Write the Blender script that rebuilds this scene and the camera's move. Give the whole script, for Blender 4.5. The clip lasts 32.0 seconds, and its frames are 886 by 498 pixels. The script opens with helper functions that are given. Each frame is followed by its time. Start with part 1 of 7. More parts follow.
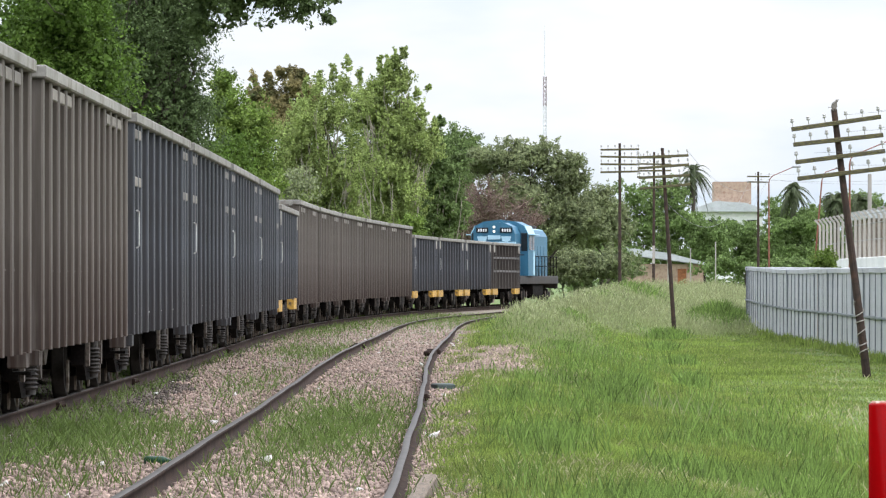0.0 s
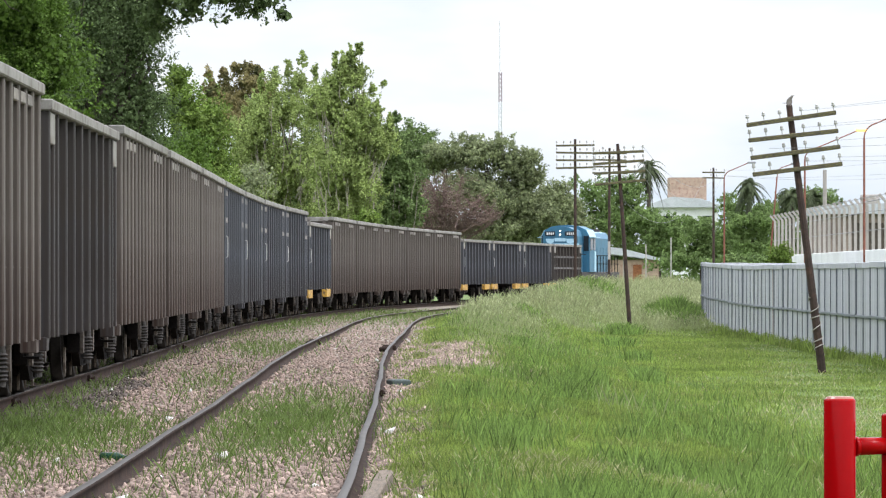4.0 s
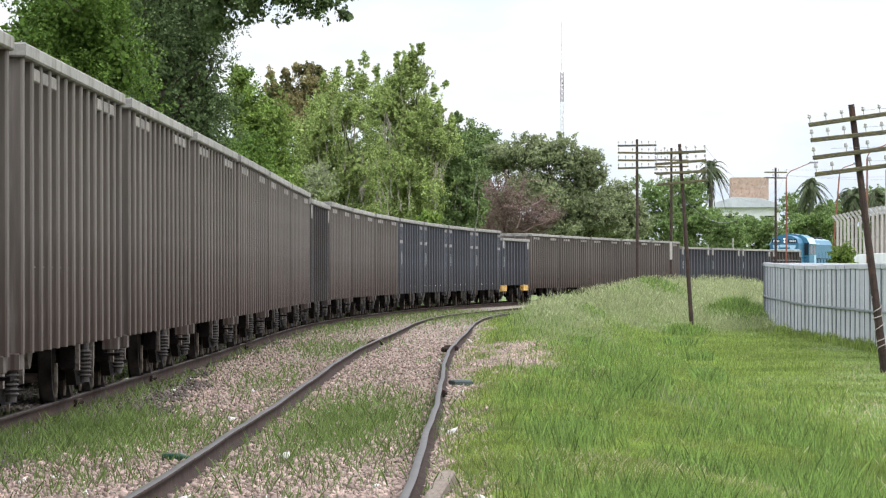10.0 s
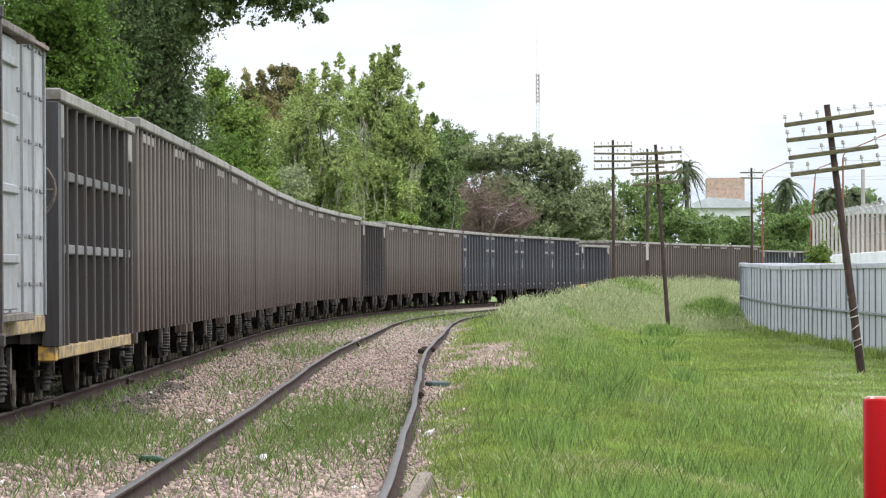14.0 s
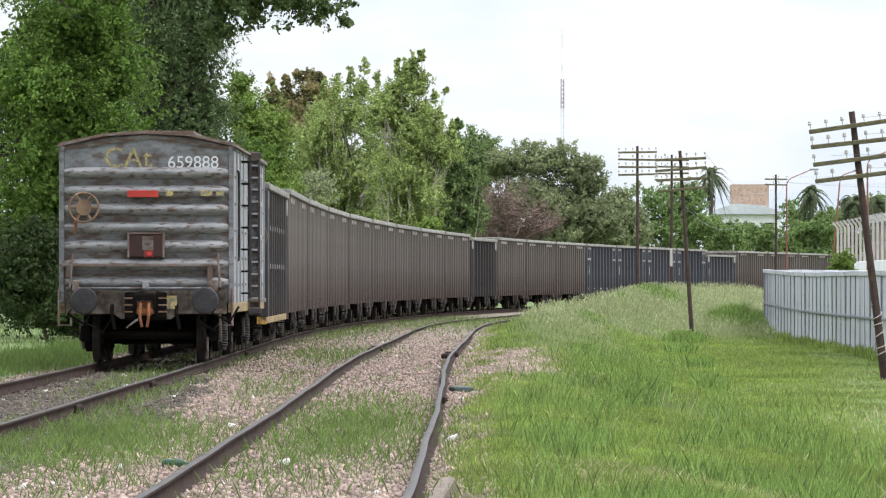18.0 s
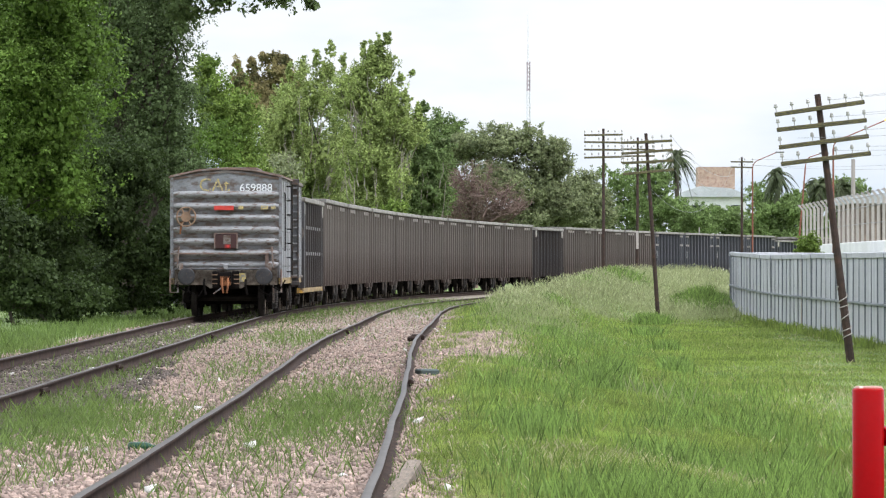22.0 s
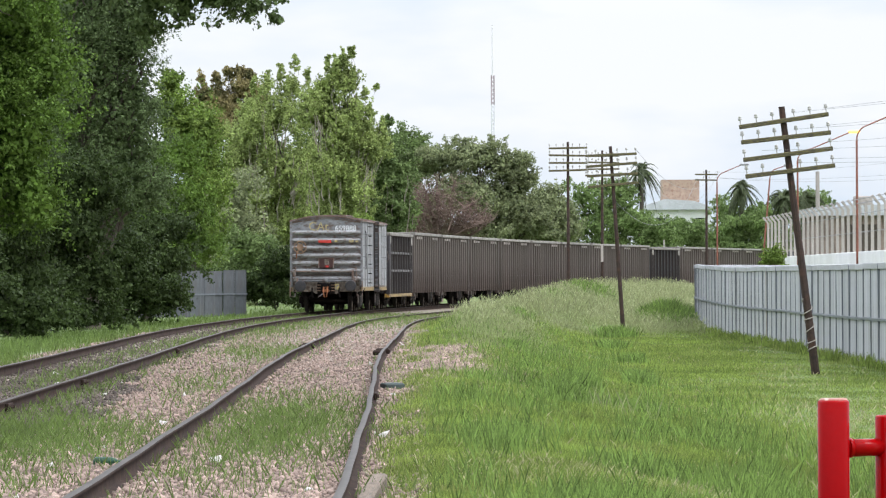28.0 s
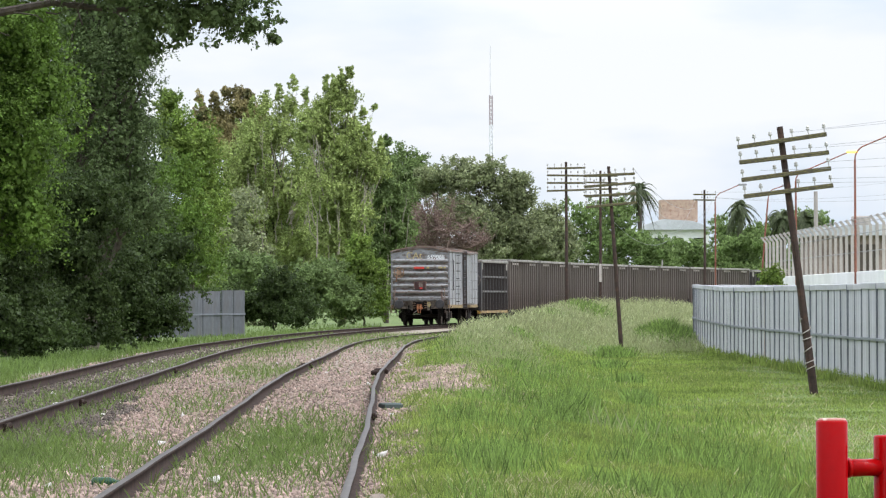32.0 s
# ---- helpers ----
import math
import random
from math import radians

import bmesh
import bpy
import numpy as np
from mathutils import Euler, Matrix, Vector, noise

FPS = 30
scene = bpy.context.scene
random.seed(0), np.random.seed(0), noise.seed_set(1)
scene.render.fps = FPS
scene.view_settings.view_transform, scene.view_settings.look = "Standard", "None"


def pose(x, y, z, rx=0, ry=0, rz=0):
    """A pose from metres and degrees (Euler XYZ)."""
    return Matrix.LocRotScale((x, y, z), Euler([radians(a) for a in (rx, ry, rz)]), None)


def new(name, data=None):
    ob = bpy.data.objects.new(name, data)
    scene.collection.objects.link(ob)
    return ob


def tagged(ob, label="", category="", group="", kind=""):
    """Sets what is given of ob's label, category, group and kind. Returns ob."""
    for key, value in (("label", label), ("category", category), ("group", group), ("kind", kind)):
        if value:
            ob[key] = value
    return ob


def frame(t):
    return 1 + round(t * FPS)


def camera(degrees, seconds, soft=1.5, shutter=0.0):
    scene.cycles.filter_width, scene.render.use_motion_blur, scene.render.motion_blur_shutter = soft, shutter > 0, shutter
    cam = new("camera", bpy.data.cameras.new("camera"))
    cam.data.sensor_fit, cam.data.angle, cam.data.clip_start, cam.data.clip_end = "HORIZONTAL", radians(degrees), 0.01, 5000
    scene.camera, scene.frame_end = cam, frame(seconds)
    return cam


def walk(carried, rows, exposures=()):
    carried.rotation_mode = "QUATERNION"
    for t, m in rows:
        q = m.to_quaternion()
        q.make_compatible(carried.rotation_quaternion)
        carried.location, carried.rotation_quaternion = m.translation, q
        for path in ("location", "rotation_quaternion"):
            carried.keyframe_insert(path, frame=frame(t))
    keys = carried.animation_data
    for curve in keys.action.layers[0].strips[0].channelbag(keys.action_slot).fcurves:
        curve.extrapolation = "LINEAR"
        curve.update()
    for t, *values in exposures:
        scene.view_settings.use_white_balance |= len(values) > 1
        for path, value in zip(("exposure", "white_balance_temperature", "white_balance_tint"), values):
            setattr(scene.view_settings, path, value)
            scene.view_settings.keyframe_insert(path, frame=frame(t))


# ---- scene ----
cam = camera(11.935, 32.0, soft=1.25)
EYE = (0.0, 0.0, 1.33)
# seconds and the turn of the hand-held camera in degrees
PATH = [
    (0, 90.3971, 0.0183, -0.1159), (0.5, 90.3554, -0.0895, -0.1528), (1, 90.3609, 0.0664, -0.2853), (1.5, 90.2956, 0.3089, -0.3907),
    (2, 90.1888, 0.2189, -0.4003), (2.5, 90.1301, 0.4999, -0.3423), (3, 90.1818, 0.4055, -0.4107), (3.5, 90.3393, 0.1383, -0.6754),
    (5.5, 90.3448, -0.0568, -0.6830), (6, 90.3198, -0.0071, -0.6292), (6.5, 90.2833, -0.1402, -0.5719), (7, 90.2911, -0.1522, -0.5645),
    (7.5, 90.2911, -0.0571, -0.5265), (8, 90.2930, 0.0396, -0.4011), (8.5, 90.2019, -0.0451, -0.2045), (9, 90.2303, -0.0939, -0.0615),
    (9.5, 90.2494, 0.0752, 0.0426), (10, 90.3479, 0.1184, 0.1199), (10.5, 90.5178, 0.2061, 0.1934), (11, 90.5599, 0.1691, 0.2926),
    (11.5, 90.4053, 0.0717, 0.2817), (12, 90.3169, 0.2792, 0.1708), (12.5, 90.1532, 0.3061, 0.0084), (13, 90.0980, 0.2301, -0.0989),
    (13.5, 90.2959, 0.3215, -0.1979), (14, 90.3664, 0.3338, -0.1989), (14.5, 90.3304, 0.1363, -0.0580), (16.5, 90.3914, 0.2795, 0.0915),
    (17, 90.4351, 0.1657, 0.0320), (17.5, 90.4369, 0.0756, 0.0737), (18, 90.4360, 0.0466, 0.1227), (18.5, 90.4134, 0.0284, 0.1026),
    (19, 90.3589, -0.0000, 0.0000), (19.5, 90.3275, 0.1487, -0.0062), (20, 90.3271, 0.0710, 0.0315), (20.5, 90.3073, 0.0626, -0.0920),
    (21, 90.2669, 0.1262, -0.2179), (21.5, 90.2102, 0.0771, -0.2587), (22, 90.2014, 0.0739, -0.3355), (22.5, 90.2264, 0.1743, -0.4293),
    (23, 90.2388, 0.1946, -0.4277), (23.5, 90.2206, -0.0111, -0.4194), (24, 90.2803, -0.0392, -0.6964), (24.5, 90.2971, -0.1259, -0.7074),
    (26.5, 90.4502, 0.1501, -0.7437), (27, 90.4472, 0.1255, -0.8032), (27.5, 90.4448, 0.2280, -0.8575), (28, 90.3848, 0.2909, -0.8085),
    (28.5, 90.3413, 0.3729, -0.7762), (29, 90.3446, 0.2000, -0.7706), (29.5, 90.3541, 0.1855, -0.7812), (30, 90.3878, 0.2743, -0.7418),
    (30.5, 90.4363, 0.3408, -0.7596), (31, 90.5139, 0.2105, -0.7617), (31.5, 90.5950, 0.3727, -0.8006), (32, 90.6557, 0.3019, -0.8321),
]
walk(cam, [(t, pose(*EYE, rx, ry, rz)) for t, rx, ry, rz in PATH], [(0, 0.48, 6350, 10), (9, 0.55, 6350, 10), (14, 0.55, 6350, 10), (18, 0.5, 6350, 10), (24, 0.48, 6350, 10), (27.5, 0.41, 6350, 10), (32, 0.41, 6350, 10)])

# ---- light: bright overcast sky ----
SUN_HIGH, SUN_TURN = 52.0, 112.0
sun = new("sun", bpy.data.lights.new("sun", "SUN"))
sun.data.energy, sun.data.angle, sun.data.color = 1.6, radians(30), (1.0, 0.98, 0.955)
sun.matrix_world = pose(0, 0, 60, 90 - SUN_HIGH, 0, 180 - SUN_TURN)


def make_world():
    w = bpy.data.worlds.new("overcast_sky")
    scene.world = w
    w.use_nodes = True
    nt = w.node_tree
    nt.nodes.clear()
    out = nt.nodes.new("ShaderNodeOutputWorld")
    sky = nt.nodes.new("ShaderNodeTexSky")
    sky.sky_type, sky.sun_disc = "NISHITA", False
    sky.sun_elevation, sky.sun_rotation = radians(SUN_HIGH), radians(SUN_TURN)
    blue = nt.nodes.new("ShaderNodeBackground")
    blue.inputs[1].default_value = 0.12
    nt.links.new(sky.outputs[0], blue.inputs[0])
    co = nt.nodes.new("ShaderNodeTexCoord")
    mp = nt.nodes.new("ShaderNodeMapping")
    mp.inputs["Scale"].default_value = (1, 1, 3.5)
    nt.links.new(co.outputs["Generated"], mp.inputs[0])
    nz = nt.nodes.new("ShaderNodeTexNoise")
    nz.inputs["Scale"].default_value, nz.inputs["Detail"].default_value = 9.0, 5.0
    nt.links.new(mp.outputs[0], nz.inputs[0])
    rp = nt.nodes.new("ShaderNodeValToRGB")
    rp.color_ramp.elements[0].position, rp.color_ramp.elements[0].color = 0.36, (0.72, 0.82, 0.95, 1)
    rp.color_ramp.elements[1].position, rp.color_ramp.elements[1].color = 0.58, (0.985, 0.998, 1.03, 1)
    nt.links.new(nz.outputs[0], rp.inputs[0])
    cloud = nt.nodes.new("ShaderNodeBackground")
    # an overcast sky is about three times as bright overhead as at the horizon
    sep = nt.nodes.new("ShaderNodeSeparateXYZ")
    nt.links.new(co.outputs["Generated"], sep.inputs[0])
    up = nt.nodes.new("ShaderNodeMapRange")
    for i, q in enumerate((0.06, 0.8, 0.755, 2.85)):
        up.inputs[i + 1].default_value = q
    nt.links.new(sep.outputs[2], up.inputs[0])
    nt.links.new(up.outputs[0], cloud.inputs[1])
    nt.links.new(rp.outputs[0], cloud.inputs[0])
    mix = nt.nodes.new("ShaderNodeMixShader")
    mix.inputs[0].default_value = 0.94
    nt.links.new(blue.outputs[0], mix.inputs[1])
    nt.links.new(cloud.outputs[0], mix.inputs[2])
    nt.links.new(mix.outputs[0], out.inputs[0])


make_world()


# ---- materials ----
def mat(name, base, rough=0.7, metal=0.0, var=0.25, scale=3.0, bump=0.15, fine=60.0, second=None, mask=(0.45, 0.62),
        stretch=(1, 1, 1), island=0.0, each=0.0, trans=0.0, spec=0.4, soot=None):
    """Base colour varied by broad and fine noise; second: stain or rust colour laid on by a noise mask."""
    m = bpy.data.materials.new(name)
    m.use_nodes = True
    nt = m.node_tree
    b = nt.nodes["Principled BSDF"]
    b.inputs["Roughness"].default_value, b.inputs["Metallic"].default_value = rough, metal
    b.inputs["Specular IOR Level"].default_value = spec
    co = nt.nodes.new("ShaderNodeTexCoord")
    mp = nt.nodes.new("ShaderNodeMapping")
    mp.inputs["Scale"].default_value = stretch
    nt.links.new(co.outputs["Object"], mp.inputs[0])

    def noise_node(sc, detail):
        n = nt.nodes.new("ShaderNodeTexNoise")
        n.inputs["Scale"].default_value, n.inputs["Detail"].default_value = sc, detail
        nt.links.new(mp.outputs[0], n.inputs[0])
        return n.outputs["Fac"]

    def mixed(kind, fac, a, c):
        n = nt.nodes.new("ShaderNodeMix")
        n.data_type, n.blend_type = "RGBA", kind
        for sock, val in ((n.inputs[0], fac), (n.inputs[6], a), (n.inputs[7], c)):
            if isinstance(val, (int, float)):
                sock.default_value = val
            elif isinstance(val, tuple):
                sock.default_value = (*val[:3], 1)
            else:
                nt.links.new(val, sock)
        return n.outputs[2]

    def ranged(sock, lo, hi, a, c):
        n = nt.nodes.new("ShaderNodeMapRange")
        nt.links.new(sock, n.inputs[0])
        for i, v in enumerate((lo, hi, a, c)):
            n.inputs[i + 1].default_value = v
        return n.outputs[0]

    broad, small = noise_node(scale, 4), noise_node(fine, 3)
    col = mixed("MULTIPLY", 1.0, base, ranged(broad, 0.3, 0.7, 1 - var, 1 + var))
    col = mixed("MULTIPLY", 1.0, col, ranged(small, 0.3, 0.7, 1 - var * 0.6, 1 + var * 0.6))
    if second:
        col = mixed("MIX", ranged(noise_node(scale * 2.3, 6), mask[0], mask[1], 0, 1), col, second)
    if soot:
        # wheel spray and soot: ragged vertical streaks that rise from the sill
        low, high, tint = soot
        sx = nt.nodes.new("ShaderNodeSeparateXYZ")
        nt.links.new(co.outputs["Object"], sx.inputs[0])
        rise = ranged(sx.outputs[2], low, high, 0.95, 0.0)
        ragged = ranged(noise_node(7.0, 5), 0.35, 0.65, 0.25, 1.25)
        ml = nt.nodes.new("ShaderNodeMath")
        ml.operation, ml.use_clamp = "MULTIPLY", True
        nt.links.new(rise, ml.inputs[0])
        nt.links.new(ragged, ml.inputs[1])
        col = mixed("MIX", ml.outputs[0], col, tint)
    if island:
        g = nt.nodes.new("ShaderNodeNewGeometry")
        col = mixed("MULTIPLY", 1.0, col, ranged(g.outputs["Random Per Island"], 0, 1, 1 - island, 1 + island))
    if each:
        g = nt.nodes.new("ShaderNodeObjectInfo")
        col = mixed("MULTIPLY", 1.0, col, ranged(g.outputs["Random"], 0, 1, 1 - each, 1 + each))
    nt.links.new(col, b.inputs["Base Color"])
    if bump:
        bp = nt.nodes.new("ShaderNodeBump")
        bp.inputs["Strength"].default_value, bp.inputs["Distance"].default_value = bump, 0.02
        nt.links.new(small, bp.inputs["Height"])
        nt.links.new(bp.outputs[0], b.inputs["Normal"])
    if trans:
        tr = nt.nodes.new("ShaderNodeBsdfTranslucent")
        nt.links.new(col, tr.inputs[0])
        ms = nt.nodes.new("ShaderNodeMixShader")
        ms.inputs[0].default_value = trans
        nt.links.new(b.outputs[0], ms.inputs[1])
        nt.links.new(tr.outputs[0], ms.inputs[2])
        nt.links.new(ms.outputs[0], nt.nodes["Material Output"].inputs[0])
    return m


def glow(name, colour, power):
    m = bpy.data.materials.new(name)
    m.use_nodes = True
    b = m.node_tree.nodes["Principled BSDF"]
    b.inputs["Base Color"].default_value = (*colour, 1)
    b.inputs["Emission Color"].default_value = (*colour, 1)
    b.inputs["Emission Strength"].default_value = power
    return m


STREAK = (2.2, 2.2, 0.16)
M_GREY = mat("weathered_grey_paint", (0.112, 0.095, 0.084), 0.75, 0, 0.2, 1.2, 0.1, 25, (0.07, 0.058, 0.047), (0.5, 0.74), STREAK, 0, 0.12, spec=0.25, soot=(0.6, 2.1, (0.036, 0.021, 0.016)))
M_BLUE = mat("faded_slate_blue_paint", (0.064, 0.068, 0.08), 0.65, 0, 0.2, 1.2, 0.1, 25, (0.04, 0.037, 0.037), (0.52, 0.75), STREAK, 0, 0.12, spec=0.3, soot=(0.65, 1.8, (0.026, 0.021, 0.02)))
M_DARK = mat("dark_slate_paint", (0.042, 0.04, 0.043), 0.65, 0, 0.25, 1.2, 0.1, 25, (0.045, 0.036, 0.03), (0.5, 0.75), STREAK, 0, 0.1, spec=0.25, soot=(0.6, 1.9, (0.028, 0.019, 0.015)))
M_RIM = mat("dusty_rim_paint", (0.205, 0.192, 0.172), 0.75, 0, 0.2, 2.0, 0.1, 30, (0.12, 0.1, 0.08), (0.5, 0.7), (1, 1, 1), 0, 0.1)
M_PALE = mat("chipped_pale_paint", (0.5, 0.5, 0.48), 0.7, 0, 0.15, 6, 0.1, 40, (0.25, 0.22, 0.2), (0.5, 0.7))
M_YELLOW = mat("worn_yellow_paint", (0.5, 0.29, 0.05), 0.65, 0, 0.2, 4, 0.1, 40, (0.12, 0.08, 0.05), (0.47, 0.62))
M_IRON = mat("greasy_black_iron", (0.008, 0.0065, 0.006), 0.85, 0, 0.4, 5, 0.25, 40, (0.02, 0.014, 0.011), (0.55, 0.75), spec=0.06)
M_PAD = mat("dusty_tan_casting", (0.1, 0.082, 0.07), 0.8, 0, 0.35, 8, 0.2, 50, (0.06, 0.045, 0.036), (0.48, 0.65), (1, 1, 1), 0, 0.35)
# paler than the wagon paint: light caught by the gussets is in the colour
M_GUSSET = mat("light_catching_gusset_paint", (0.155, 0.135, 0.118), 0.75, 0, 0.25, 3, 0.1, 30, (0.1, 0.085, 0.07), (0.5, 0.7), (1, 1, 1), 0, 0.3)
M_BAR = mat("dusty_bar_paint", (0.1, 0.095, 0.092), 0.75, 0, 0.25, 3, 0.1, 30, (0.06, 0.05, 0.045), (0.5, 0.7), (1, 1, 1), 0, 0.2)
M_SPRING = mat("dusty_spring_steel", (0.05, 0.045, 0.042), 0.7, 0.1, 0.3, 8, 0.2, 50, spec=0.15)
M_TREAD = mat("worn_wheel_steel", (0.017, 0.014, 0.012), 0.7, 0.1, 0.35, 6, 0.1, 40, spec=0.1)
# lighter silver: the highlight on the end ridges is put into the colour
M_BOXLIGHT = mat("highlight_silver_paint", (0.225, 0.222, 0.226), 0.6, 0.05, 0.22, 3.0, 0.15, 30, (0.1, 0.066, 0.05), (0.53, 0.64), (0.9, 1, 3.0))
M_BOX = mat("silver_grey_boxcar_paint", (0.165, 0.168, 0.178), 0.65, 0.05, 0.3, 2.0, 0.15, 30, (0.085, 0.062, 0.05), (0.48, 0.64), (0.8, 1.2, 1.4))
M_BOXSIDE = mat("pale_silver_side_paint", (0.225, 0.225, 0.232), 0.6, 0.05, 0.2, 1.6, 0.1, 30, (0.17, 0.16, 0.15), (0.52, 0.68), (1.2, 1.2, 0.7))
# dirt plus the shade of the recesses between ridges, both in the colour
M_BOXEND = mat("grimy_shaded_end_paint", (0.125, 0.12, 0.122), 0.75, 0.05, 0.35, 2.4, 0.2, 30, (0.075, 0.05, 0.038), (0.46, 0.62), (0.8, 1.2, 1.6))
M_SILLYEL = mat("dirty_yellow_sill_paint", (0.27, 0.19, 0.075), 0.75, 0, 0.25, 3, 0.1, 40, (0.12, 0.085, 0.055), (0.46, 0.62))
M_LADDER = mat("dusty_dark_ladder_iron", (0.052, 0.047, 0.046), 0.75, 0.1, 0.3, 5, 0.2, 40, (0.085, 0.055, 0.04), (0.52, 0.68), spec=0.2)
M_BUFFER = mat("dark_buffer_steel", (0.032, 0.031, 0.033), 0.55, 0.2, 0.25, 6, 0.1, 40, (0.07, 0.05, 0.04), (0.55, 0.7), spec=0.25)
M_BOX_DK = mat("rusty_grey_boxcar_paint", (0.115, 0.1, 0.09), 0.75, 0.05, 0.35, 3.0, 0.2, 30, (0.07, 0.042, 0.028), (0.45, 0.62), (0.7, 1, 2))
M_SILL = mat("dusty_brown_sill_paint", (0.15, 0.125, 0.1), 0.8, 0, 0.35, 3.0, 0.2, 30, (0.06, 0.04, 0.028), (0.45, 0.62), (1, 1, 1))
M_ROOF = mat("rusted_roof_sheet", (0.15, 0.1, 0.08), 0.8, 0.1, 0.3, 2.0, 0.2, 30, (0.2, 0.185, 0.17), (0.5, 0.65))
M_TAN = mat("tan_rust", (0.2, 0.125, 0.08), 0.8, 0.1, 0.3, 6, 0.3, 50)
M_RUST = mat("orange_rust", (0.22, 0.085, 0.035), 0.85, 0.1, 0.35, 6, 0.3, 50)
M_REDPLATE = mat("red_reflector_paint", (0.42, 0.035, 0.025), 0.5, 0, 0.15, 8, 0.05, 50)
M_LENS = mat("dull_red_lens", (0.15, 0.014, 0.012), 0.4, 0, 0.15, 8, 0.05, 50)
M_DARKRED = mat("dark_red_lamp_box", (0.032, 0.009, 0.008), 0.6, 0, 0.2, 8, 0.05, 50)
M_WHITE_MARK = mat("stencilled_white_paint", (0.62, 0.63, 0.64), 0.6, 0, 0.12, 10, 0, 60)
M_YEL_MARK = mat("faded_yellow_paint", (0.42, 0.32, 0.1), 0.6, 0, 0.2, 10, 0, 60, (0.17, 0.165, 0.155), (0.42, 0.6))
M_LOCO = mat("sky_blue_loco_paint", (0.028, 0.115, 0.19), 0.45, 0, 0.2, 1.5, 0.05, 25, (0.05, 0.13, 0.19), (0.55, 0.8), STREAK)
# real pale stripe and plates; also painted highlights on cab and roof
M_LOCO_PALE = mat("pale_blue_stripe_and_highlight", (0.33, 0.5, 0.6), 0.45, 0, 0.1, 2, 0.05, 25)
M_GLASS = mat("dark_cab_glass", (0.015, 0.018, 0.022), 0.08, 0, 0.1, 2, 0, 20)
M_LAMP = glow("lit_headlight", (1.0, 0.9, 0.78), 0.8)
M_TAIL = glow("red_tail_light", (0.4, 0.02, 0.018), 0.15)
M_RAIL = mat("brown_rail_steel", (0.034, 0.023, 0.019), 0.9, 0, 0.35, 3, 0.15, 30, (0.05, 0.03, 0.022), (0.5, 0.7), spec=0.08)
M_RAILTOP = mat("worn_rail_head", (0.062, 0.054, 0.048), 0.6, 0.3, 0.2, 2, 0.05, 20, spec=0.2)
M_SLEEPER = mat("old_timber_sleeper", (0.13, 0.1, 0.075), 0.9, 0, 0.3, 6, 0.4, 40, None, (0, 1), (6, 1, 6), 0, 0.15)
M_STONE = mat("pink_granite_ballast", (0.225, 0.165, 0.137), 0.9, 0, 0.25, 5, 0.3, 40, None, (0, 1), (1, 1, 1), 0.52, spec=0.2)
# dark stones: oil on the main line, and painted shade beside it
M_OILSHADESTONE = mat("oil_and_shade_ballast", (0.088, 0.07, 0.06), 0.9, 0, 0.25, 5, 0.3, 40, None, (0, 1), (1, 1, 1), 0.5, spec=0.2)
M_PALESTONE = mat("pale_stone", (0.42, 0.4, 0.37), 0.8, 0, 0.12, 10, 0.2, 40)
M_GRASS = mat("mown_grass_blade", (0.168, 0.224, 0.05), 0.65, 0, 0.34, 0.35, 0, 2.5, (0.2, 0.22, 0.075), (0.5, 0.7), (1, 1, 1), 0.52, 0, 0.4, 0.15)
M_TALL = mat("tall_seeding_grass", (0.225, 0.25, 0.118), 0.65, 0, 0.2, 0.3, 0, 2.0, (0.27, 0.27, 0.14), (0.5, 0.7), (1, 1, 1), 0.35, 0, 0.4, 0.2)
M_SEED = mat("pale_seed_head", (0.3, 0.315, 0.17), 0.8, 0, 0.2, 0.4, 0, 3, None, (0, 1), (1, 1, 1), 0.4, 0, 0.3, 0.15)
M_DRY = mat("dry_straw", (0.37, 0.335, 0.2), 0.75, 0, 0.2, 1, 0, 4, None, (0, 1), (1, 1, 1), 0.35, 0, 0.3, 0.2)
M_WEED = mat("dark_weed_leaf", (0.11, 0.16, 0.04), 0.6, 0, 0.2, 1, 0, 4, None, (0, 1), (1, 1, 1), 0.35, 0, 0.4, 0.25)
M_CLUMP = mat("lush_weed_leaf", (0.138, 0.205, 0.05), 0.6, 0, 0.2, 1, 0, 4, None, (0, 1), (1, 1, 1), 0.6, 0, 0.4, 0.2)
M_BARK = mat("grey_brown_bark", (0.062, 0.049, 0.039), 0.9, 0, 0.3, 4, 0.6, 30, None, (0, 1), (3, 3, 0.6))
M_PALEBARK = mat("pale_grey_branch_bark", (0.27, 0.24, 0.19), 0.9, 0, 0.2, 4, 0.3, 30)
M_BROWNSTEEL = mat("brown_grey_wagon_paint", (0.062, 0.052, 0.047), 0.75, 0, 0.25, 1.2, 0.1, 25, (0.04, 0.032, 0.028), (0.5, 0.75), STREAK)
M_TWIG = mat("bare_brown_twig", (0.17, 0.115, 0.095), 0.9, 0, 0.2, 4, 0.3, 30)
M_POST = mat("rusted_iron_pole", (0.036, 0.022, 0.017), 0.8, 0.2, 0.35, 3, 0.3, 30, (0.065, 0.034, 0.023), (0.5, 0.68))
M_ARM = mat("mossy_timber_arm", (0.06, 0.052, 0.036), 0.9, 0, 0.3, 6, 0.4, 40, (0.17, 0.15, 0.05), (0.48, 0.62), (1, 6, 6))
M_PORCELAIN = mat("glazed_white_porcelain", (0.34, 0.33, 0.31), 0.25, 0, 0.1, 10, 0, 60)
M_WIRE = mat("grey_wire", (0.24, 0.24, 0.25), 0.6, 0.3, 0.1, 5, 0, 40)
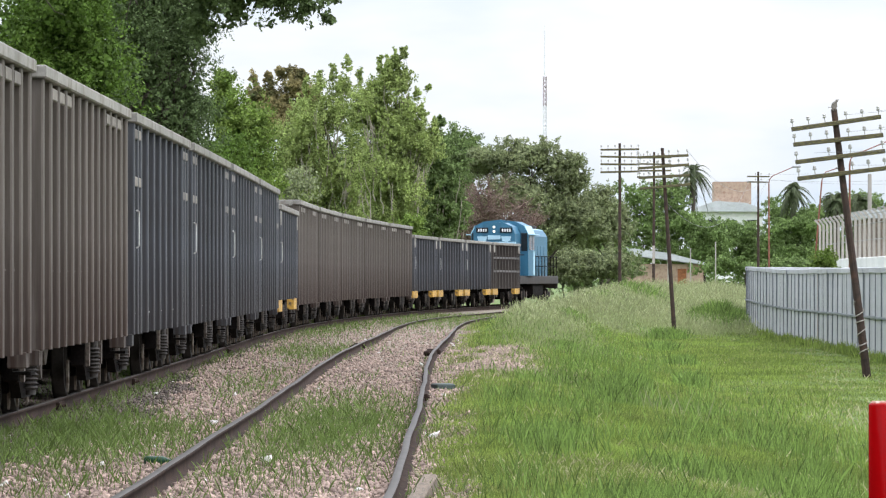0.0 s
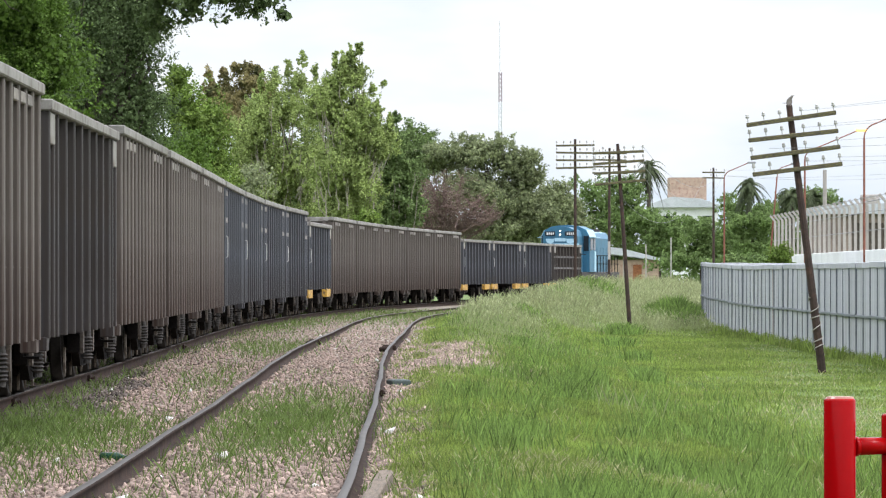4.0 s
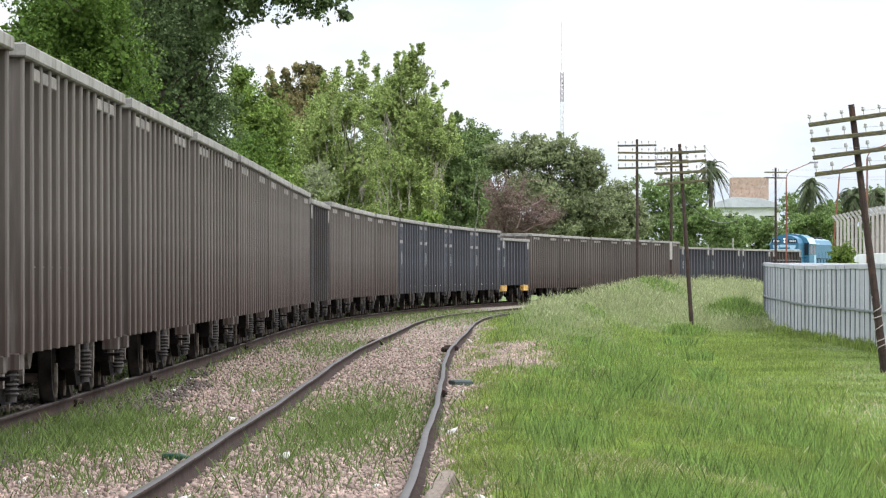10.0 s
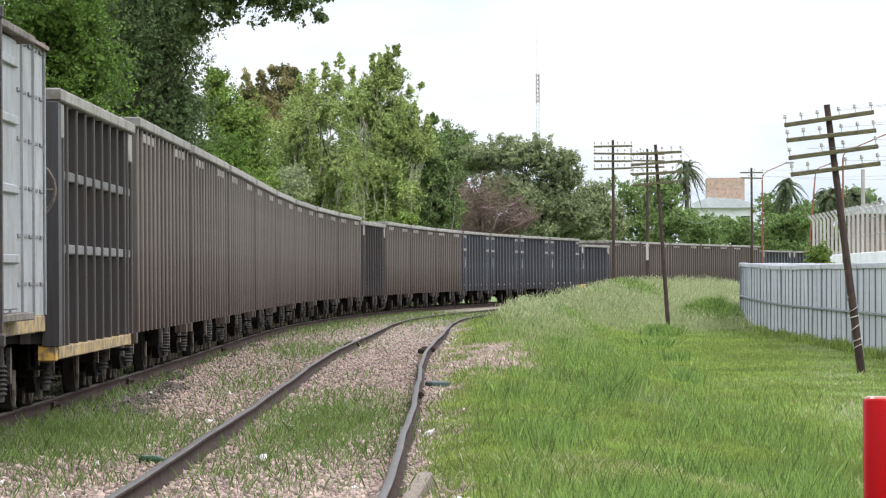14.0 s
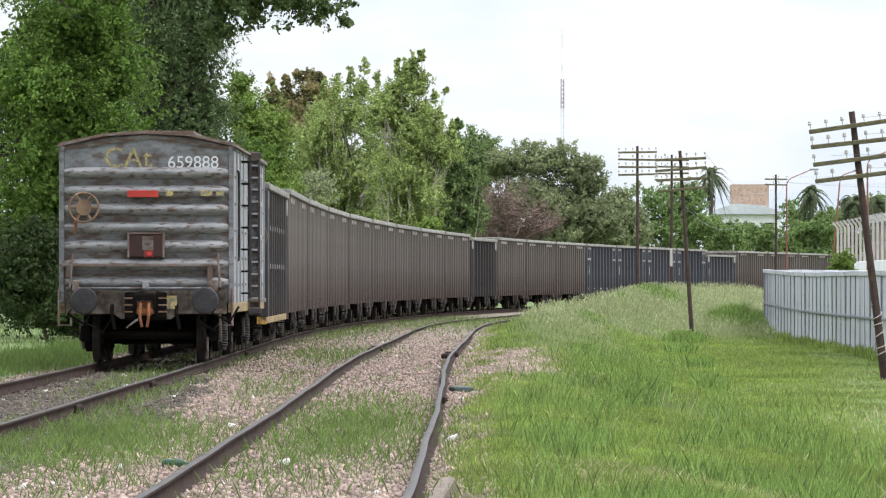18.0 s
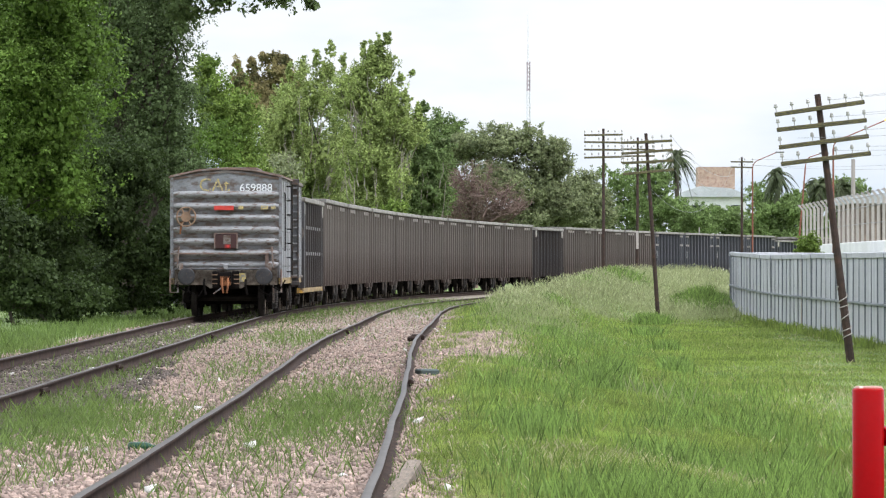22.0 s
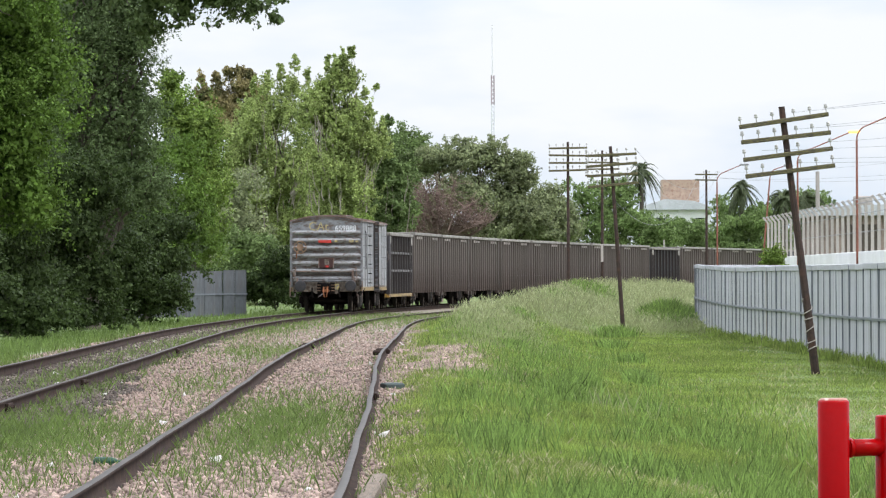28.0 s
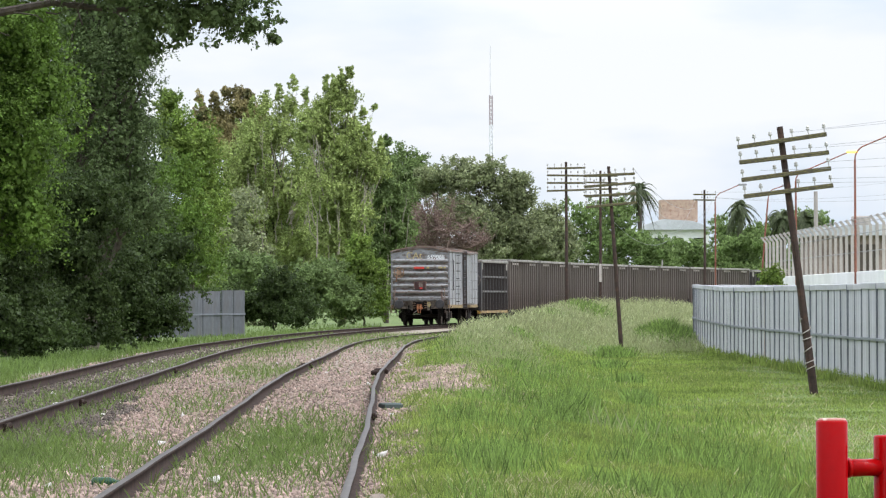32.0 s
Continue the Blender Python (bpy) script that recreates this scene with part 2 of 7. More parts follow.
M_SHEET = mat("galvanised_fence_sheet", (0.385, 0.385, 0.412), 0.55, 0.2, 0.12, 0.9, 0.05, 15, (0.23, 0.215, 0.21), (0.55, 0.75), (1, 1, 0.25), 0, 0.12)
# darker fence sheet for the left fence; the trees' shade is in its colour
M_SHADESHEET = mat("shade_darkened_fence_sheet", (0.1, 0.104, 0.115), 0.7, 0.1, 0.2, 0.9, 0.05, 15, (0.1, 0.09, 0.085), (0.5, 0.7), (1, 1, 0.25), 0, 0.15)
M_SHEETRAIL = mat("fence_rail_steel", (0.16, 0.17, 0.19), 0.5, 0.3, 0.15, 2, 0.05, 20)
M_CONC = mat("pale_concrete", (0.33, 0.3, 0.275), 0.9, 0, 0.15, 2, 0.2, 30, (0.3, 0.27, 0.23), (0.5, 0.7), (1, 1, 0.4), 0, 0.1)
M_REDGLOSS = mat("glossy_red_enamel", (0.235, 0.0012, 0.002), 0.12, 0, 0.06, 3, 0.02, 30, (0.2, 0.003, 0.003), (0.6, 0.8), spec=0.08)
M_CAPDUST = mat("worn_enamel_top", (0.3, 0.12, 0.09), 0.6, 0, 0.3, 20, 0.1, 60, (0.5, 0.4, 0.33), (0.5, 0.6))
M_BRICK = mat("tan_brick", (0.33, 0.24, 0.18), 0.9, 0, 0.2, 1.5, 0.2, 12, (0.24, 0.14, 0.1), (0.5, 0.7))
M_BROWNWALL = mat("dull_brown_wall", (0.2, 0.155, 0.13), 0.9, 0, 0.25, 0.8, 0.1, 10, (0.13, 0.1, 0.085), (0.48, 0.65))
M_WALLWHITE = mat("white_wall_paint", (0.62, 0.62, 0.61), 0.85, 0, 0.1, 0.6, 0.05, 10)
M_ZINC = mat("zinc_roof", (0.42, 0.43, 0.45), 0.5, 0.2, 0.15, 1.0, 0.05, 8)
M_MASTW = mat("white_mast_paint", (0.55, 0.55, 0.58), 0.6, 0, 0.05, 0.2, 0, 2)
M_MASTR = mat("red_mast_paint", (0.3, 0.25, 0.27), 0.6, 0, 0.05, 0.2, 0, 2)
M_FEATHER = mat("grey_brown_feathers", (0.13, 0.115, 0.1), 0.8, 0, 0.25, 20, 0.1, 80)
M_LAMPPOST = mat("red_brown_lamp_post", (0.2, 0.075, 0.05), 0.7, 0.1, 0.2, 3, 0.1, 30)
M_SODIUM = glow("lit_sodium_lamp", (1.0, 0.55, 0.12), 1.3)


def leaf_mat(name, base, second):
    return mat(name, base, 0.6, 0, 0.25, 0.5, 0, 1.6, second, (0.5, 0.75), (1, 1, 1), 0.5, 0, 0.35, 0.14)


M_LEAF_BRIGHT = leaf_mat("bright_green_leaf", (0.13, 0.19, 0.038), (0.18, 0.235, 0.055))
M_LEAF_FRESH = leaf_mat("fresh_green_leaf", (0.09, 0.148, 0.026), (0.125, 0.19, 0.037))
# dark green lowered further, so the deep shade under the trees is in it
M_LEAF_DARK = leaf_mat("dark_shaded_green_leaf", (0.041, 0.062, 0.018), (0.031, 0.048, 0.014))
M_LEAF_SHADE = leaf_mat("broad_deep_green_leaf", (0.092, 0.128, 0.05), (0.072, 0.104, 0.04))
M_LEAF_MID = leaf_mat("mid_green_leaf", (0.13, 0.18, 0.062), (0.1, 0.148, 0.052))
M_LEAF_POPLAR = leaf_mat("pale_poplar_leaf", (0.25, 0.305, 0.1), (0.19, 0.24, 0.078))
M_LEAF_BROWN = leaf_mat("brown_tinged_leaf", (0.225, 0.19, 0.085), (0.075, 0.098, 0.042))
M_LEAF_OLIVE = leaf_mat("deep_olive_leaf", (0.195, 0.22, 0.11), (0.15, 0.178, 0.088))
M_PALM = leaf_mat("dark_palm_frond", (0.075, 0.092, 0.045), (0.055, 0.068, 0.034))
M_LEAF_FAR = leaf_mat("far_green_leaf", (0.15, 0.212, 0.07), (0.112, 0.165, 0.055))


# ---- mesh helpers ----
class Build:
    """Gathers simple solids into one mesh."""

    def __init__(self):
        self.v, self.f = [], []

    def solid(self, pts, faces, m=None):
        k = len(self.v)
        self.v += [tuple(m @ Vector(p)) if m else tuple(p) for p in pts]
        self.f += [tuple(k + i for i in q) for q in faces]
        return self

    def box(self, x0, x1, y0, y1, z0, z1, bev=0.0, m=None):
        if bev <= 0:
            p = [(x, y, z) for z in (z0, z1) for y in (y0, y1) for x in (x0, x1)]
            return self.solid(p, [(0, 2, 3, 1), (4, 5, 7, 6), (0, 1, 5, 4), (2, 6, 7, 3), (0, 4, 6, 2), (1, 3, 7, 5)], m)
        p, rings = [], ((z0, bev), (z0 + bev, 0), (z1 - bev, 0), (z1, bev))
        for z, b in rings:
            p += [(x0 + b, y0 + b, z), (x1 - b, y0 + b, z), (x1 - b, y1 - b, z), (x0 + b, y1 - b, z)]
        f = [(3, 2, 1, 0), (12, 13, 14, 15)]
        for r in range(3):
            f += [(4 * r + i, 4 * r + (i + 1) % 4, 4 * r + 4 + (i + 1) % 4, 4 * r + 4 + i) for i in range(4)]
        return self.solid(p, f, m)

    def tube(self, a, b, ra, rb=None, n=10, caps=True):
        a, b = Vector(a), Vector(b)
        rb = ra if rb is None else rb
        w = (b - a).normalized()
        u = w.orthogonal().normalized()
        s = w.cross(u)
        p = [a + (u * math.cos(2 * math.pi * i / n) + s * math.sin(2 * math.pi * i / n)) * ra for i in range(n)]
        p += [b + (u * math.cos(2 * math.pi * i / n) + s * math.sin(2 * math.pi * i / n)) * rb for i in range(n)]
        f = [(i, (i + 1) % n, n + (i + 1) % n, n + i) for i in range(n)]
        if caps:
            f += [tuple(reversed(range(n))), tuple(range(n, 2 * n))]
        return self.solid(p, f)

    def path(self, pts, r, n=6):
        """One bent round bar through the points."""
        q = [Vector(p) for p in pts]
        v = []
        for i, p in enumerate(q):
            w = (q[min(i + 1, len(q) - 1)] - q[max(i - 1, 0)]).normalized()
            u = w.cross(Vector((0.31, 0.52, 0.8))).normalized()
            s = w.cross(u)
            v += [p + (u * math.cos(2 * math.pi * k / n) + s * math.sin(2 * math.pi * k / n)) * r for k in range(n)]
        f = [(i * n + k, i * n + (k + 1) % n, i * n + n + (k + 1) % n, i * n + n + k) for i in range(len(q) - 1) for k in range(n)]
        f += [tuple(reversed(range(n))), tuple(range(len(v) - n, len(v)))]
        return self.solid(v, f)

    def lathe(self, prof, m=None, n=14):
        """prof: (radius, height) along the local z axis."""
        p = [(r * math.cos(2 * math.pi * i / n), r * math.sin(2 * math.pi * i / n), z) for r, z in prof for i in range(n)]
        f = [(k * n + i, k * n + (i + 1) % n, k * n + n + (i + 1) % n, k * n + n + i) for k in range(len(prof) - 1) for i in range(n)]
        f += [tuple(reversed(range(n))), tuple(range(len(p) - n, len(p)))]
        return self.solid(p, f, m)

    def prism(self, poly, axis, a, b, m=None):
        """A closed outline swept along an axis (0 x, 1 y, 2 z) from a to b."""
        n = len(poly)

        def put(q, w):
            return (w, q[0], q[1]) if axis == 0 else (q[0], w, q[1]) if axis == 1 else (q[0], q[1], w)
        p = [put(q, a) for q in poly] + [put(q, b) for q in poly]
        f = [(i, (i + 1) % n, n + (i + 1) % n, n + i) for i in range(n)] + [tuple(reversed(range(n))), tuple(range(n, 2 * n))]
        return self.solid(p, f, m)

    def mesh(self, name, material, smooth=False):
        me = bpy.data.meshes.new(name)
        me.from_pydata(self.v, [], self.f)
        bm = bmesh.new()
        bm.from_mesh(me)
        bmesh.ops.recalc_face_normals(bm, faces=bm.faces)
        bm.to_mesh(me)
        bm.free()
        me.materials.append(material)
        if smooth:
            for q in me.polygons:
                q.use_smooth = len(q.vertices) < 6
        return me


def part(name, build, material, parent, label="", smooth=False, m=None):
    me = build if isinstance(build, bpy.types.Mesh) else build.mesh(name, material, smooth)
    ob = new(name, me)
    if parent:
        ob.parent = parent
    if m is not None:
        ob.matrix_basis = m
    return tagged(ob, label)


def thing(name, label, category, group="", kind="", m=None):
    ob = new(name)
    ob.empty_display_size = 0.3
    if m is not None:
        ob.matrix_basis = m
    return tagged(ob, label, category, group, kind)


def cloud_mesh(name, verts, faces, material):
    """One mesh from number arrays: verts (n, 3), faces (m, 3 or 4)."""
    me = bpy.data.meshes.new(name)
    k = faces.shape[1]
    me.vertices.add(len(verts))
    me.vertices.foreach_set("co", verts.astype(np.float32).ravel())
    me.loops.add(faces.size)
    me.loops.foreach_set("vertex_index", faces.astype(np.int32).ravel())
    me.polygons.add(len(faces))
    me.polygons.foreach_set("loop_start", np.arange(0, faces.size, k, dtype=np.int32))
    me.update(calc_edges=True)
    me.validate()
    me.materials.append(material)
    return me


# ---- the plan: the main line, the siding beside it, the ground ----
KNOT_Y = np.array([-140, 0, 40, 80, 115, 150, 180, 210, 240, 270, 300, 340, 400, 560.0])
KNOT_X = np.array([-5.6, -5.25, -5.1, -4.95, -4.75, -3.27, -0.85, 2.91, 8.12, 14.43, 22.05, 34.06, 54.11, 109.0])


def natural(kx, ky):
    n, h = len(kx), np.diff(kx)
    a, r = np.eye(n), np.zeros(n)
    for i in range(1, n - 1):
        a[i, i - 1:i + 2] = h[i - 1], 2 * (h[i - 1] + h[i]), h[i]
        r[i] = 6 * ((ky[i + 1] - ky[i]) / h[i] - (ky[i] - ky[i - 1]) / h[i - 1])
    q = np.linalg.solve(a, r)

    def at(z):
        z = np.asarray(z, float)
        i = np.clip(np.searchsorted(kx, z) - 1, 0, n - 2)
        u, w, hh = kx[i + 1] - z, z - kx[i], h[i]
        return q[i] * u ** 3 / (6 * hh) + q[i + 1] * w ** 3 / (6 * hh) + (ky[i] / hh - q[i] * hh / 6) * u + (ky[i + 1] / hh - q[i + 1] * hh / 6) * w
    return at


main_x = natural(KNOT_Y, KNOT_X)
LINE_Y = np.linspace(-140, 560, 2801)
LINE_X = main_x(LINE_Y)
ARC = np.r_[0, np.cumsum(np.hypot(np.diff(LINE_Y), np.diff(LINE_X)))]
ARC -= np.interp(0, LINE_Y, ARC)
SLOPE = np.gradient(LINE_X, LINE_Y)


def on_line(s, lateral=0.0):
    """Plan place (x, y) at arc s along the main line, lateral metres to its right."""
    y = np.interp(s, ARC, LINE_Y)
    x, g = np.interp(y, LINE_Y, LINE_X), np.interp(y, LINE_Y, SLOPE)
    n = np.hypot(1, g)
    return x + lateral / n, y - lateral * g / n


SIDE_KY = np.array([-60, 10, 29.5, 50, 78, 105, 130, 148, 160, 172, 190, 215, 250, 300.0])
SIDE_KX = np.array([-1.58, -1.26, -1.155, -1.03, -0.93, -0.5, -0.05, 0.75, 1.75, 3.0, 4.8, 8.1, 14.6, 26.5])
siding_x = natural(SIDE_KY, SIDE_KX)
SIDING_Z = -0.07


def smooth(v, a, b):
    u = np.clip((v - a) / (b - a), 0, 1)
    return u * u * (3 - 2 * u)


def ground_z(x, y):
    x, y = np.asarray(x, float), np.asarray(y, float)
    d = x - siding_x(np.clip(y, -60, 300))
    lawn = -0.2 - 0.62 * smooth(d, 1.6, 6.5)
    rise = 1.15 * smooth(y, 150, 215) * (1 - smooth(y, 240, 300)) * (1 - smooth(x, 15, 26))
    bank = (0.5 * smooth(y, 80, 150) * (1 - smooth(y, 150, 215)) + 0.14 * smooth(y, 64, 74) * (1 - smooth(y, 84, 100))) * smooth(d, 1.3, 2.6) * (1 - smooth(d, 3.2, 7))
    z = lawn + rise * smooth(d, 1.3, 3.4) + bank
    verge = -0.165 - 0.062 * smooth(d, -2.4, -1.5) * (1 - smooth(y, 95, 135))
    z = np.where(d < 1.4, verge, z)
    bumps = 0.015 * np.sin(x * 1.7 + 0.3 * y) * np.sin(y * 0.41 + x * 0.5)
    return z + bumps * smooth(d, 1.5, 3)


def patchy(x, y, k=1.0):
    """Smooth uneven field of about 0 to 1 over the plan."""
    a = np.sin(0.9 * k * x + 1.3 * np.sin(0.23 * k * y)) * np.sin(0.31 * k * y + 0.8 * np.sin(0.7 * k * x))
    b = np.sin(2.3 * k * x + 0.6 * k * y + 2.0) * np.sin(0.83 * k * y - 1.1 * k * x)
    return 0.5 + 0.32 * a + 0.2 * b


def make_ground():
    xs = np.r_[-3000, -1200, -500, -200, -90, np.arange(-45, -15, 3.0), np.arange(-15, 32, 0.4), np.arange(32, 80, 4.0), 120, 250, 600, 1400, 3000]
    ys = np.r_[-800, -200, -60, -20, 0, np.arange(8, 60, 0.8), np.arange(60, 300, 2.0), np.arange(300, 520, 10.0), 600, 800, 1200, 2000, 3000, 4500]
    gx, gy = np.meshgrid(xs, ys)
    v = np.c_[gx.ravel(), gy.ravel(), ground_z(gx, gy).ravel()]
    w = len(xs)
    i = (np.arange(len(ys) - 1)[:, None] * w + np.arange(w - 1)[None, :]).ravel()
    f = np.c_[i, i + 1, i + w + 1, i + w]
    me = cloud_mesh("ground", v, f, mat("grassy_soil", (0.085, 0.13, 0.03), 0.95, 0, 0.3, 0.8, 0.5, 14, (0.13, 0.12, 0.05), (0.52, 0.72)))
    me.materials.append(mat("brown_gravelly_soil", (0.215, 0.175, 0.14), 0.95, 0, 0.3, 1.2, 0.8, 22, (0.13, 0.115, 0.07), (0.48, 0.66)))
    c = v[f].mean(1)
    d = c[:, 0] - siding_x(np.clip(c[:, 1], -60, 300))
    left = c[:, 0] - np.interp(c[:, 1], LINE_Y, LINE_X)
    me.polygons.foreach_set("material_index", ((d < 1.7) & (left > -2.2) & (c[:, 1] < 300)).astype(np.int32))
    me.polygons.foreach_set("use_smooth", np.ones(len(f), bool))
    tagged(new("ground", me), "grassy railway ground with brown gravel round the tracks", "ground", "", "structure")


make_ground()

RAIL_OUT = [(-0.062, -0.15), (0.062, -0.15), (0.062, -0.135), (0.012, -0.12), (0.012, -0.04), (0.03, -0.03), (0.03, -0.004), (0.024, 0.0), (-0.024, 0.0), (-0.03, -0.004), (-0.03, -0.03), (-0.012, -0.04), (-0.012, -0.12), (-0.062, -0.135)]


def swept_rail(name, places, top, parent, label):
    """One rail: its outline swept along plan places, with a worn head."""
    n, k = len(places), len(RAIL_OUT)
    p = np.array(places)
    t = np.gradient(p, axis=0)
    t /= np.linalg.norm(t, axis=1)[:, None]
    side = np.c_[t[:, 1], -t[:, 0]]
    wob = 0.008 * np.sin(p[:, 1] * 0.45) + 0.004 * np.sin(p[:, 1] * 1.1 + 1)
    v = np.array([[(*(p[i] + side[i] * (u + wob[i])), top + w) for u, w in RAIL_OUT] for i in range(n)]).reshape(-1, 3)
    f = np.array([(i * k + j, i * k + (j + 1) % k, i * k + k + (j + 1) % k, i * k + k + j) for i in range(n - 1) for j in range(k)])
    me = cloud_mesh(name, v, f, M_RAIL)
    me.materials.append(M_RAILTOP)
    me.polygons.foreach_set("material_index", np.array([1 if 6 <= j <= 8 else 0 for i in range(n - 1) for j in range(k)], np.int32))
    return part(name, me, None, parent, label)


def make_tracks():
    main = tagged(new("railway_track"), "curving broad-gauge main line on gravel", "railway track", "", "structure")
    side = tagged(new("railway_track"), "rusty siding with bent rails in weeds", "railway track", "", "structure")
    s = np.arange(-60, 420, 1.5)
    for lat in (-0.874, 0.874):
        swept_rail("rail", [on_line(q, lat) for q in s], 0.0, main, "brown steel rail with a worn head")
    ys = np.arange(8, 260, 1.2)
    xs, g = siding_x(ys), np.gradient(siding_x(ys), ys)
    nn = np.hypot(1, g)
    for lat in (-0.874, 0.874):
        swept_rail("rail", list(zip(xs + lat / nn, ys - lat * g / nn)), SIDING_Z, side, "rusty bent steel rail")
    sl = Build().box(-1.35, 1.35, -0.12, 0.12, -0.15, 0.0, 0.015).mesh("sleeper", M_SLEEPER)
    rnd = random.Random(4)
    for q in np.arange(25, 215, 0.75):
        x, y = on_line(q)
        x2, y2 = on_line(q + 1)
        part("sleeper", sl, None, main, m=pose(x, y, -0.152 - rnd.uniform(0.0, 0.03), 0, 0, -math.degrees(math.atan2(x2 - x, y2 - y)) + rnd.uniform(-2, 2)))
    for y in np.arange(15, 150, 0.75):
        a = math.degrees(math.atan2(float(siding_x(y + 1) - siding_x(y)), 1))
        part("sleeper", sl, None, side, m=pose(float(siding_x(y)), y, SIDING_Z - 0.165 - rnd.uniform(0, 0.03), 0, 0, -a + rnd.uniform(-3, 3)))
    # joint bars on the siding and the main line
    bar = Build().box(-0.02, 0.02, -0.3, 0.3, -0.12, -0.035, 0.008)
    for k in range(4):
        bar.tube((-0.045, -0.21 + 0.14 * k, -0.08), (0.045, -0.21 + 0.14 * k, -0.08), 0.016, None, 6)
    bm = bar.mesh("joint_bar", M_RAIL)
    for y, lat in ((40.5, -0.9), (85.5, 0.9), (61, -0.9), (53, 0.9), (93, -0.9)):
        part("joint_bar", bm, None, side, "rusted joint bar", m=pose(float(siding_x(y)) + lat * 1.02, y, SIDING_Z))
    chair = Build().box(-0.14, 0.14, -0.35, 0.35, -0.15, -0.02, 0.03).box(-0.2, 0.02, -0.7, -0.3, -0.15, -0.05, 0.03).mesh("joint_chair", M_RAIL)
    for y, lat in ((85.5, -1), (93, -1)):
        part("joint_chair", chair, None, side, "heavy rusted joint chair", m=pose(float(siding_x(y)) + (0.874 if y == 85.5 else -0.874) + 0.06 * lat, y, SIDING_Z))
    for y, lat in ((58, 0.9), (83, 0.9), (47, 0.9), (74, -0.9)):
        part("joint_bar", bm, None, main, "rusted joint bar", m=pose(float(main_x(y)) + lat * 1.02, y, 0))


def scatter_places(n, y0, y1, seed, x_lo=-0.125, x_hi=0.125):
    """Places over the wedge of ground between y0 and y1, evenly spread for their distance."""
    r = np.random.default_rng(seed)
    y = y0 * (y1 / y0) ** r.random(n)
    return (x_lo + (x_hi - x_lo) * r.random(n)) * y, y, r


def near_rail(x, y, room):
    d = x - siding_x(np.clip(y, -60, 300))
    m = x - np.interp(y, LINE_Y, LINE_X)
    return (np.abs(np.abs(d) - 0.874) < room) | (np.abs(np.abs(m) - 0.874) < room)


def stones(name, label, x, y, size, r, material):
    n = len(x)
    base = np.array([(1, 0, 0), (0, 1, 0), (-1, 0, 0), (0, -1, 0), (0, 0, 0.8), (0, 0, -0.8)])
    tri = np.array([(0, 1, 4), (1, 2, 4), (2, 3, 4), (3, 0, 4), (1, 0, 5), (2, 1, 5), (3, 2, 5), (0, 3, 5)])
    p = base[None] * (0.65 + 0.7 * r.random((n, 6, 1))) * size[:, None, None] * (0.6 + 0.8 * r.random((n, 1, 3)))
    a, b = r.random(n) * 6.28, (r.random(n) - 0.5) * 1.6
    c, s = np.cos(a)[:, None], np.sin(a)[:, None]
    q = np.stack([p[..., 0] * c - p[..., 1] * s, p[..., 0] * s + p[..., 1] * c, p[..., 2]], -1)
    cb, sb = np.cos(b)[:, None], np.sin(b)[:, None]
    q = np.stack([q[..., 0] * cb + q[..., 2] * sb, q[..., 1], q[..., 2] * cb - q[..., 0] * sb], -1)
    q += np.stack([x, y, ground_z(x, y) + size * 0.25], -1)[:, None]
    f = (tri[None] + 6 * np.arange(n)[:, None, None]).reshape(-1, 3)
    me = cloud_mesh(name, q.reshape(-1, 3), f, material)
    return tagged(new(name, me), label, "gravel", "", "stuff")


def blades(name, label, x, y, height, width, r, material, lean=0.5, lift=0.0, category="grass"):
    """Grass: each blade a bent strip of two triangles on the ground."""
    n = len(x)
    a, width = r.random(n) * 6.28, 1.7 * width
    dx, dy = np.cos(a), np.sin(a)
    z = ground_z(x, y) - 0.01 + lift
    b, l = r.random(n) * 6.28, lean * height * (0.2 + r.random(n))
    tx, ty = np.cos(b) * l, np.sin(b) * l
    p = np.empty((n, 4, 3))
    p[:, 0] = np.c_[x - dx * width, y - dy * width, z]
    p[:, 1] = np.c_[x + dx * width, y + dy * width, z]
    p[:, 2] = np.c_[x + dx * width * 0.9 + tx * 0.54, y + dy * width * 0.9 + ty * 0.54, z + height * 0.64]
    p[:, 3] = np.c_[x + tx, y + ty, z + height]
    k = 4 * np.arange(n)[:, None]
    f = np.concatenate([k + (0, 1, 2), k + (0, 2, 3)])
    me = cloud_mesh(name, p.reshape(-1, 3), f, material)
    return tagged(new(name, me), label, category, "", "stuff")


def weedy(x, y):
    """How far grass has taken the ballast, 0 to 1: a few patches and a sparse rest."""
    d = x - siding_x(np.clip(y, -60, 300))
    w = 0.0
    for pd, py, wd, wy, k in ((-2.2, 40, 1.0, 6, 0.95), (0.0, 45, 0.75, 9, 0.9), (-0.2, 33, 0.5, 2.5, 0.3), (-1.7, 88, 0.75, 8, 0.9), (-1.6, 62, 0.4, 9, 0.35), (-3.9, 100, 0.6, 22, 0.5), (-0.2, 150, 2.0, 22, 0.8), (-2.9, 130, 1.2, 25, 0.75), (-3.8, 66, 0.4, 10, 0.4), (-2.85, 50, 0.25, 15, 0.45), (-3.0, 78, 0.25, 10, 0.35)):
        w = np.maximum(w, k * np.exp(-((d - pd) / wd) ** 2 - ((y - py) / wy) ** 2))
    w = np.maximum(w, 0.7 * smooth(y, 118, 150))
    return np.clip(w * (0.55 + 0.8 * patchy(x, y, 3.1)) + 0.1 * smooth(patchy(x, y, 2.1), 0.55, 0.8), 0, 1)


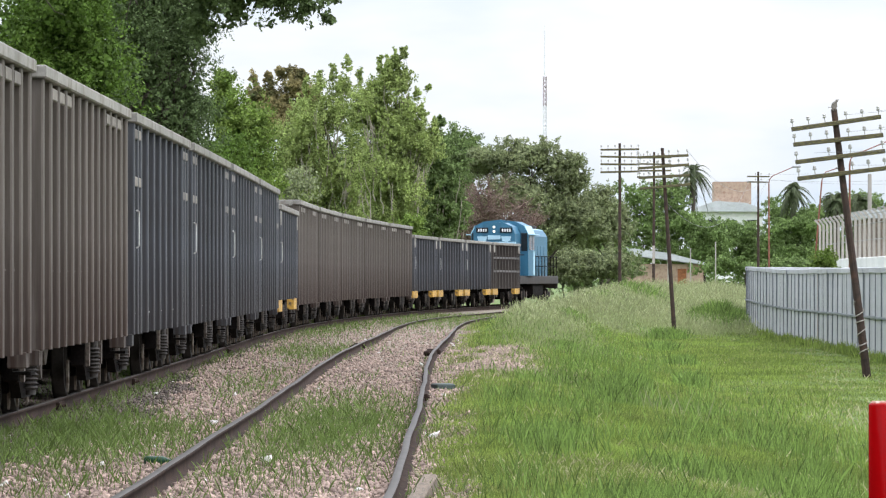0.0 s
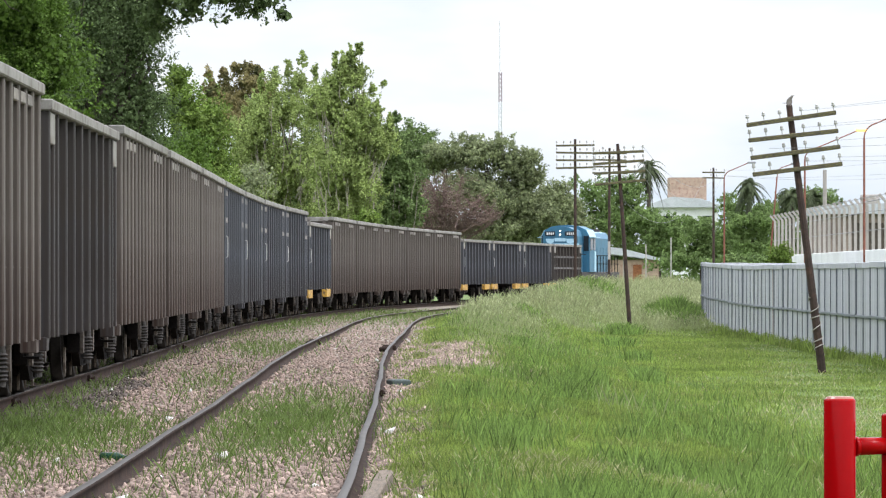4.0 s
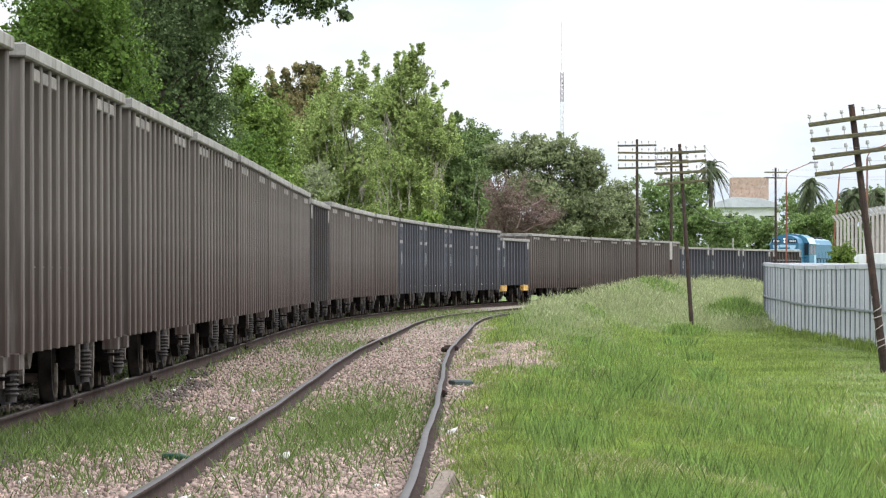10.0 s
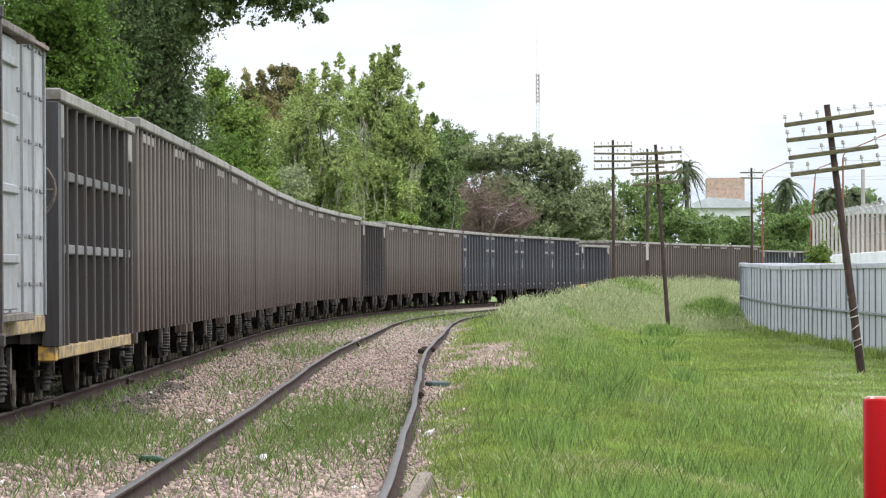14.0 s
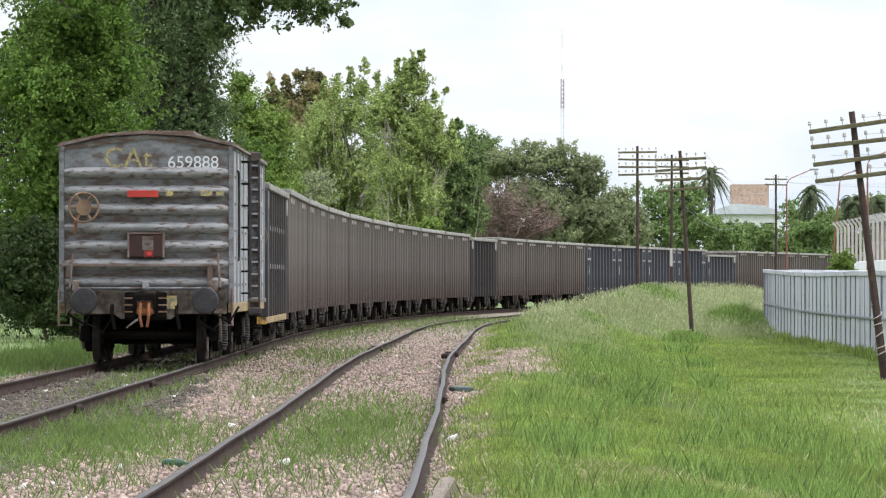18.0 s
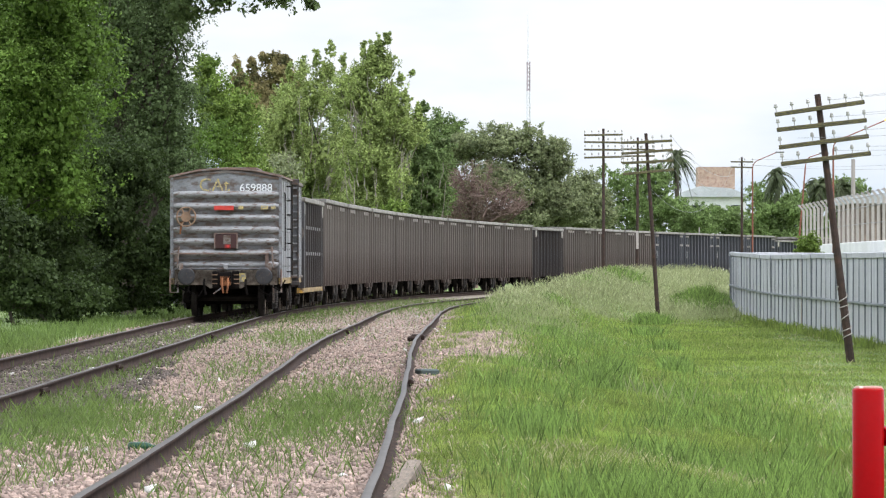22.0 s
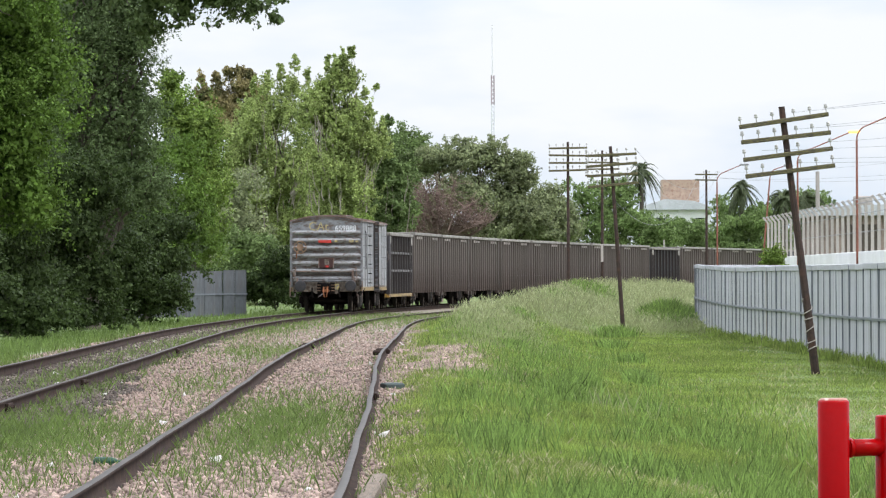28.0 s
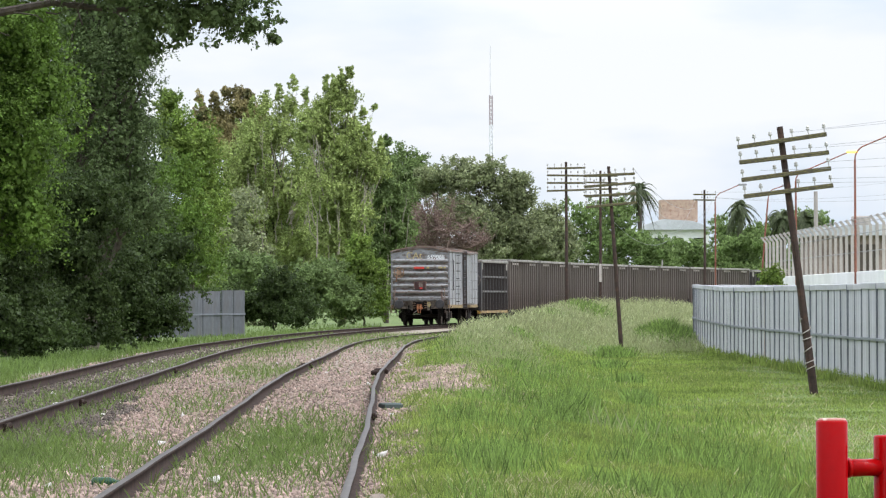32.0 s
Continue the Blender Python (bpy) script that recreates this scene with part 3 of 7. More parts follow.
def make_stones():
    x, y, r = scatter_places(230000, 24, 175, 11, -0.122, 0.03)
    d = x - siding_x(y)
    m = x - np.interp(y, LINE_Y, LINE_X)
    dens = np.where((d < 1.5) & (m > -1.9), 0.95 - 0.6 * weedy(x, y), 0.0)
    dens = np.maximum(dens, 1.3 * np.exp(-(((d - 1.95) / 0.95) ** 2 + ((y - 79) / 15) ** 2)))
    keep = (r.random(len(x)) < dens) & ~near_rail(x, y, 0.06)
    # oil along the rails; the wider near part paints shade of train and trees
    oily_shaded = np.abs(m + 0.6 * (patchy(x, y, 2.0) - 0.5)) < 1.1 + 0.7 * (1 - smooth(y, 48, 72))
    n = 14000
    hx, hy = 1.95 + 0.6 * r.normal(size=n), 79 + 8.5 * r.normal(size=n)
    hx += siding_x(hy)
    ok = (hx - siding_x(hy) > 1.1) & (patchy(hx, hy, 2.3) > 0.32)
    stones("gravel_heap", "spilled pale gravel beside the siding", hx[ok], hy[ok], 0.014 + 0.034 * r.random(int(ok.sum())) ** 1.6, r, M_STONE)
    for name, label, sel, mt in (("ballast_stones", "loose pink and grey ballast stones", keep & ~oily_shaded, M_STONE), ("oily_ballast", "ballast darkened by oil and, close by, by painted shade", keep & oily_shaded, M_OILSHADESTONE)):
        stones(name, label, x[sel], y[sel], 0.007 + 0.03 * r.random(int(sel.sum())) ** 2.4, r, mt)
    x, y, r = scatter_places(180, 26, 150, 12, -0.12, 0.02)
    d, m = x - siding_x(y), x - np.interp(y, LINE_Y, LINE_X)
    keep = (d < 1.5) & (m > -1.5) & ~near_rail(x, y, 0.1)
    x, y = x[keep], y[keep]
    stones("pale_stones", "scattered pale stones on the ballast", x, y, 0.022 + 0.045 * r.random(len(x)) ** 2.5, r, M_PALESTONE)


def make_grass():
    x, y, r = scatter_places(820000, 24, 185, 21, -0.03, 0.13)
    d = x - siding_x(y)
    bare = 2.2 * patchy(x, y, 2.3) * np.exp(-(((d - 1.95) / 0.95) ** 2 + ((y - 79) / 15) ** 2)) + 0.5 * np.exp(-(((x - 1.8) / 1.2) ** 2 + ((y - 33.5) / 1.8) ** 2)) + 0.5 * np.exp(-(((x - 6.6) / 1.3) ** 2 + ((y - 66) / 5) ** 2))
    keep = (d > 1.0) & (r.random(len(x)) < smooth(d + 0.5 * patchy(x, y, 2.0), 1.2, 1.9) * (1 - bare)) & (x < 12.6)
    x, y = x[keep], y[keep]
    h = (0.035 + 0.105 * patchy(x, y, 0.8) * r.random(len(x))) * (1.25 - 0.55 * smooth(x / y, 0.07, 0.1))
    blades("lawn_grass", "bright green mown lawn grass", x, y, h, 0.0011 + 0.000026 * y, r, M_GRASS, 0.5)
    # rough taller grass near the siding
    x, y, r = scatter_places(260000, 26, 150, 22, -0.03, 0.13)
    d = x - siding_x(y)
    dens = smooth(patchy(x, y, 1.6), 0.35, 0.8) * (1 - smooth(d, 3.5, 8)) * smooth(d, 1.3, 2.4) * 0.8 * (1 - np.exp(-((d - 2.1) / 1.1) ** 2 - ((y - 78) / 15) ** 2))
    keep = r.random(len(x)) < dens
    x, y = x[keep], y[keep]
    blades("rough_grass", "rough green grass beside the siding", x, y, 0.09 + 0.19 * r.random(len(x)) ** 1.3, 0.0014 + 0.00003 * y, r, M_CLUMP, 0.45)
    x, y, r = scatter_places(560000, 85, 262, 23, -0.02, 0.13)
    d = x - siding_x(np.clip(y, -60, 300))
    dens = smooth(d, 1.7, 3.0) * np.maximum(smooth(y + 26 * (patchy(x, y, 1.1) - 0.5), 148, 180), 0.8 * smooth(y, 85, 130) * (1 - smooth(d, 2.5, 5.5)))
    keep = (r.random(len(x)) < dens) & (x < 24)
    x, y = x[keep], y[keep]
    blades("tall_grass", "tall pale seeding grass on the rise", x, y, (0.14 + 0.27 * r.random(len(x)) ** 1.5) * (0.6 + 0.4 * smooth(y, 120, 180)), 0.0012 + 0.000016 * y, r, M_TALL, 0.6)
    # thin flowering stalks stand above it
    x, y, r = scatter_places(170000, 100, 262, 28, -0.02, 0.13)
    d = x - siding_x(np.clip(y, -60, 300))
    dens = smooth(d, 1.8, 3.2) * np.maximum(smooth(y + 30 * (patchy(x, y, 1.1) - 0.5), 150, 190), 0.4 * smooth(y, 100, 140) * (1 - smooth(d, 2.5, 5.5))) * (0.25 + smooth(patchy(x, y, 1.7), 0.3, 0.8))
    keep = (r.random(len(x)) < dens) & (x < 24)
    x, y = x[keep], y[keep]
    blades("seed_stalks", "thin pale seed stalks above the tall grass", x, y, (0.3 + 0.36 * r.random(len(x)) ** 1.5) * (0.65 + 0.35 * smooth(y, 125, 180)), 0.0007 + 0.000007 * y, r, M_TALL, 0.55)
    # their seed heads
    x, y, r = scatter_places(150000, 110, 262, 29, -0.02, 0.13)
    d = x - siding_x(np.clip(y, -60, 300))
    dens = smooth(d, 1.8, 3.2) * np.maximum(smooth(y + 30 * (patchy(x, y, 1.1) - 0.5), 145, 185), 0.5 * smooth(y, 110, 140) * (1 - smooth(d, 2.5, 5.5))) * (0.2 + smooth(patchy(x, y, 1.4), 0.3, 0.7))
    keep = (r.random(len(x)) < dens) & (x < 24)
    x, y = x[keep], y[keep]
    blades("seed_heads", "pale seed heads over the tall grass", x, y, 0.05 + 0.09 * r.random(len(x)), 0.006 + 0.000012 * y, r, M_SEED, 0.9, (0.16 + 0.38 * r.random(len(x))) * (0.6 + 0.4 * smooth(y, 125, 180)))
    # weeds among the ballast
    x, y, r = scatter_places(300000, 24, 175, 24, -0.125, 0.03)
    d, m = x - siding_x(y), x - np.interp(y, LINE_Y, LINE_X)
    keep = (r.random(len(x)) < weedy(x, y) * (d < 1.6) * (m > -2.2)) & ~near_rail(x, y, 0.05)
    x, y = x[keep], y[keep]
    blades("track_weeds", "grass and weeds among the ballast", x, y, 0.035 + 0.13 * r.random(len(x)) ** 1.5, 0.0015 + 0.00003 * y, r, M_WEED, 0.7)
    # verge on the far side of the main line
    x, y, r = scatter_places(110000, 55, 240, 25, -0.125, 0.0)
    m = x - np.interp(y, LINE_Y, LINE_X)
    keep = (m < -1.5) & (r.random(len(x)) < (1 - 0.85 * smooth(-m, 3.2, 5.0)) * smooth(patchy(x, y, 1.3) + 0.2 * smooth(-m, 1.5, 2.5), 0.3, 0.6))
    x, y = x[keep], y[keep]
    blades("verge_grass", "uncut grass verge behind the main line", x, y, 0.06 + 0.16 * r.random(len(x)), 0.002 + 0.00003 * y, r, M_WEED, 0.6)
    # dry straw lying and standing in the lawn
    x, y, r = scatter_places(110000, 27, 170, 26, -0.02, 0.12)
    d = x - siding_x(y)
    bare = np.exp(-(((x - 1.8) / 1.3) ** 2 + ((y - 33.5) / 2) ** 2)) + 0.35 * np.exp(-(((x - 6.6) / 1.4) ** 2 + ((y - 66) / 6) ** 2)) + 0.6 * np.exp(-(((d - 2.1) / 1.2) ** 2 + ((y - 78) / 16) ** 2))
    keep = r.random(len(x)) < smooth(d, 1.2, 2.2) * np.clip(bare + 0.03 + 0.13 * smooth(patchy(x + 7, y, 0.9), 0.45, 0.8), 0, 1)
    x, y = x[keep], y[keep]
    blades("dry_straw", "dry straw stalks in the grass", x, y, 0.04 + 0.1 * r.random(len(x)) ** 1.5, 0.0009 + 0.00002 * y, r, M_DRY, 0.9)
    # taller weed clumps
    r = np.random.default_rng(27)
    cx = (2.6, 2.75, 2.5, 4.9, 5.1, 7.2, 9.4, 6.7, 3.7, 3.0, 6.1, 4.7, 8.2, 3.3)
    cy = (61, 64, 58, 81, 84, 182, 196, 124, 41, 96, 104, 148, 150, 70)
    sz = (0.2, 0.24, 0.16, 0.16, 0.2, 0.5, 0.9, 0.3, 0.1, 0.2, 0.25, 0.3, 0.5, 0.2)
    for c, d, q in zip(cx, cy, sz):
        n = int(450 + 1300 * q)
        x, y = c + q * r.normal(size=n) * 0.6, d + 3 * q * r.normal(size=n)
        w = blades("weed_clump", "leafy green weed clump in the grass", x, y, (0.16 + 0.42 * q) * (0.4 + 0.9 * r.random(n)), 0.005 + 0.00004 * y, r, M_CLUMP, 0.6, category="weeds")
        tagged(w, group="weed clumps in the lawn", kind="stuff")
    n = 5200
    a, q = r.random(n) * 6.28, r.random(n) ** 0.6
    x, y = 11.55 + 1.2 * q * np.cos(a), 172 + 7 * q * np.sin(a)
    blades("weed_thicket", "thick upright green weeds at the end of the fence", x, y, (1.0 - 0.55 * q) * (0.55 + 0.6 * r.random(n)), 0.013 + 0 * y, r, M_CLUMP, 0.45, category="weeds")
    # a few tall dead stalks with pale seed heads
    x = np.concatenate([c + 0.16 * r.normal(size=22) for c in (2.85, 3.05, 3.25)])
    y = np.concatenate([c + 1.2 * r.normal(size=22) for c in (55.0, 57, 54)])
    blades("dead_stalks", "tall dry grass stalks with pale seed heads", x, y, 0.15 + 0.4 * r.random(len(x)), 0.0007 + 0 * y, r, M_TALL, 0.4)


# ---- trees ----
def limb_path(b, a, c, r0, r1, rnd, bend=0.12, n=4):
    """A tapered crooked limb from a to c."""
    a, c = Vector(a), Vector(c)
    pts = [a.lerp(c, i / n) + Vector([rnd.uniform(-1, 1) * bend * (c - a).length * (0 < i < n) for _ in range(3)]) for i in range(n + 1)]
    for i in range(n):
        b.tube(pts[i], pts[i + 1], r0 + (r1 - r0) * i / n, r0 + (r1 - r0) * (i + 1) / n, 7, False)


def leaf_cloud(blobs, count, size, r, spread=0.55, droop=0.0, tall=1.0):
    """Leaves set like shingles on many small domed sprays, which cover boughs inside lumpy blobs (x, y, z, rx, ry, rz)."""
    big, small = np.array(blobs, float), []
    for q in big:
        # each lump is broken into smaller boughs with gaps between them
        for _ in range(18):
            u = r.normal(size=3)
            u /= np.linalg.norm(u)
            k = 0.24 + 0.24 * r.random()
            small.append((*(q[:3] + u * q[3:] * (0.4 + 0.55 * r.random())), *(q[3:] * k * (1.15 / tall ** 0.5, 1.15, 0.7 * tall))))
    sub = np.array(small)
    vol = (sub[:, 3] * sub[:, 5]) ** 0.9
    vol = vol + 0.03 * vol.mean()
    per = 38
    nc = max(8, count // per)
    k = r.choice(len(sub), nc, p=vol / vol.sum())
    d = r.normal(size=(nc, 3)) + (0, -0.2, 0.35)
    d /= np.linalg.norm(d, axis=1)[:, None]
    c = sub[k, :3] + d * sub[k, 3:] * (0.35 + 0.6 * r.random((nc, 1)))
    # each spray is a twig that points out of the bough, its leaves thinning to the tip
    axis = 0.8 * d + 0.4 * r.normal(size=(nc, 3)) + (0, 0, 0.25 + 1.1 * (tall - 1) - 0.7 * droop)
    axis /= np.linalg.norm(axis, axis=1)[:, None]
    length = spread * (0.9 + 1.5 * r.random((nc, 1))) * np.clip(sub[k, 3:4] / 0.3, 0.4, 1)
    u = r.random((nc * per, 1)) ** 0.8
    side = r.normal(size=(nc * per, 3)) * (1, 1, 0.65)
    ln = np.repeat(length, per, 0)
    p = np.repeat(c, per, 0) + np.repeat(axis, per, 0) * ln * u + side * ln * 0.25 * (1.05 - 0.8 * u)
    e = side + np.repeat(d, per, 0) * 0.5 + (0, 0, 0.7)
    e /= np.linalg.norm(e, axis=1)[:, None]
    s = size * (0.6 + 0.7 * r.random((nc * per, 1))) * (1.1 - 0.35 * u)
    # large shaded leaves deep inside close the crown
    ni = count // 8
    kb = r.choice(len(big), ni, p=(big[:, 3] * big[:, 5]) / (big[:, 3] * big[:, 5]).sum())
    di = r.normal(size=(ni, 3))
    di /= np.linalg.norm(di, axis=1)[:, None]
    p = np.concatenate([p, big[kb, :3] + di * big[kb, 3:] * 0.72 * r.random((ni, 1)) ** 0.5])
    s = np.concatenate([s, 1.7 * size * (0.6 + 0.7 * r.random((ni, 1)))])
    nrm = np.concatenate([e, di]) + 0.55 * r.normal(size=p.shape)
    n = len(p)
    u = np.cross(nrm, r.normal(size=(n, 3)))
    u[:, 2] -= droop * np.linalg.norm(u, axis=1)
    u /= np.linalg.norm(u, axis=1)[:, None]
    w = np.cross(nrm, u)
    w /= np.linalg.norm(w, axis=1)[:, None]
    v = np.stack([p, p + u * s * 0.5 + w * s * 0.36, p + u * s, p + u * s * 0.5 - w * s * 0.36], 1)
    return v.reshape(-1, 3), (4 * np.arange(n)[:, None] + np.arange(4)[None])


def tree(x, y, blobs, count, size, leaf, label, seed, trunk=0.2, spread=0.55, name="tree", droop=0.0, tall=1.0, shoots=0):
    """A tree at (x, y): trunk with limbs to each blob of its crown. Blobs are relative to the foot."""
    z = float(ground_z(x, y))
    t = thing(name, label, "tree" if name == "tree" else name, m=pose(x, y, z))
    rnd, r = random.Random(seed), np.random.default_rng(seed)
    peak = max(blobs, key=lambda q: q[2])
    top = peak[2]
    b = Build()
    limb_path(b, (0, 0, -0.3), (rnd.uniform(-.2, .2), 0, top * 0.55), trunk, trunk * 0.65, rnd, 0.04, 5)
    limb_path(b, (rnd.uniform(-.2, .2), 0, top * 0.53), (peak[0], peak[1], top), trunk * 0.22, 0.008, rnd, 0.06, 4)
    for q in blobs:
        base = (rnd.uniform(0.25, 0.6) if q[3] > 0.5 else 0.85) * q[2]
        limb_path(b, (0, 0, base) if q[3] > 0.5 else (q[0] * 0.8, q[1], base), (q[0], q[1], q[2]), trunk * (0.42 if q[3] > 0.5 else 0.12) * min(1, 0.3 + q[3]), trunk * 0.06 * min(1, 0.2 + q[3]), rnd)
        for _ in range(3 if q[3] > 0.5 else 0):
            e = [q[i] + rnd.uniform(-0.6, 0.6) * q[3 + i] for i in range(3)]
            limb_path(b, (q[0] * 0.7, q[1] * 0.7, base + 0.7 * (q[2] - base)), e, trunk * 0.2, trunk * 0.05, rnd, 0.1, 3)
    part("trunk", b, M_BARK, t)
    if shoots:
        for _ in range(shoots):
            b = Build()
            q = rnd.choices(blobs, [w[3] * w[5] for w in blobs])[0]
            e = Vector((q[0] + rnd.uniform(-0.8, 0.8) * q[3], q[1] - rnd.uniform(0.2, 1.0) * q[4], q[2] + rnd.uniform(-0.3, 0.4) * q[5]))
            o = Vector((e.x * rnd.uniform(0.5, 0.9), e.y * 0.9, max(1.0, e.z - rnd.uniform(1.2, 3.2))))
            limb_path(b, o, e, 0.035, 0.01, rnd, 0.06, 4)
            part("branch", b, M_PALEBARK, t)
    v, f = leaf_cloud(blobs, count, size, r, spread, droop, tall)
    part("crown", cloud_mesh("crown", v, f, leaf), None, t)
    return t


def make_trees():
    # crowns are given as lumps: middle and half sizes, from the foot
    tree(-12.41, 108, [(3.02, 0.0, 8.21, 1.58, 1.58, 1.3), (3.74, 0.0, 6.91, 1.15, 1.15, 1.15), (3.17, 0.0, 5.33, 1.22, 1.58, 1.58), (3.46, 0.0, 3.6, 1.01, 1.15, 1.15), (1.73, 0.0, 6.91, 1.3, 2.16, 2.16), (2.02, 0.0, 3.6, 1.44, 1.73, 1.73), (3.31, 0.0, 9.65, 1.73, 1.73, 0.86)], 59800, 0.101, M_LEAF_FRESH, "tall bright green broadleaf tree behind the line", 31, 0.1, 0.36)
    tree(-8.6, 126, [(0.5, 0.0, 9.66, 1.6, 1.6, 1.51), (0.0, 0.0, 7.65, 1.68, 1.85, 1.85), (0.67, 0.0, 6.14, 1.26, 1.68, 1.68), (-0.34, 0.0, 4.29, 1.85, 1.85, 1.68), (1.18, 0.0, 4.12, 1.01, 1.01, 1.01), (-0.67, 0.0, 9.33, 1.01, 1.51, 1.51), (0.34, 0.0, 11.51, 2.02, 2.02, 1.34), (1.21, 0.0, 8.49, 0.84, 1.01, 1.01), (-1.18, 0.0, 6.64, 1.01, 2.52, 2.52), (1.34, 0.0, 7.14, 0.76, 1.18, 1.18), (1.09, 0.0, 9.66, 0.84, 1.01, 1.01), (1.43, 0.0, 5.55, 0.71, 1.34, 1.34), (1.51, 0.0, 4.29, 0.76, 1.01, 1.01)], 85800, 0.086, M_LEAF_SHADE, "tall dense dark green tree", 32, 0.25, 0.32)
    tree(-11.14, 140, [(-0.84, 0.0, 5.16, 1.31, 1.31, 1.12), (1.4, 0.0, 4.79, 1.68, 1.68, 0.93), (-0.28, 0.0, 3.29, 2.05, 2.05, 0.93), (2.15, 0.0, 3.11, 1.87, 1.87, 0.75), (4.01, 0.0, 3.29, 1.12, 1.12, 0.56), (-0.65, 0.0, 1.61, 2.05, 2.05, 0.84), (1.77, 0.0, 1.61, 2.24, 2.24, 0.75), (4.01, 0.0, 2.17, 1.31, 1.31, 0.56), (3.27, 0.0, 0.87, 1.68, 1.68, 0.56), (0.65, 0.0, 0.49, 2.43, 2.43, 0.75), (-1.03, 0.0, 0.12, 1.49, 1.49, 0.56)], 62400, 0.117, M_LEAF_DARK, "dark bushy tree with low hanging branches", 33, 0.12, 0.26, droop=0.9)
    tree(-8.27, 147, [(1.57, 0.0, 3.77, 1.08, 1.08, 0.43), (1.96, 0.0, 2.6, 0.82, 0.82, 0.35), (1.27, 0.0, 4.56, 0.98, 0.98, 0.43), (0.98, 0.0, 5.73, 0.88, 0.88, 0.59), (0.0, 0.0, 3.19, 1.18, 1.18, 0.59), (0.98, 0.0, 2.99, 1.18, 1.18, 0.47)], 28600, 0.101, M_LEAF_FRESH, "leaning green tree with drooping branches", 34, 0.14, 0.34, droop=0.9)
    tree(-9.89, 112, [(-0.15, 0.0, 2.63, 1.34, 1.64, 1.64), (0.45, 0.0, 0.99, 1.34, 1.34, 0.9), (-1.05, 0.0, 1.89, 1.34, 1.79, 1.79)], 28600, 0.109, M_LEAF_DARK, "dark shrubby tree behind the line", 35, 0.12, 0.36, droop=0.5)
    tree(-8.63, 192, [(-0.9, 0.0, 9.21, 0.92, 1.15, 1.15), (-0.13, 0.0, 7.54, 1.28, 1.54, 1.54), (0.64, 0.0, 5.49, 1.28, 1.54, 1.54), (-0.9, 0.0, 10.41, 0.41, 0.51, 0.51), (0.38, 0.0, 8.57, 0.77, 1.02, 1.02), (-0.13, 0.0, 3.45, 1.54, 1.54, 1.54)], 33800, 0.148, M_LEAF_BRIGHT, "slender bright green tree", 36, 0.16, 0.45)
    tree(-9.33, 262, [(-1.85, 0.0, 13.87, 0.24, 0.49, 0.49), (-0.94, 0.0, 13.87, 0.21, 0.45, 0.45), (-0.17, 0.0, 14.22, 0.31, 0.42, 0.42), (0.52, 0.0, 14.08, 0.42, 0.42, 0.42), (1.22, 0.0, 13.94, 0.35, 0.42, 0.42), (-1.75, 0.0, 12.89, 0.56, 0.63, 0.63), (-0.87, 0.0, 12.89, 0.35, 0.56, 0.56), (0.7, 0.0, 13.24, 1.19, 1.19, 0.63), (-0.17, 0.0, 12.01, 1.75, 1.75, 0.91), (-0.7, 0.0, 10.97, 2.1, 2.1, 1.26), (1.57, 0.0, 12.36, 0.77, 0.91, 0.91)], 28600, 0.156, M_LEAF_BROWN, "tall tree with brown seed heads", 37, 0.18, 0.3, tall=1.8)
    tree(-6.63, 246, [(-1.31, 0.0, 9.24, 1.51, 2.3, 2.3), (0.33, 0.0, 10.88, 1.64, 1.8, 1.8), (1.48, 0.0, 12.52, 0.52, 0.92, 0.92), (1.64, 0.0, 13.83, 0.2, 0.59, 0.59), (0.0, 0.0, 12.91, 0.23, 0.66, 0.66), (-0.82, 0.0, 12.52, 0.2, 0.59, 0.59), (0.75, 0.0, 13.34, 0.2, 0.66, 0.66), (2.3, 0.0, 13.01, 0.2, 0.66, 0.66), (0.98, 0.0, 7.6, 2.62, 2.62, 2.62), (-0.98, 0.0, 5.63, 1.97, 2.62, 2.62), (1.64, 0.0, 3.99, 2.62, 2.62, 2.3), (-0.33, 0.0, 2.35, 1.64, 1.64, 1.64), (-1.64, 0.0, 7.6, 1.31, 1.97, 1.97)], 78000, 0.133, M_LEAF_POPLAR, "tall pale green poplar with see-through crown", 39, 0.18, 0.3, tall=1.7, shoots=90)
    tree(-2.28, 238, [(0.35, 0.0, 12.6, 0.8, 0.9, 1.0), (-0.32, 0.0, 12.96, 0.44, 0.95, 0.95), (0.13, 0.0, 13.75, 0.19, 0.57, 0.57), (0.57, 0.0, 14.13, 0.16, 0.44, 0.44), (-0.79, 0.0, 13.43, 0.16, 0.51, 0.51), (1.59, 0.0, 10.73, 0.19, 0.51, 0.51), (2.28, 0.0, 9.88, 0.22, 0.51, 0.51), (1.9, 0.0, 12.16, 0.13, 0.25, 0.25), (-0.79, 0.0, 11.85, 0.83, 0.95, 0.95), (-1.27, 0.0, 11.05, 1.43, 1.43, 1.43), (0.0, 0.0, 9.94, 1.75, 1.75, 1.75), (1.27, 0.0, 9.15, 1.08, 1.14, 1.14), (0.0, 0.0, 7.09, 2.54, 2.54, 2.38), (0.0, 0.0, 4.23, 1.9, 1.9, 1.9), (-1.27, 0.0, 2.01, 2.54, 2.54, 1.27), (1.27, 0.0, 11.85, 0.19, 0.38, 0.38), (1.75, 0.0, 8.51, 0.95, 1.14, 1.14), (0.79, 0.0, 10.73, 0.63, 0.76, 0.76)], 83200, 0.133, M_LEAF_POPLAR, "tall pale green poplar with a ragged top", 40, 0.18, 0.3, tall=1.7, shoots=70)
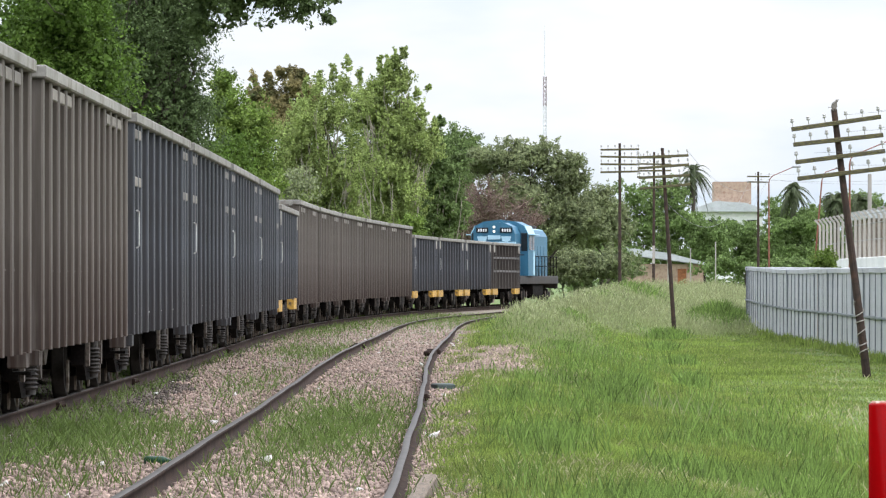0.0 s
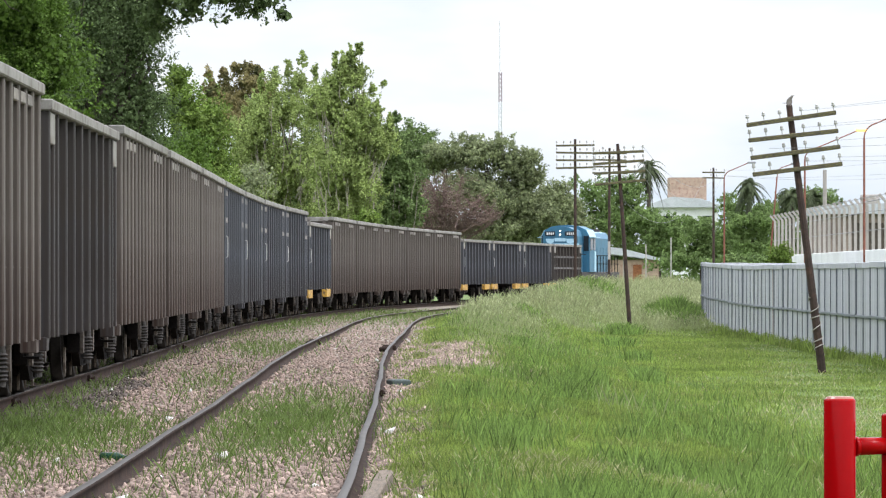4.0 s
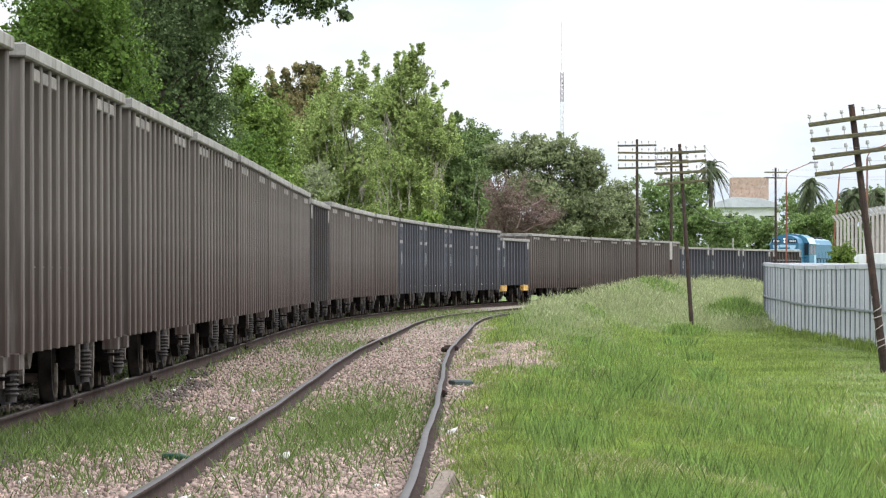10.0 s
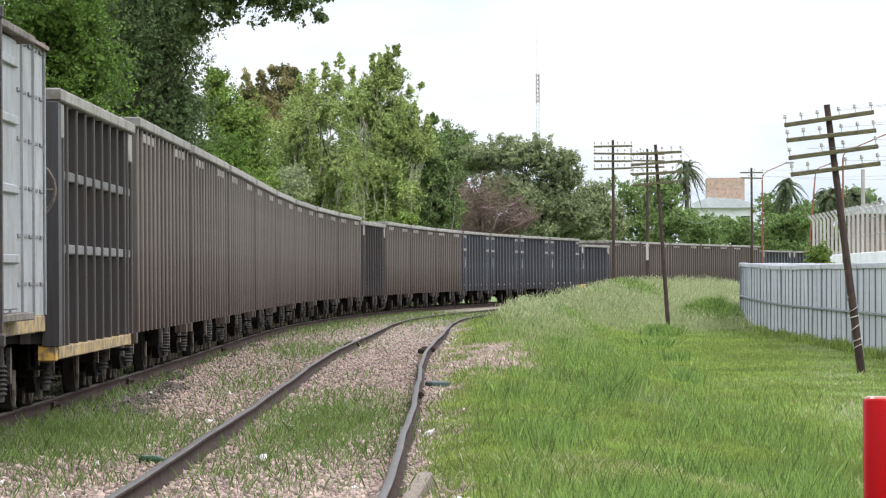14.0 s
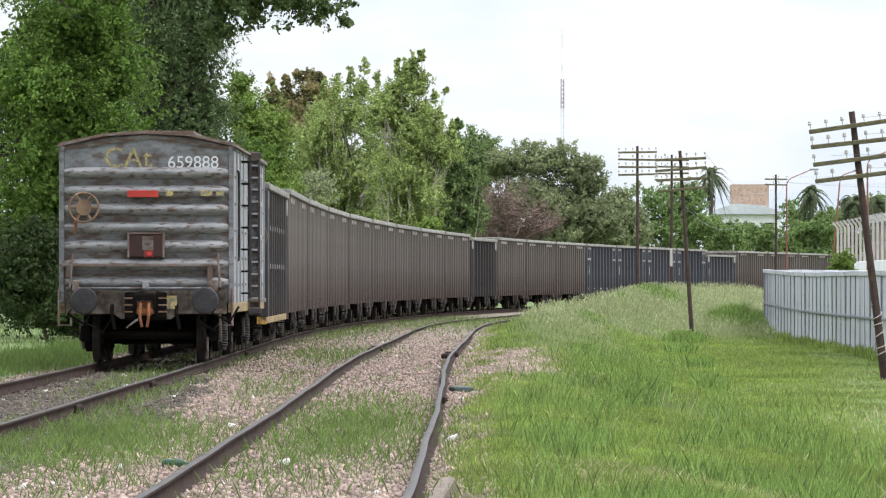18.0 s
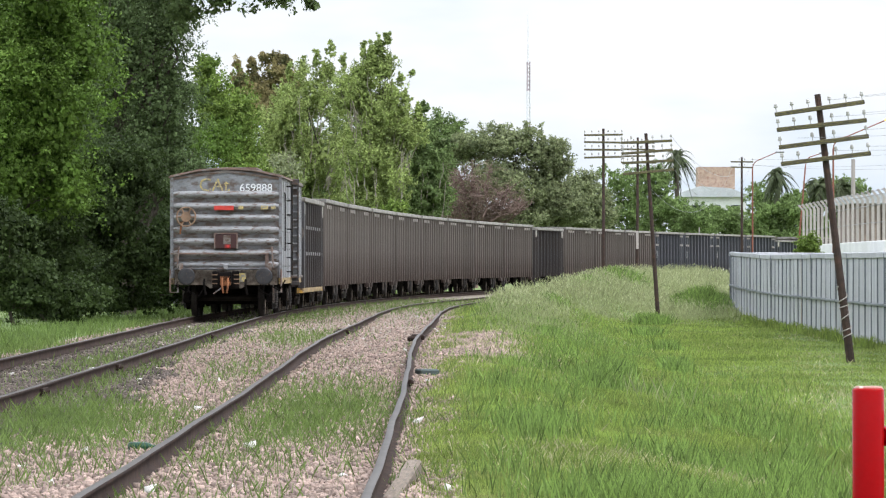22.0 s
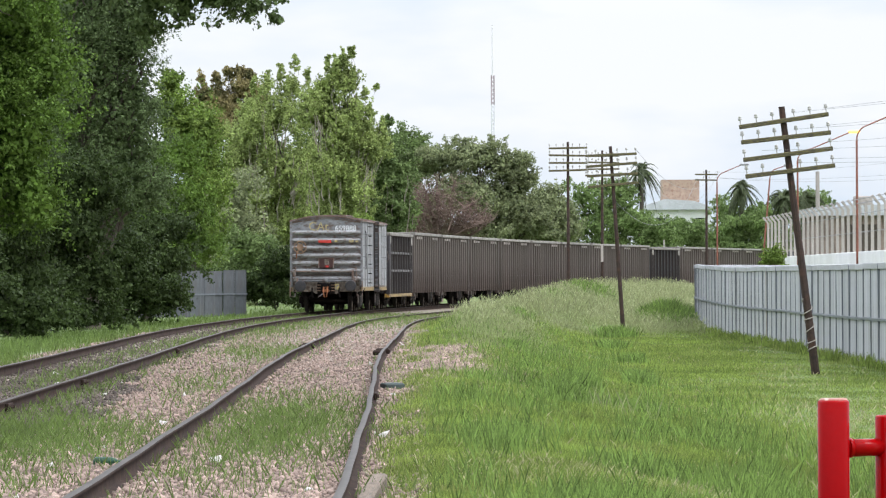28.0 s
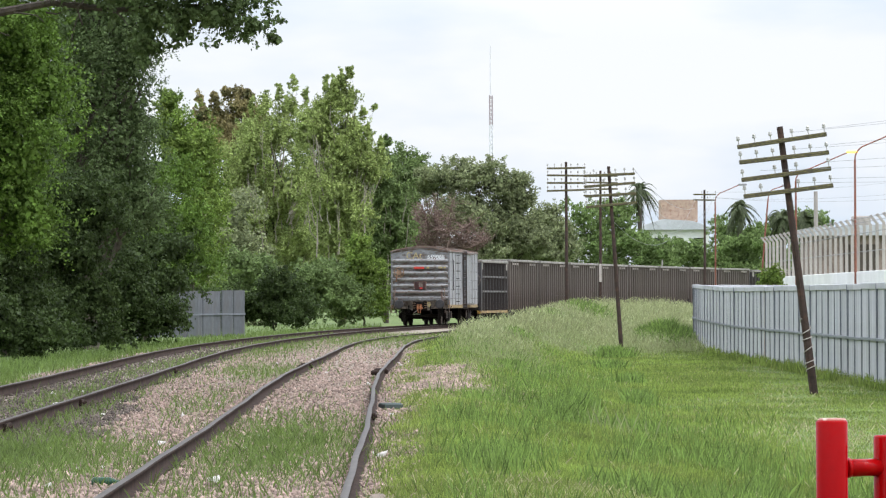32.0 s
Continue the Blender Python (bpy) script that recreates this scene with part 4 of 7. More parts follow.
    tree(0.27, 250, [(-0.33, 0.0, 8.37, 1.33, 1.5, 1.5), (0.33, 0.0, 5.7, 1.67, 2.0, 2.0), (-0.67, 0.0, 4.03, 2.0, 2.0, 2.0), (0.33, 0.0, 7.37, 1.33, 1.67, 1.67), (0.07, 0.0, 10.7, 0.2, 0.33, 0.33)], 33800, 0.172, M_LEAF_MID, "green poplar in the tree row", 41, 0.16, 0.32, tall=1.5, shoots=20)
    tree(-0.95, 222, [(0.0, 0.0, 2.86, 1.18, 1.33, 1.33), (0.59, 0.0, 1.38, 1.04, 1.04, 0.89), (-0.74, 0.0, 1.09, 1.18, 1.18, 0.74), (-0.15, 0.0, 4.05, 0.53, 0.65, 0.65)], 20800, 0.133, M_LEAF_BRIGHT, "fresh green bush beside the main line", 42, 0.06, 0.3, "bush")
    tree(7.24, 305, [(-2.85, 0.0, 9.88, 2.24, 2.24, 1.3), (-0.41, 0.0, 10.2, 2.24, 2.24, 1.3), (1.63, 0.0, 9.39, 1.87, 1.87, 1.46), (-1.22, 0.0, 7.44, 3.46, 3.46, 2.24), (2.03, 0.0, 6.62, 2.24, 2.24, 2.24), (3.66, 0.0, 5.61, 1.46, 1.63, 1.63), (-4.27, 0.0, 9.96, 1.63, 1.63, 1.06), (2.85, 0.0, 8.45, 1.22, 1.22, 0.98), (0.81, 0.0, 4.59, 2.85, 2.85, 1.63)], 91000, 0.156, M_LEAF_OLIVE, "broad dark olive-green tree at the bend", 44, 0.28, 0.3)
    tree(1.82, 318, [(0.85, 0.0, 11.08, 1.1, 1.1, 1.1), (-0.64, 0.0, 8.54, 1.91, 2.33, 2.33), (0.21, 0.0, 5.99, 2.33, 2.33, 2.12), (-1.06, 0.0, 11.08, 1.27, 1.27, 1.27)], 31200, 0.203, M_LEAF_MID, "green tree behind the bare one", 45, 0.22, 0.5)
    tree(13.25, 328, [(-0.66, 0.0, 7.01, 1.57, 1.57, 1.57), (0.44, 0.0, 5.26, 1.75, 1.75, 1.66), (-1.09, 0.0, 4.82, 1.75, 1.75, 1.31)], 23400, 0.203, M_LEAF_OLIVE, "dark green tree at the bend", 46, 0.2, 0.5)
    tree(19.17, 396, [(-0.26, 0.0, 8.94, 2.22, 2.22, 1.9), (0.79, 0.0, 6.04, 2.64, 2.64, 2.64), (-1.85, 0.0, 6.04, 2.11, 2.64, 2.64), (-0.26, 0.0, 3.4, 3.17, 3.17, 1.32)], 23400, 0.187, M_LEAF_FAR, "green tree far behind the bend", 47, 0.18, 0.27)
    tree(22.24, 399, [(-0.53, 0.0, 9.53, 2.13, 2.13, 1.7), (0.53, 0.0, 6.61, 2.13, 2.66, 2.66), (0.53, 0.0, 3.42, 3.19, 3.19, 1.33)], 23400, 0.187, M_LEAF_FAR, "green tree far behind the bend", 48, 0.18, 0.27)
    tree(25.62, 402, [(-0.8, 0.0, 5.84, 1.82, 1.82, 1.5), (1.07, 0.0, 5.04, 2.68, 2.68, 1.93), (-0.0, 0.0, 3.43, 3.22, 3.22, 1.34)], 23400, 0.187, M_LEAF_FAR, "green tree far behind the bend", 49, 0.18, 0.27)
    tree(29.86, 405, [(-0.54, 0.0, 5.6, 2.7, 2.7, 1.4), (0.81, 0.0, 3.98, 3.24, 3.24, 1.51)], 23400, 0.187, M_LEAF_FAR, "green tree far behind the bend", 50, 0.18, 0.27)
    tree(34.16, 408, [(-0.54, 0.0, 8.35, 2.18, 2.18, 1.96), (-1.09, 0.0, 5.63, 2.18, 2.18, 2.07), (1.63, 0.0, 6.18, 2.18, 2.18, 2.18), (-0.0, 0.0, 3.46, 3.26, 3.26, 1.36)], 23400, 0.187, M_LEAF_FAR, "green tree far behind the bend", 51, 0.18, 0.27)
    tree(38.25, 411, [(-1.1, 0.0, 7.31, 2.19, 2.19, 1.97), (1.37, 0.0, 8.68, 2.19, 2.19, 1.75), (0.0, 0.0, 4.57, 3.29, 3.29, 2.19)], 23400, 0.187, M_LEAF_FAR, "green tree far behind the bend", 52, 0.18, 0.27)
    tree(42.95, 414, [(-0.83, 0.0, 9.01, 2.21, 2.21, 1.77), (0.0, 0.0, 6.25, 3.31, 3.31, 2.21), (2.76, 0.0, 6.8, 2.76, 2.76, 2.21), (0.0, 0.0, 3.49, 3.86, 3.86, 1.38)], 23400, 0.187, M_LEAF_FAR, "green tree far behind the bend", 53, 0.18, 0.27)
    tree(16.29, 417, [(-0.28, 0.0, 4.06, 3.34, 3.34, 2.22), (-1.95, 0.0, 2.95, 2.78, 2.78, 1.11)], 23400, 0.187, M_LEAF_FAR, "green tree far behind the bend", 54, 0.18, 0.27)
    tree(-6.89, 340, [(-1.81, 0.0, 6.31, 4.99, 4.99, 4.99), (1.81, 0.0, 4.04, 4.99, 4.99, 4.08), (-3.63, 0.0, 1.77, 4.08, 4.08, 2.72)], 31200, 0.203, M_LEAF_OLIVE, "dark green tree in the tree belt", 61, 0.18, 0.55)
    tree(-1.0, 342, [(-0.46, 0.0, 4.97, 5.02, 5.02, 4.1), (-2.28, 0.0, 1.32, 5.02, 5.02, 2.28), (3.19, 0.0, 2.69, 4.1, 4.1, 2.74)], 31200, 0.203, M_LEAF_OLIVE, "dark green tree in the tree belt", 62, 0.18, 0.55)
    tree(-10.49, 230, [(0.0, 0.0, 1.68, 2.76, 2.76, 2.15), (-1.53, 0.0, 4.75, 2.45, 3.07, 3.07), (2.15, 0.0, 1.07, 2.15, 2.15, 1.53), (2.15, 0.0, 4.75, 1.84, 2.45, 2.45), (2.76, 0.0, 2.6, 1.53, 1.84, 1.84)], 31200, 0.203, M_LEAF_OLIVE, "dark green tree in the tree belt", 63, 0.18, 0.55)
    tree(-13.25, 180, [(-1.44, 0.0, 5.72, 3.36, 3.84, 3.84), (1.44, 0.0, 3.8, 2.88, 3.36, 3.36), (0.72, 0.0, 8.6, 2.64, 3.36, 3.36)], 31200, 0.203, M_LEAF_OLIVE, "dark green tree in the tree belt", 64, 0.18, 0.55)
    tree(5.91, 346, [(0.0, 0.0, 3.62, 4.61, 4.61, 2.31), (4.61, 0.0, 3.16, 4.15, 4.15, 1.85)], 31200, 0.203, M_LEAF_OLIVE, "dark green tree in the tree belt", 65, 0.18, 0.55)
    tree(9.42, 310, [(-0.83, 0.0, 2.08, 2.48, 2.48, 1.16), (1.24, 0.0, 1.95, 2.48, 2.48, 1.03), (3.51, 0.0, 2.37, 2.07, 2.07, 1.24), (-2.48, 0.0, 2.37, 2.07, 2.07, 1.24)], 20800, 0.203, M_LEAF_OLIVE, "dark low bush beside the bend", 81, 0.06, 0.4, "bush")
    tree(14.2, 335, [(0.0, 0.0, 2.88, 1.25, 1.25, 1.07), (0.89, 0.0, 2.44, 1.07, 1.07, 0.8)], 9100, 0.203, M_LEAF_MID, "green bush before the shed", 82, 0.05, 0.4, "bush")
    tree(18.45, 200, [(0.0, 0.0, 2.33, 0.53, 0.53, 0.53), (-0.16, 0.0, 1.93, 0.48, 0.48, 0.43), (0.21, 0.0, 1.93, 0.43, 0.43, 0.37)], 4550, 0.109, M_LEAF_BRIGHT, "bright green bush behind the metal fence", 83, 0.05, 0.25, "bush")
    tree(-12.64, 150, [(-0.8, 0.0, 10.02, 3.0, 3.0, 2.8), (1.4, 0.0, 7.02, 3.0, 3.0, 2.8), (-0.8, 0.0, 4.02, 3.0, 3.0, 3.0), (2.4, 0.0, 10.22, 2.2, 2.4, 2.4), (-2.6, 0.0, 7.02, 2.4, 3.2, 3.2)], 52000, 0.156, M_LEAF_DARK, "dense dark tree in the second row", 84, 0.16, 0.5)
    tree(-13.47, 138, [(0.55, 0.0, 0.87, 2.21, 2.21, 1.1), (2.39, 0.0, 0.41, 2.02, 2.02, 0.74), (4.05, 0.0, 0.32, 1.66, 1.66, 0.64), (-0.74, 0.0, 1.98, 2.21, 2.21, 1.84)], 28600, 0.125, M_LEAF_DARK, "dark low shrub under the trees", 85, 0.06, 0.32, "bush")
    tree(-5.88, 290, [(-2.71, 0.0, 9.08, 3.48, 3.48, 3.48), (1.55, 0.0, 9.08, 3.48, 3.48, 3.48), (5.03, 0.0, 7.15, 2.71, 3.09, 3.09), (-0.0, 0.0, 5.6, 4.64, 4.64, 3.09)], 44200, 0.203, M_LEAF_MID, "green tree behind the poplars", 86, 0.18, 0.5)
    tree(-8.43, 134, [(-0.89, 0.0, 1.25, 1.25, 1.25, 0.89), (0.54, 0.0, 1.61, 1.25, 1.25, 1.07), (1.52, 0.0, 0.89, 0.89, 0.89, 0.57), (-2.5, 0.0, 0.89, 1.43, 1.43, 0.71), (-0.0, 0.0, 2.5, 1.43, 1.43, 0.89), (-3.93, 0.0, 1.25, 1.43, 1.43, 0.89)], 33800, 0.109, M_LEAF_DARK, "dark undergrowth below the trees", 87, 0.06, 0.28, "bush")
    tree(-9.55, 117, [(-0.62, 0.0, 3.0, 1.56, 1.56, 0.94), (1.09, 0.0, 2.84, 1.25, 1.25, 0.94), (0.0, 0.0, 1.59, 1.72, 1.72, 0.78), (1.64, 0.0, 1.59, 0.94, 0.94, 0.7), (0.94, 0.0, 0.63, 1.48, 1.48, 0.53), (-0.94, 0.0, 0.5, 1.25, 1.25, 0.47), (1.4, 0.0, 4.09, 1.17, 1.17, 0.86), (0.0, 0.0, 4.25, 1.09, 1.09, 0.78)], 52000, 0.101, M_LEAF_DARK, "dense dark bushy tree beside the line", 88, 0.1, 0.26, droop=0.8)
    tree(25.5, 330, [(-3.6, 0.0, 2.42, 2.0, 2.0, 0.8), (-0.8, 0.0, 2.22, 2.0, 2.0, 0.64), (2.0, 0.0, 2.34, 2.0, 2.0, 0.72), (4.8, 0.0, 2.3, 2.0, 2.0, 0.64)], 15600, 0.172, M_LEAF_FAR, "low green hedge before the far houses", 89, 0.04, 0.3, "hedge")
    tree(-4.17, 206, [(-3.3, 0.0, 1.53, 1.65, 1.65, 0.99), (-1.37, 0.0, 1.39, 1.92, 1.92, 0.93), (0.69, 0.0, 1.25, 1.92, 1.92, 0.82), (2.47, 0.0, 1.34, 1.37, 1.37, 0.88), (-2.2, 0.0, 2.76, 1.65, 1.65, 1.1), (1.1, 0.0, 2.49, 1.65, 1.65, 1.1)], 33800, 0.133, M_LEAF_MID, "shaggy undergrowth below the poplars", 90, 0.05, 0.28, "bush")
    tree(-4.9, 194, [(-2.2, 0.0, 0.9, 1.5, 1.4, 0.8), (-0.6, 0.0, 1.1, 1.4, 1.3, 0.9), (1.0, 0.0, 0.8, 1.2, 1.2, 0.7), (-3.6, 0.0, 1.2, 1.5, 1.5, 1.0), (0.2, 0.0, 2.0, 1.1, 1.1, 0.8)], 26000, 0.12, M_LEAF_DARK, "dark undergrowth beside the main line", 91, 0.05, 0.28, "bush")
    tree(24.6, 392, [(-1.2, 0.0, 6.6, 1.6, 1.6, 1.3), (1.2, 0.0, 5.6, 1.8, 1.8, 1.3), (0.2, 0.0, 4.0, 2.4, 2.4, 1.6)], 18000, 0.187, M_LEAF_FAR, "green tree before the far house", 92, 0.16, 0.27)
    tree(32.7, 386, [(-1.0, 0.0, 6.4, 1.6, 1.6, 1.3), (1.0, 0.0, 7.0, 1.7, 1.7, 1.4), (0.2, 0.0, 4.4, 2.4, 2.4, 1.6)], 18000, 0.187, M_LEAF_FAR, "green tree before the far house", 93, 0.16, 0.27)
    tree(32.0, 432, [(-17.0 + 2.6 * k, 0.0, 1.5 + 0.4 * math.sin(2.1 * k), 2.1, 1.6, 1.7) for k in range(15)], 30000, 0.22, M_LEAF_FAR, "long green hedge below the far trees", 94, 0.05, 0.3, "hedge")
    # added bush: its dark leaves imitate shade on the tall tree's lower foliage
    tree(-10.0, 104, [(-0.8, 0.0, 1.5, 1.0, 1.0, 0.9), (0.5, 0.0, 1.0, 1.0, 1.0, 0.8), (1.5, 0.0, 0.7, 0.8, 0.8, 0.6), (-0.2, 0.0, 2.4, 0.9, 0.9, 0.7)], 16000, 0.1, M_LEAF_DARK, "added dark bush imitating the shaded foot of the tall trees", 95, 0.05, 0.24, "bush", droop=0.5)
    bare_tree(3.5, 262)
    # a bough reaching out over the line
    overhang()
    palm(25.6, 420, 12.2, 71, 1.0)
    palm(33.4, 395, 10.5, 72, 0.95)
    palm(37.4, 395, 9.6, 73, 1.0)
    palm(39.6, 396, 9.4, 74, 1.0)


def bare_tree(x, y):
    t = thing("tree", "leafless reddish-brown tree with fine twigs", "tree", m=pose(x, y, float(ground_z(x, y))))
    rnd = random.Random(43)
    b, tw = Build(), Build()
    limb_path(b, (0, 0, -0.2), (0.2, 0, 4), 0.2, 0.13, rnd, 0.05)
    for _ in range(22):
        a = rnd.uniform(-1.5, 1.5)
        e = Vector((2.9 * math.sin(a) + rnd.uniform(-.4, .4), rnd.uniform(-1.6, 0.8), 4.2 + 3.7 * math.cos(a) * rnd.uniform(0.55, 1)))
        s = Vector((0.15, 0, rnd.uniform(2.2, 4)))
        limb_path(b, s, e, 0.08, 0.025, rnd, 0.08)
        for _ in range(60):
            p = s.lerp(e, rnd.uniform(0.25, 1))
            q = p + Vector((rnd.gauss(0, 0.5), rnd.gauss(0, 0.5), rnd.uniform(-0.2, 0.8)))
            tw.tube(p, q, 0.018, 0.008, 3, False)
            for _ in range(3):
                w = p.lerp(q, rnd.uniform(0.3, 1))
                tw.tube(w, w + Vector((rnd.gauss(0, 0.25), rnd.gauss(0, 0.25), rnd.uniform(-0.1, 0.35))), 0.012, 0.006, 3, False)
    part("trunk", b, M_TWIG, t)
    tagged(part("twig_mass", tw, M_TWIG, t), kind="stuff")


def overhang():
    t = thing("tree", "large leafy tree, its bough over the line, its unseen crown added for shade", "tree", m=pose(-8.2, 66, -0.2))
    rnd, r = random.Random(81), np.random.default_rng(81)
    b = Build()
    limb_path(b, (0, 0, -0.3), (0.3, 0, 6.5), 0.35, 0.25, rnd, 0.03, 5)
    limb_path(b, (0.3, 0, 6.0), (5.9, 0, 6.1), 0.1, 0.015, rnd, 0.02, 6)
    limb_path(b, (0.3, 0, 6.3), (0, 0, 10.5), 0.25, 0.06, rnd, 0.05, 5)
    for k in range(9):
        a = Vector((2.0 + 0.5 * k, 0, 6.0))
        limb_path(b, a, a + Vector((rnd.uniform(0, 0.7), rnd.uniform(-0.6, 0.6), rnd.uniform(-0.35, 0.3))), 0.016, 0.005, rnd, 0.1, 3)
    part("trunk", b, M_BARK, t)
    blobs = [(4.93, 0.0, 5.95, 0.7, 0.7, 0.32), (5.63, 0.0, 5.94, 0.62, 0.62, 0.25), (6.16, 0.0, 5.79, 0.44, 0.44, 0.18), (4.56, 0.0, 5.5, 0.25, 0.26, 0.26), (5.09, 0.0, 5.71, 0.26, 0.26, 0.16), (6.53, 0.0, 5.58, 0.12, 0.12, 0.09), (5.81, 0.0, 6.35, 1.06, 1.06, 0.32), (4.62, 0.0, 5.64, 0.35, 0.4, 0.4), (4.05, 0.0, 6.39, 1.06, 1.06, 0.44), (5.37, 0.0, 6.92, 1.76, 1.76, 0.53)]
    v, f = leaf_cloud(blobs, 15000, 0.075, r, 0.2, 0.6)
    part("bough_leaves", cloud_mesh("bough_leaves", v, f, M_LEAF_SHADE), None, t)
    # wide crown out of view, added to shade the line, wagons and verge
    wide = [(0, 0, 10.5, 3.0, 3.0, 2.0), (1.5, -10, 8.6, 3.6, 4.5, 1.5), (4.0, -3, 9.2, 3.2, 4, 1.4), (1, 5, 10, 3.5, 4, 1.8), (3.5, 9, 10.6, 3.5, 4, 1.7), (2, 18, 12, 4, 5, 2), (4.6, 20, 12.4, 3, 4, 1.7), (0.5, -19, 8.4, 4, 5, 1.6), (3.2, -15, 8.6, 2.6, 4, 1.4), (2.0, -27, 8.2, 4, 5, 1.6)]
    v, f = leaf_cloud(wide, 24000, 0.25, r, 0.6, 0.3)
    part("crown", cloud_mesh("crown", v, f, M_LEAF_SHADE), None, t)
    # limbs that carry the added shading crown
    lb = Build()
    for q in wide[1:]:
        limb_path(lb, (0.1, 0, 8.0), q[:3], 0.16, 0.03, rnd, 0.02, 5)
    part("limb", lb, M_BARK, t)


def palm(x, y, height, seed, size=1.0):
    t = thing("palm_tree", "shaggy dark palm tree in the distance", "palm tree", m=pose(x, y, float(ground_z(x, y))))
    rnd = random.Random(seed)
    b = Build()
    b.tube((0, 0, -0.3), (0.1, 0, height), 0.25, 0.2, 9)
    part("trunk", b, M_BARK, t)
    for k in range(46):
        a, el = rnd.uniform(0, 6.28), rnd.uniform(-1.1, 1.35)
        L = size * rnd.uniform(1.7, 2.6)
        fr = Build()
        o = Vector((0.1, 0, height))
        prev = o
        for i in range(1, 8):
            u = i / 7
            q = o + Vector((math.cos(a) * L * u * math.cos(el), math.sin(a) * L * u * math.cos(el), L * (u * math.sin(el) - 0.8 * u * u)))
            fr.tube(prev, q, 0.02, 0.015, 4, False)
            for sgn in (-1, 1):
                d = Vector((-math.sin(a) * sgn, math.cos(a) * sgn, -0.5)) * 0.5 * (1.15 - u)
                fr.solid([prev, q, q + d + (q - prev) * 0.7], [(0, 1, 2)])
                w = prev.lerp(q, 0.5)
                fr.solid([prev, w, w + d + (q - prev) * 0.6], [(0, 1, 2)])
            prev = q
        part("frond", fr, M_PALM, t)


make_tracks()
make_stones()
make_grass()
make_trees()

# ---- the train ----
MOVING = []          # (thing, arc of its middle, half distance between bogie centres)
WHEELS = []          # (wheelset, its place on its bogie)
PITCH, BOUND_A = 11.4, 52.9
HALF_L, HALF_W = 5.24, 1.42


def wheel_profile():
    return [(0.09, -0.075), (0.16, -0.075), (0.17, -0.03), (0.37, -0.02), (0.38, -0.06), (0.455, -0.06), (0.462, 0.045), (0.49, 0.05), (0.49, 0.075), (0.38, 0.075), (0.37, 0.02), (0.17, 0.03), (0.16, 0.08), (0.09, 0.08)]


def bogie_meshes():
    w = Build()
    turn = pose(0, 0, 0, 0, 90, 0)
    w.lathe(wheel_profile(), Matrix.Translation((-0.86, 0, 0)) @ turn, 20)
    w.lathe(wheel_profile(), Matrix.Translation((0.86, 0, 0)) @ pose(0, 0, 0, 0, -90, 0), 20)
    w.tube((-1.12, 0, 0), (1.12, 0, 0), 0.075, None, 10)
    for sx in (-1, 1):
        w.tube((sx * 0.98, 0, 0), (sx * 1.16, 0, 0), 0.12, 0.1, 10)
    f = Build()
    f.prism([(-0.98, 0.36), (-0.98, 0.58), (-0.7, 0.66), (-0.3, 0.74), (0.3, 0.74), (0.7, 0.66), (0.98, 0.58), (0.98, 0.36), (0.75, 0.38), (0.42, 0.17), (-0.42, 0.17), (-0.75, 0.38)], 0, 1.0, 1.1)
    f.box(0.98, 1.13, -1.03, -0.78, 0.34, 0.6, 0.02).box(0.98, 1.13, 0.78, 1.03, 0.34, 0.6, 0.02)
    s = Build()
    s.lathe([(0.05, 0.2)] + [(0.078 if k % 2 else 0.05, 0.25 + 0.021 * k) for k in range(15)] + [(0.05, 0.57), (0.035, 0.74)], pose(1.17, 0, 0), 12)
    b = Build().box(-1.16, 1.16, -0.17, 0.17, 0.55, 0.78, 0.03)
    g = Build()
    for y in (-0.48, 0.48):
        g.box(0.7, 0.98, y - 0.05, y + 0.05, 0.22, 0.7, 0.01)
        g.box(-0.98, -0.7, y - 0.05, y + 0.05, 0.22, 0.7, 0.01)
        g.box(-0.9, 0.9, y - 0.04, y + 0.04, 0.3, 0.38)
    h = Build().prism([(-0.045, 0.68), (-0.08, 0.62), (-0.08, 0.42), (-0.045, 0.34), (0.045, 0.34), (0.08, 0.42), (0.08, 0.62), (0.045, 0.68)], 0, 1.14, 1.18)
    k = Build().prism([(-0.05, 0.42), (0.05, 0.42), (0.035, 0.14), (0, 0.06), (-0.035, 0.14)], 0, 0.96, 0.985)
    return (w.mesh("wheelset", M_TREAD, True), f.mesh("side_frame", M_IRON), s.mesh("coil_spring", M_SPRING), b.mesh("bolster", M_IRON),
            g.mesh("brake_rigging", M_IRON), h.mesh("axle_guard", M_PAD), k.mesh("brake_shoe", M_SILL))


BOGIE = bogie_meshes()
MIRROR = pose(0, 0, 0, 0, 0, 180)


def add_bogie(car, y):
    w, f, s, b, g, h, k = BOGIE
    frame_ob = part("bogie", b, None, car, "black iron bogie", m=pose(0, y, 0))
    for m in (pose(0, 0, 0), MIRROR):
        part("side_frame", f, None, frame_ob, m=m)
        for dy in (-0.25,):
            part("coil_spring", s, None, frame_ob, "dusty coil spring", m=m @ pose(0, dy, 0))
        for dy in (-0.92, 0.72):
            part("axle_guard", h, None, frame_ob, "dusty tan casting", m=m @ pose(0, dy, 0))
    part("brake_rigging", g, None, frame_ob)
    for dy in (-1.34, -0.4, 0.4, 1.34):
        part("brake_shoe", k, None, frame_ob, "dusty brake shoe", m=pose(0, dy, 0))
    for dy in (-0.9, 0.9):
        ws = part("wheelset", w, None, frame_ob, "steel wheels on an axle", m=pose(0, dy, 0.46))
        WHEELS.append((ws, dy))


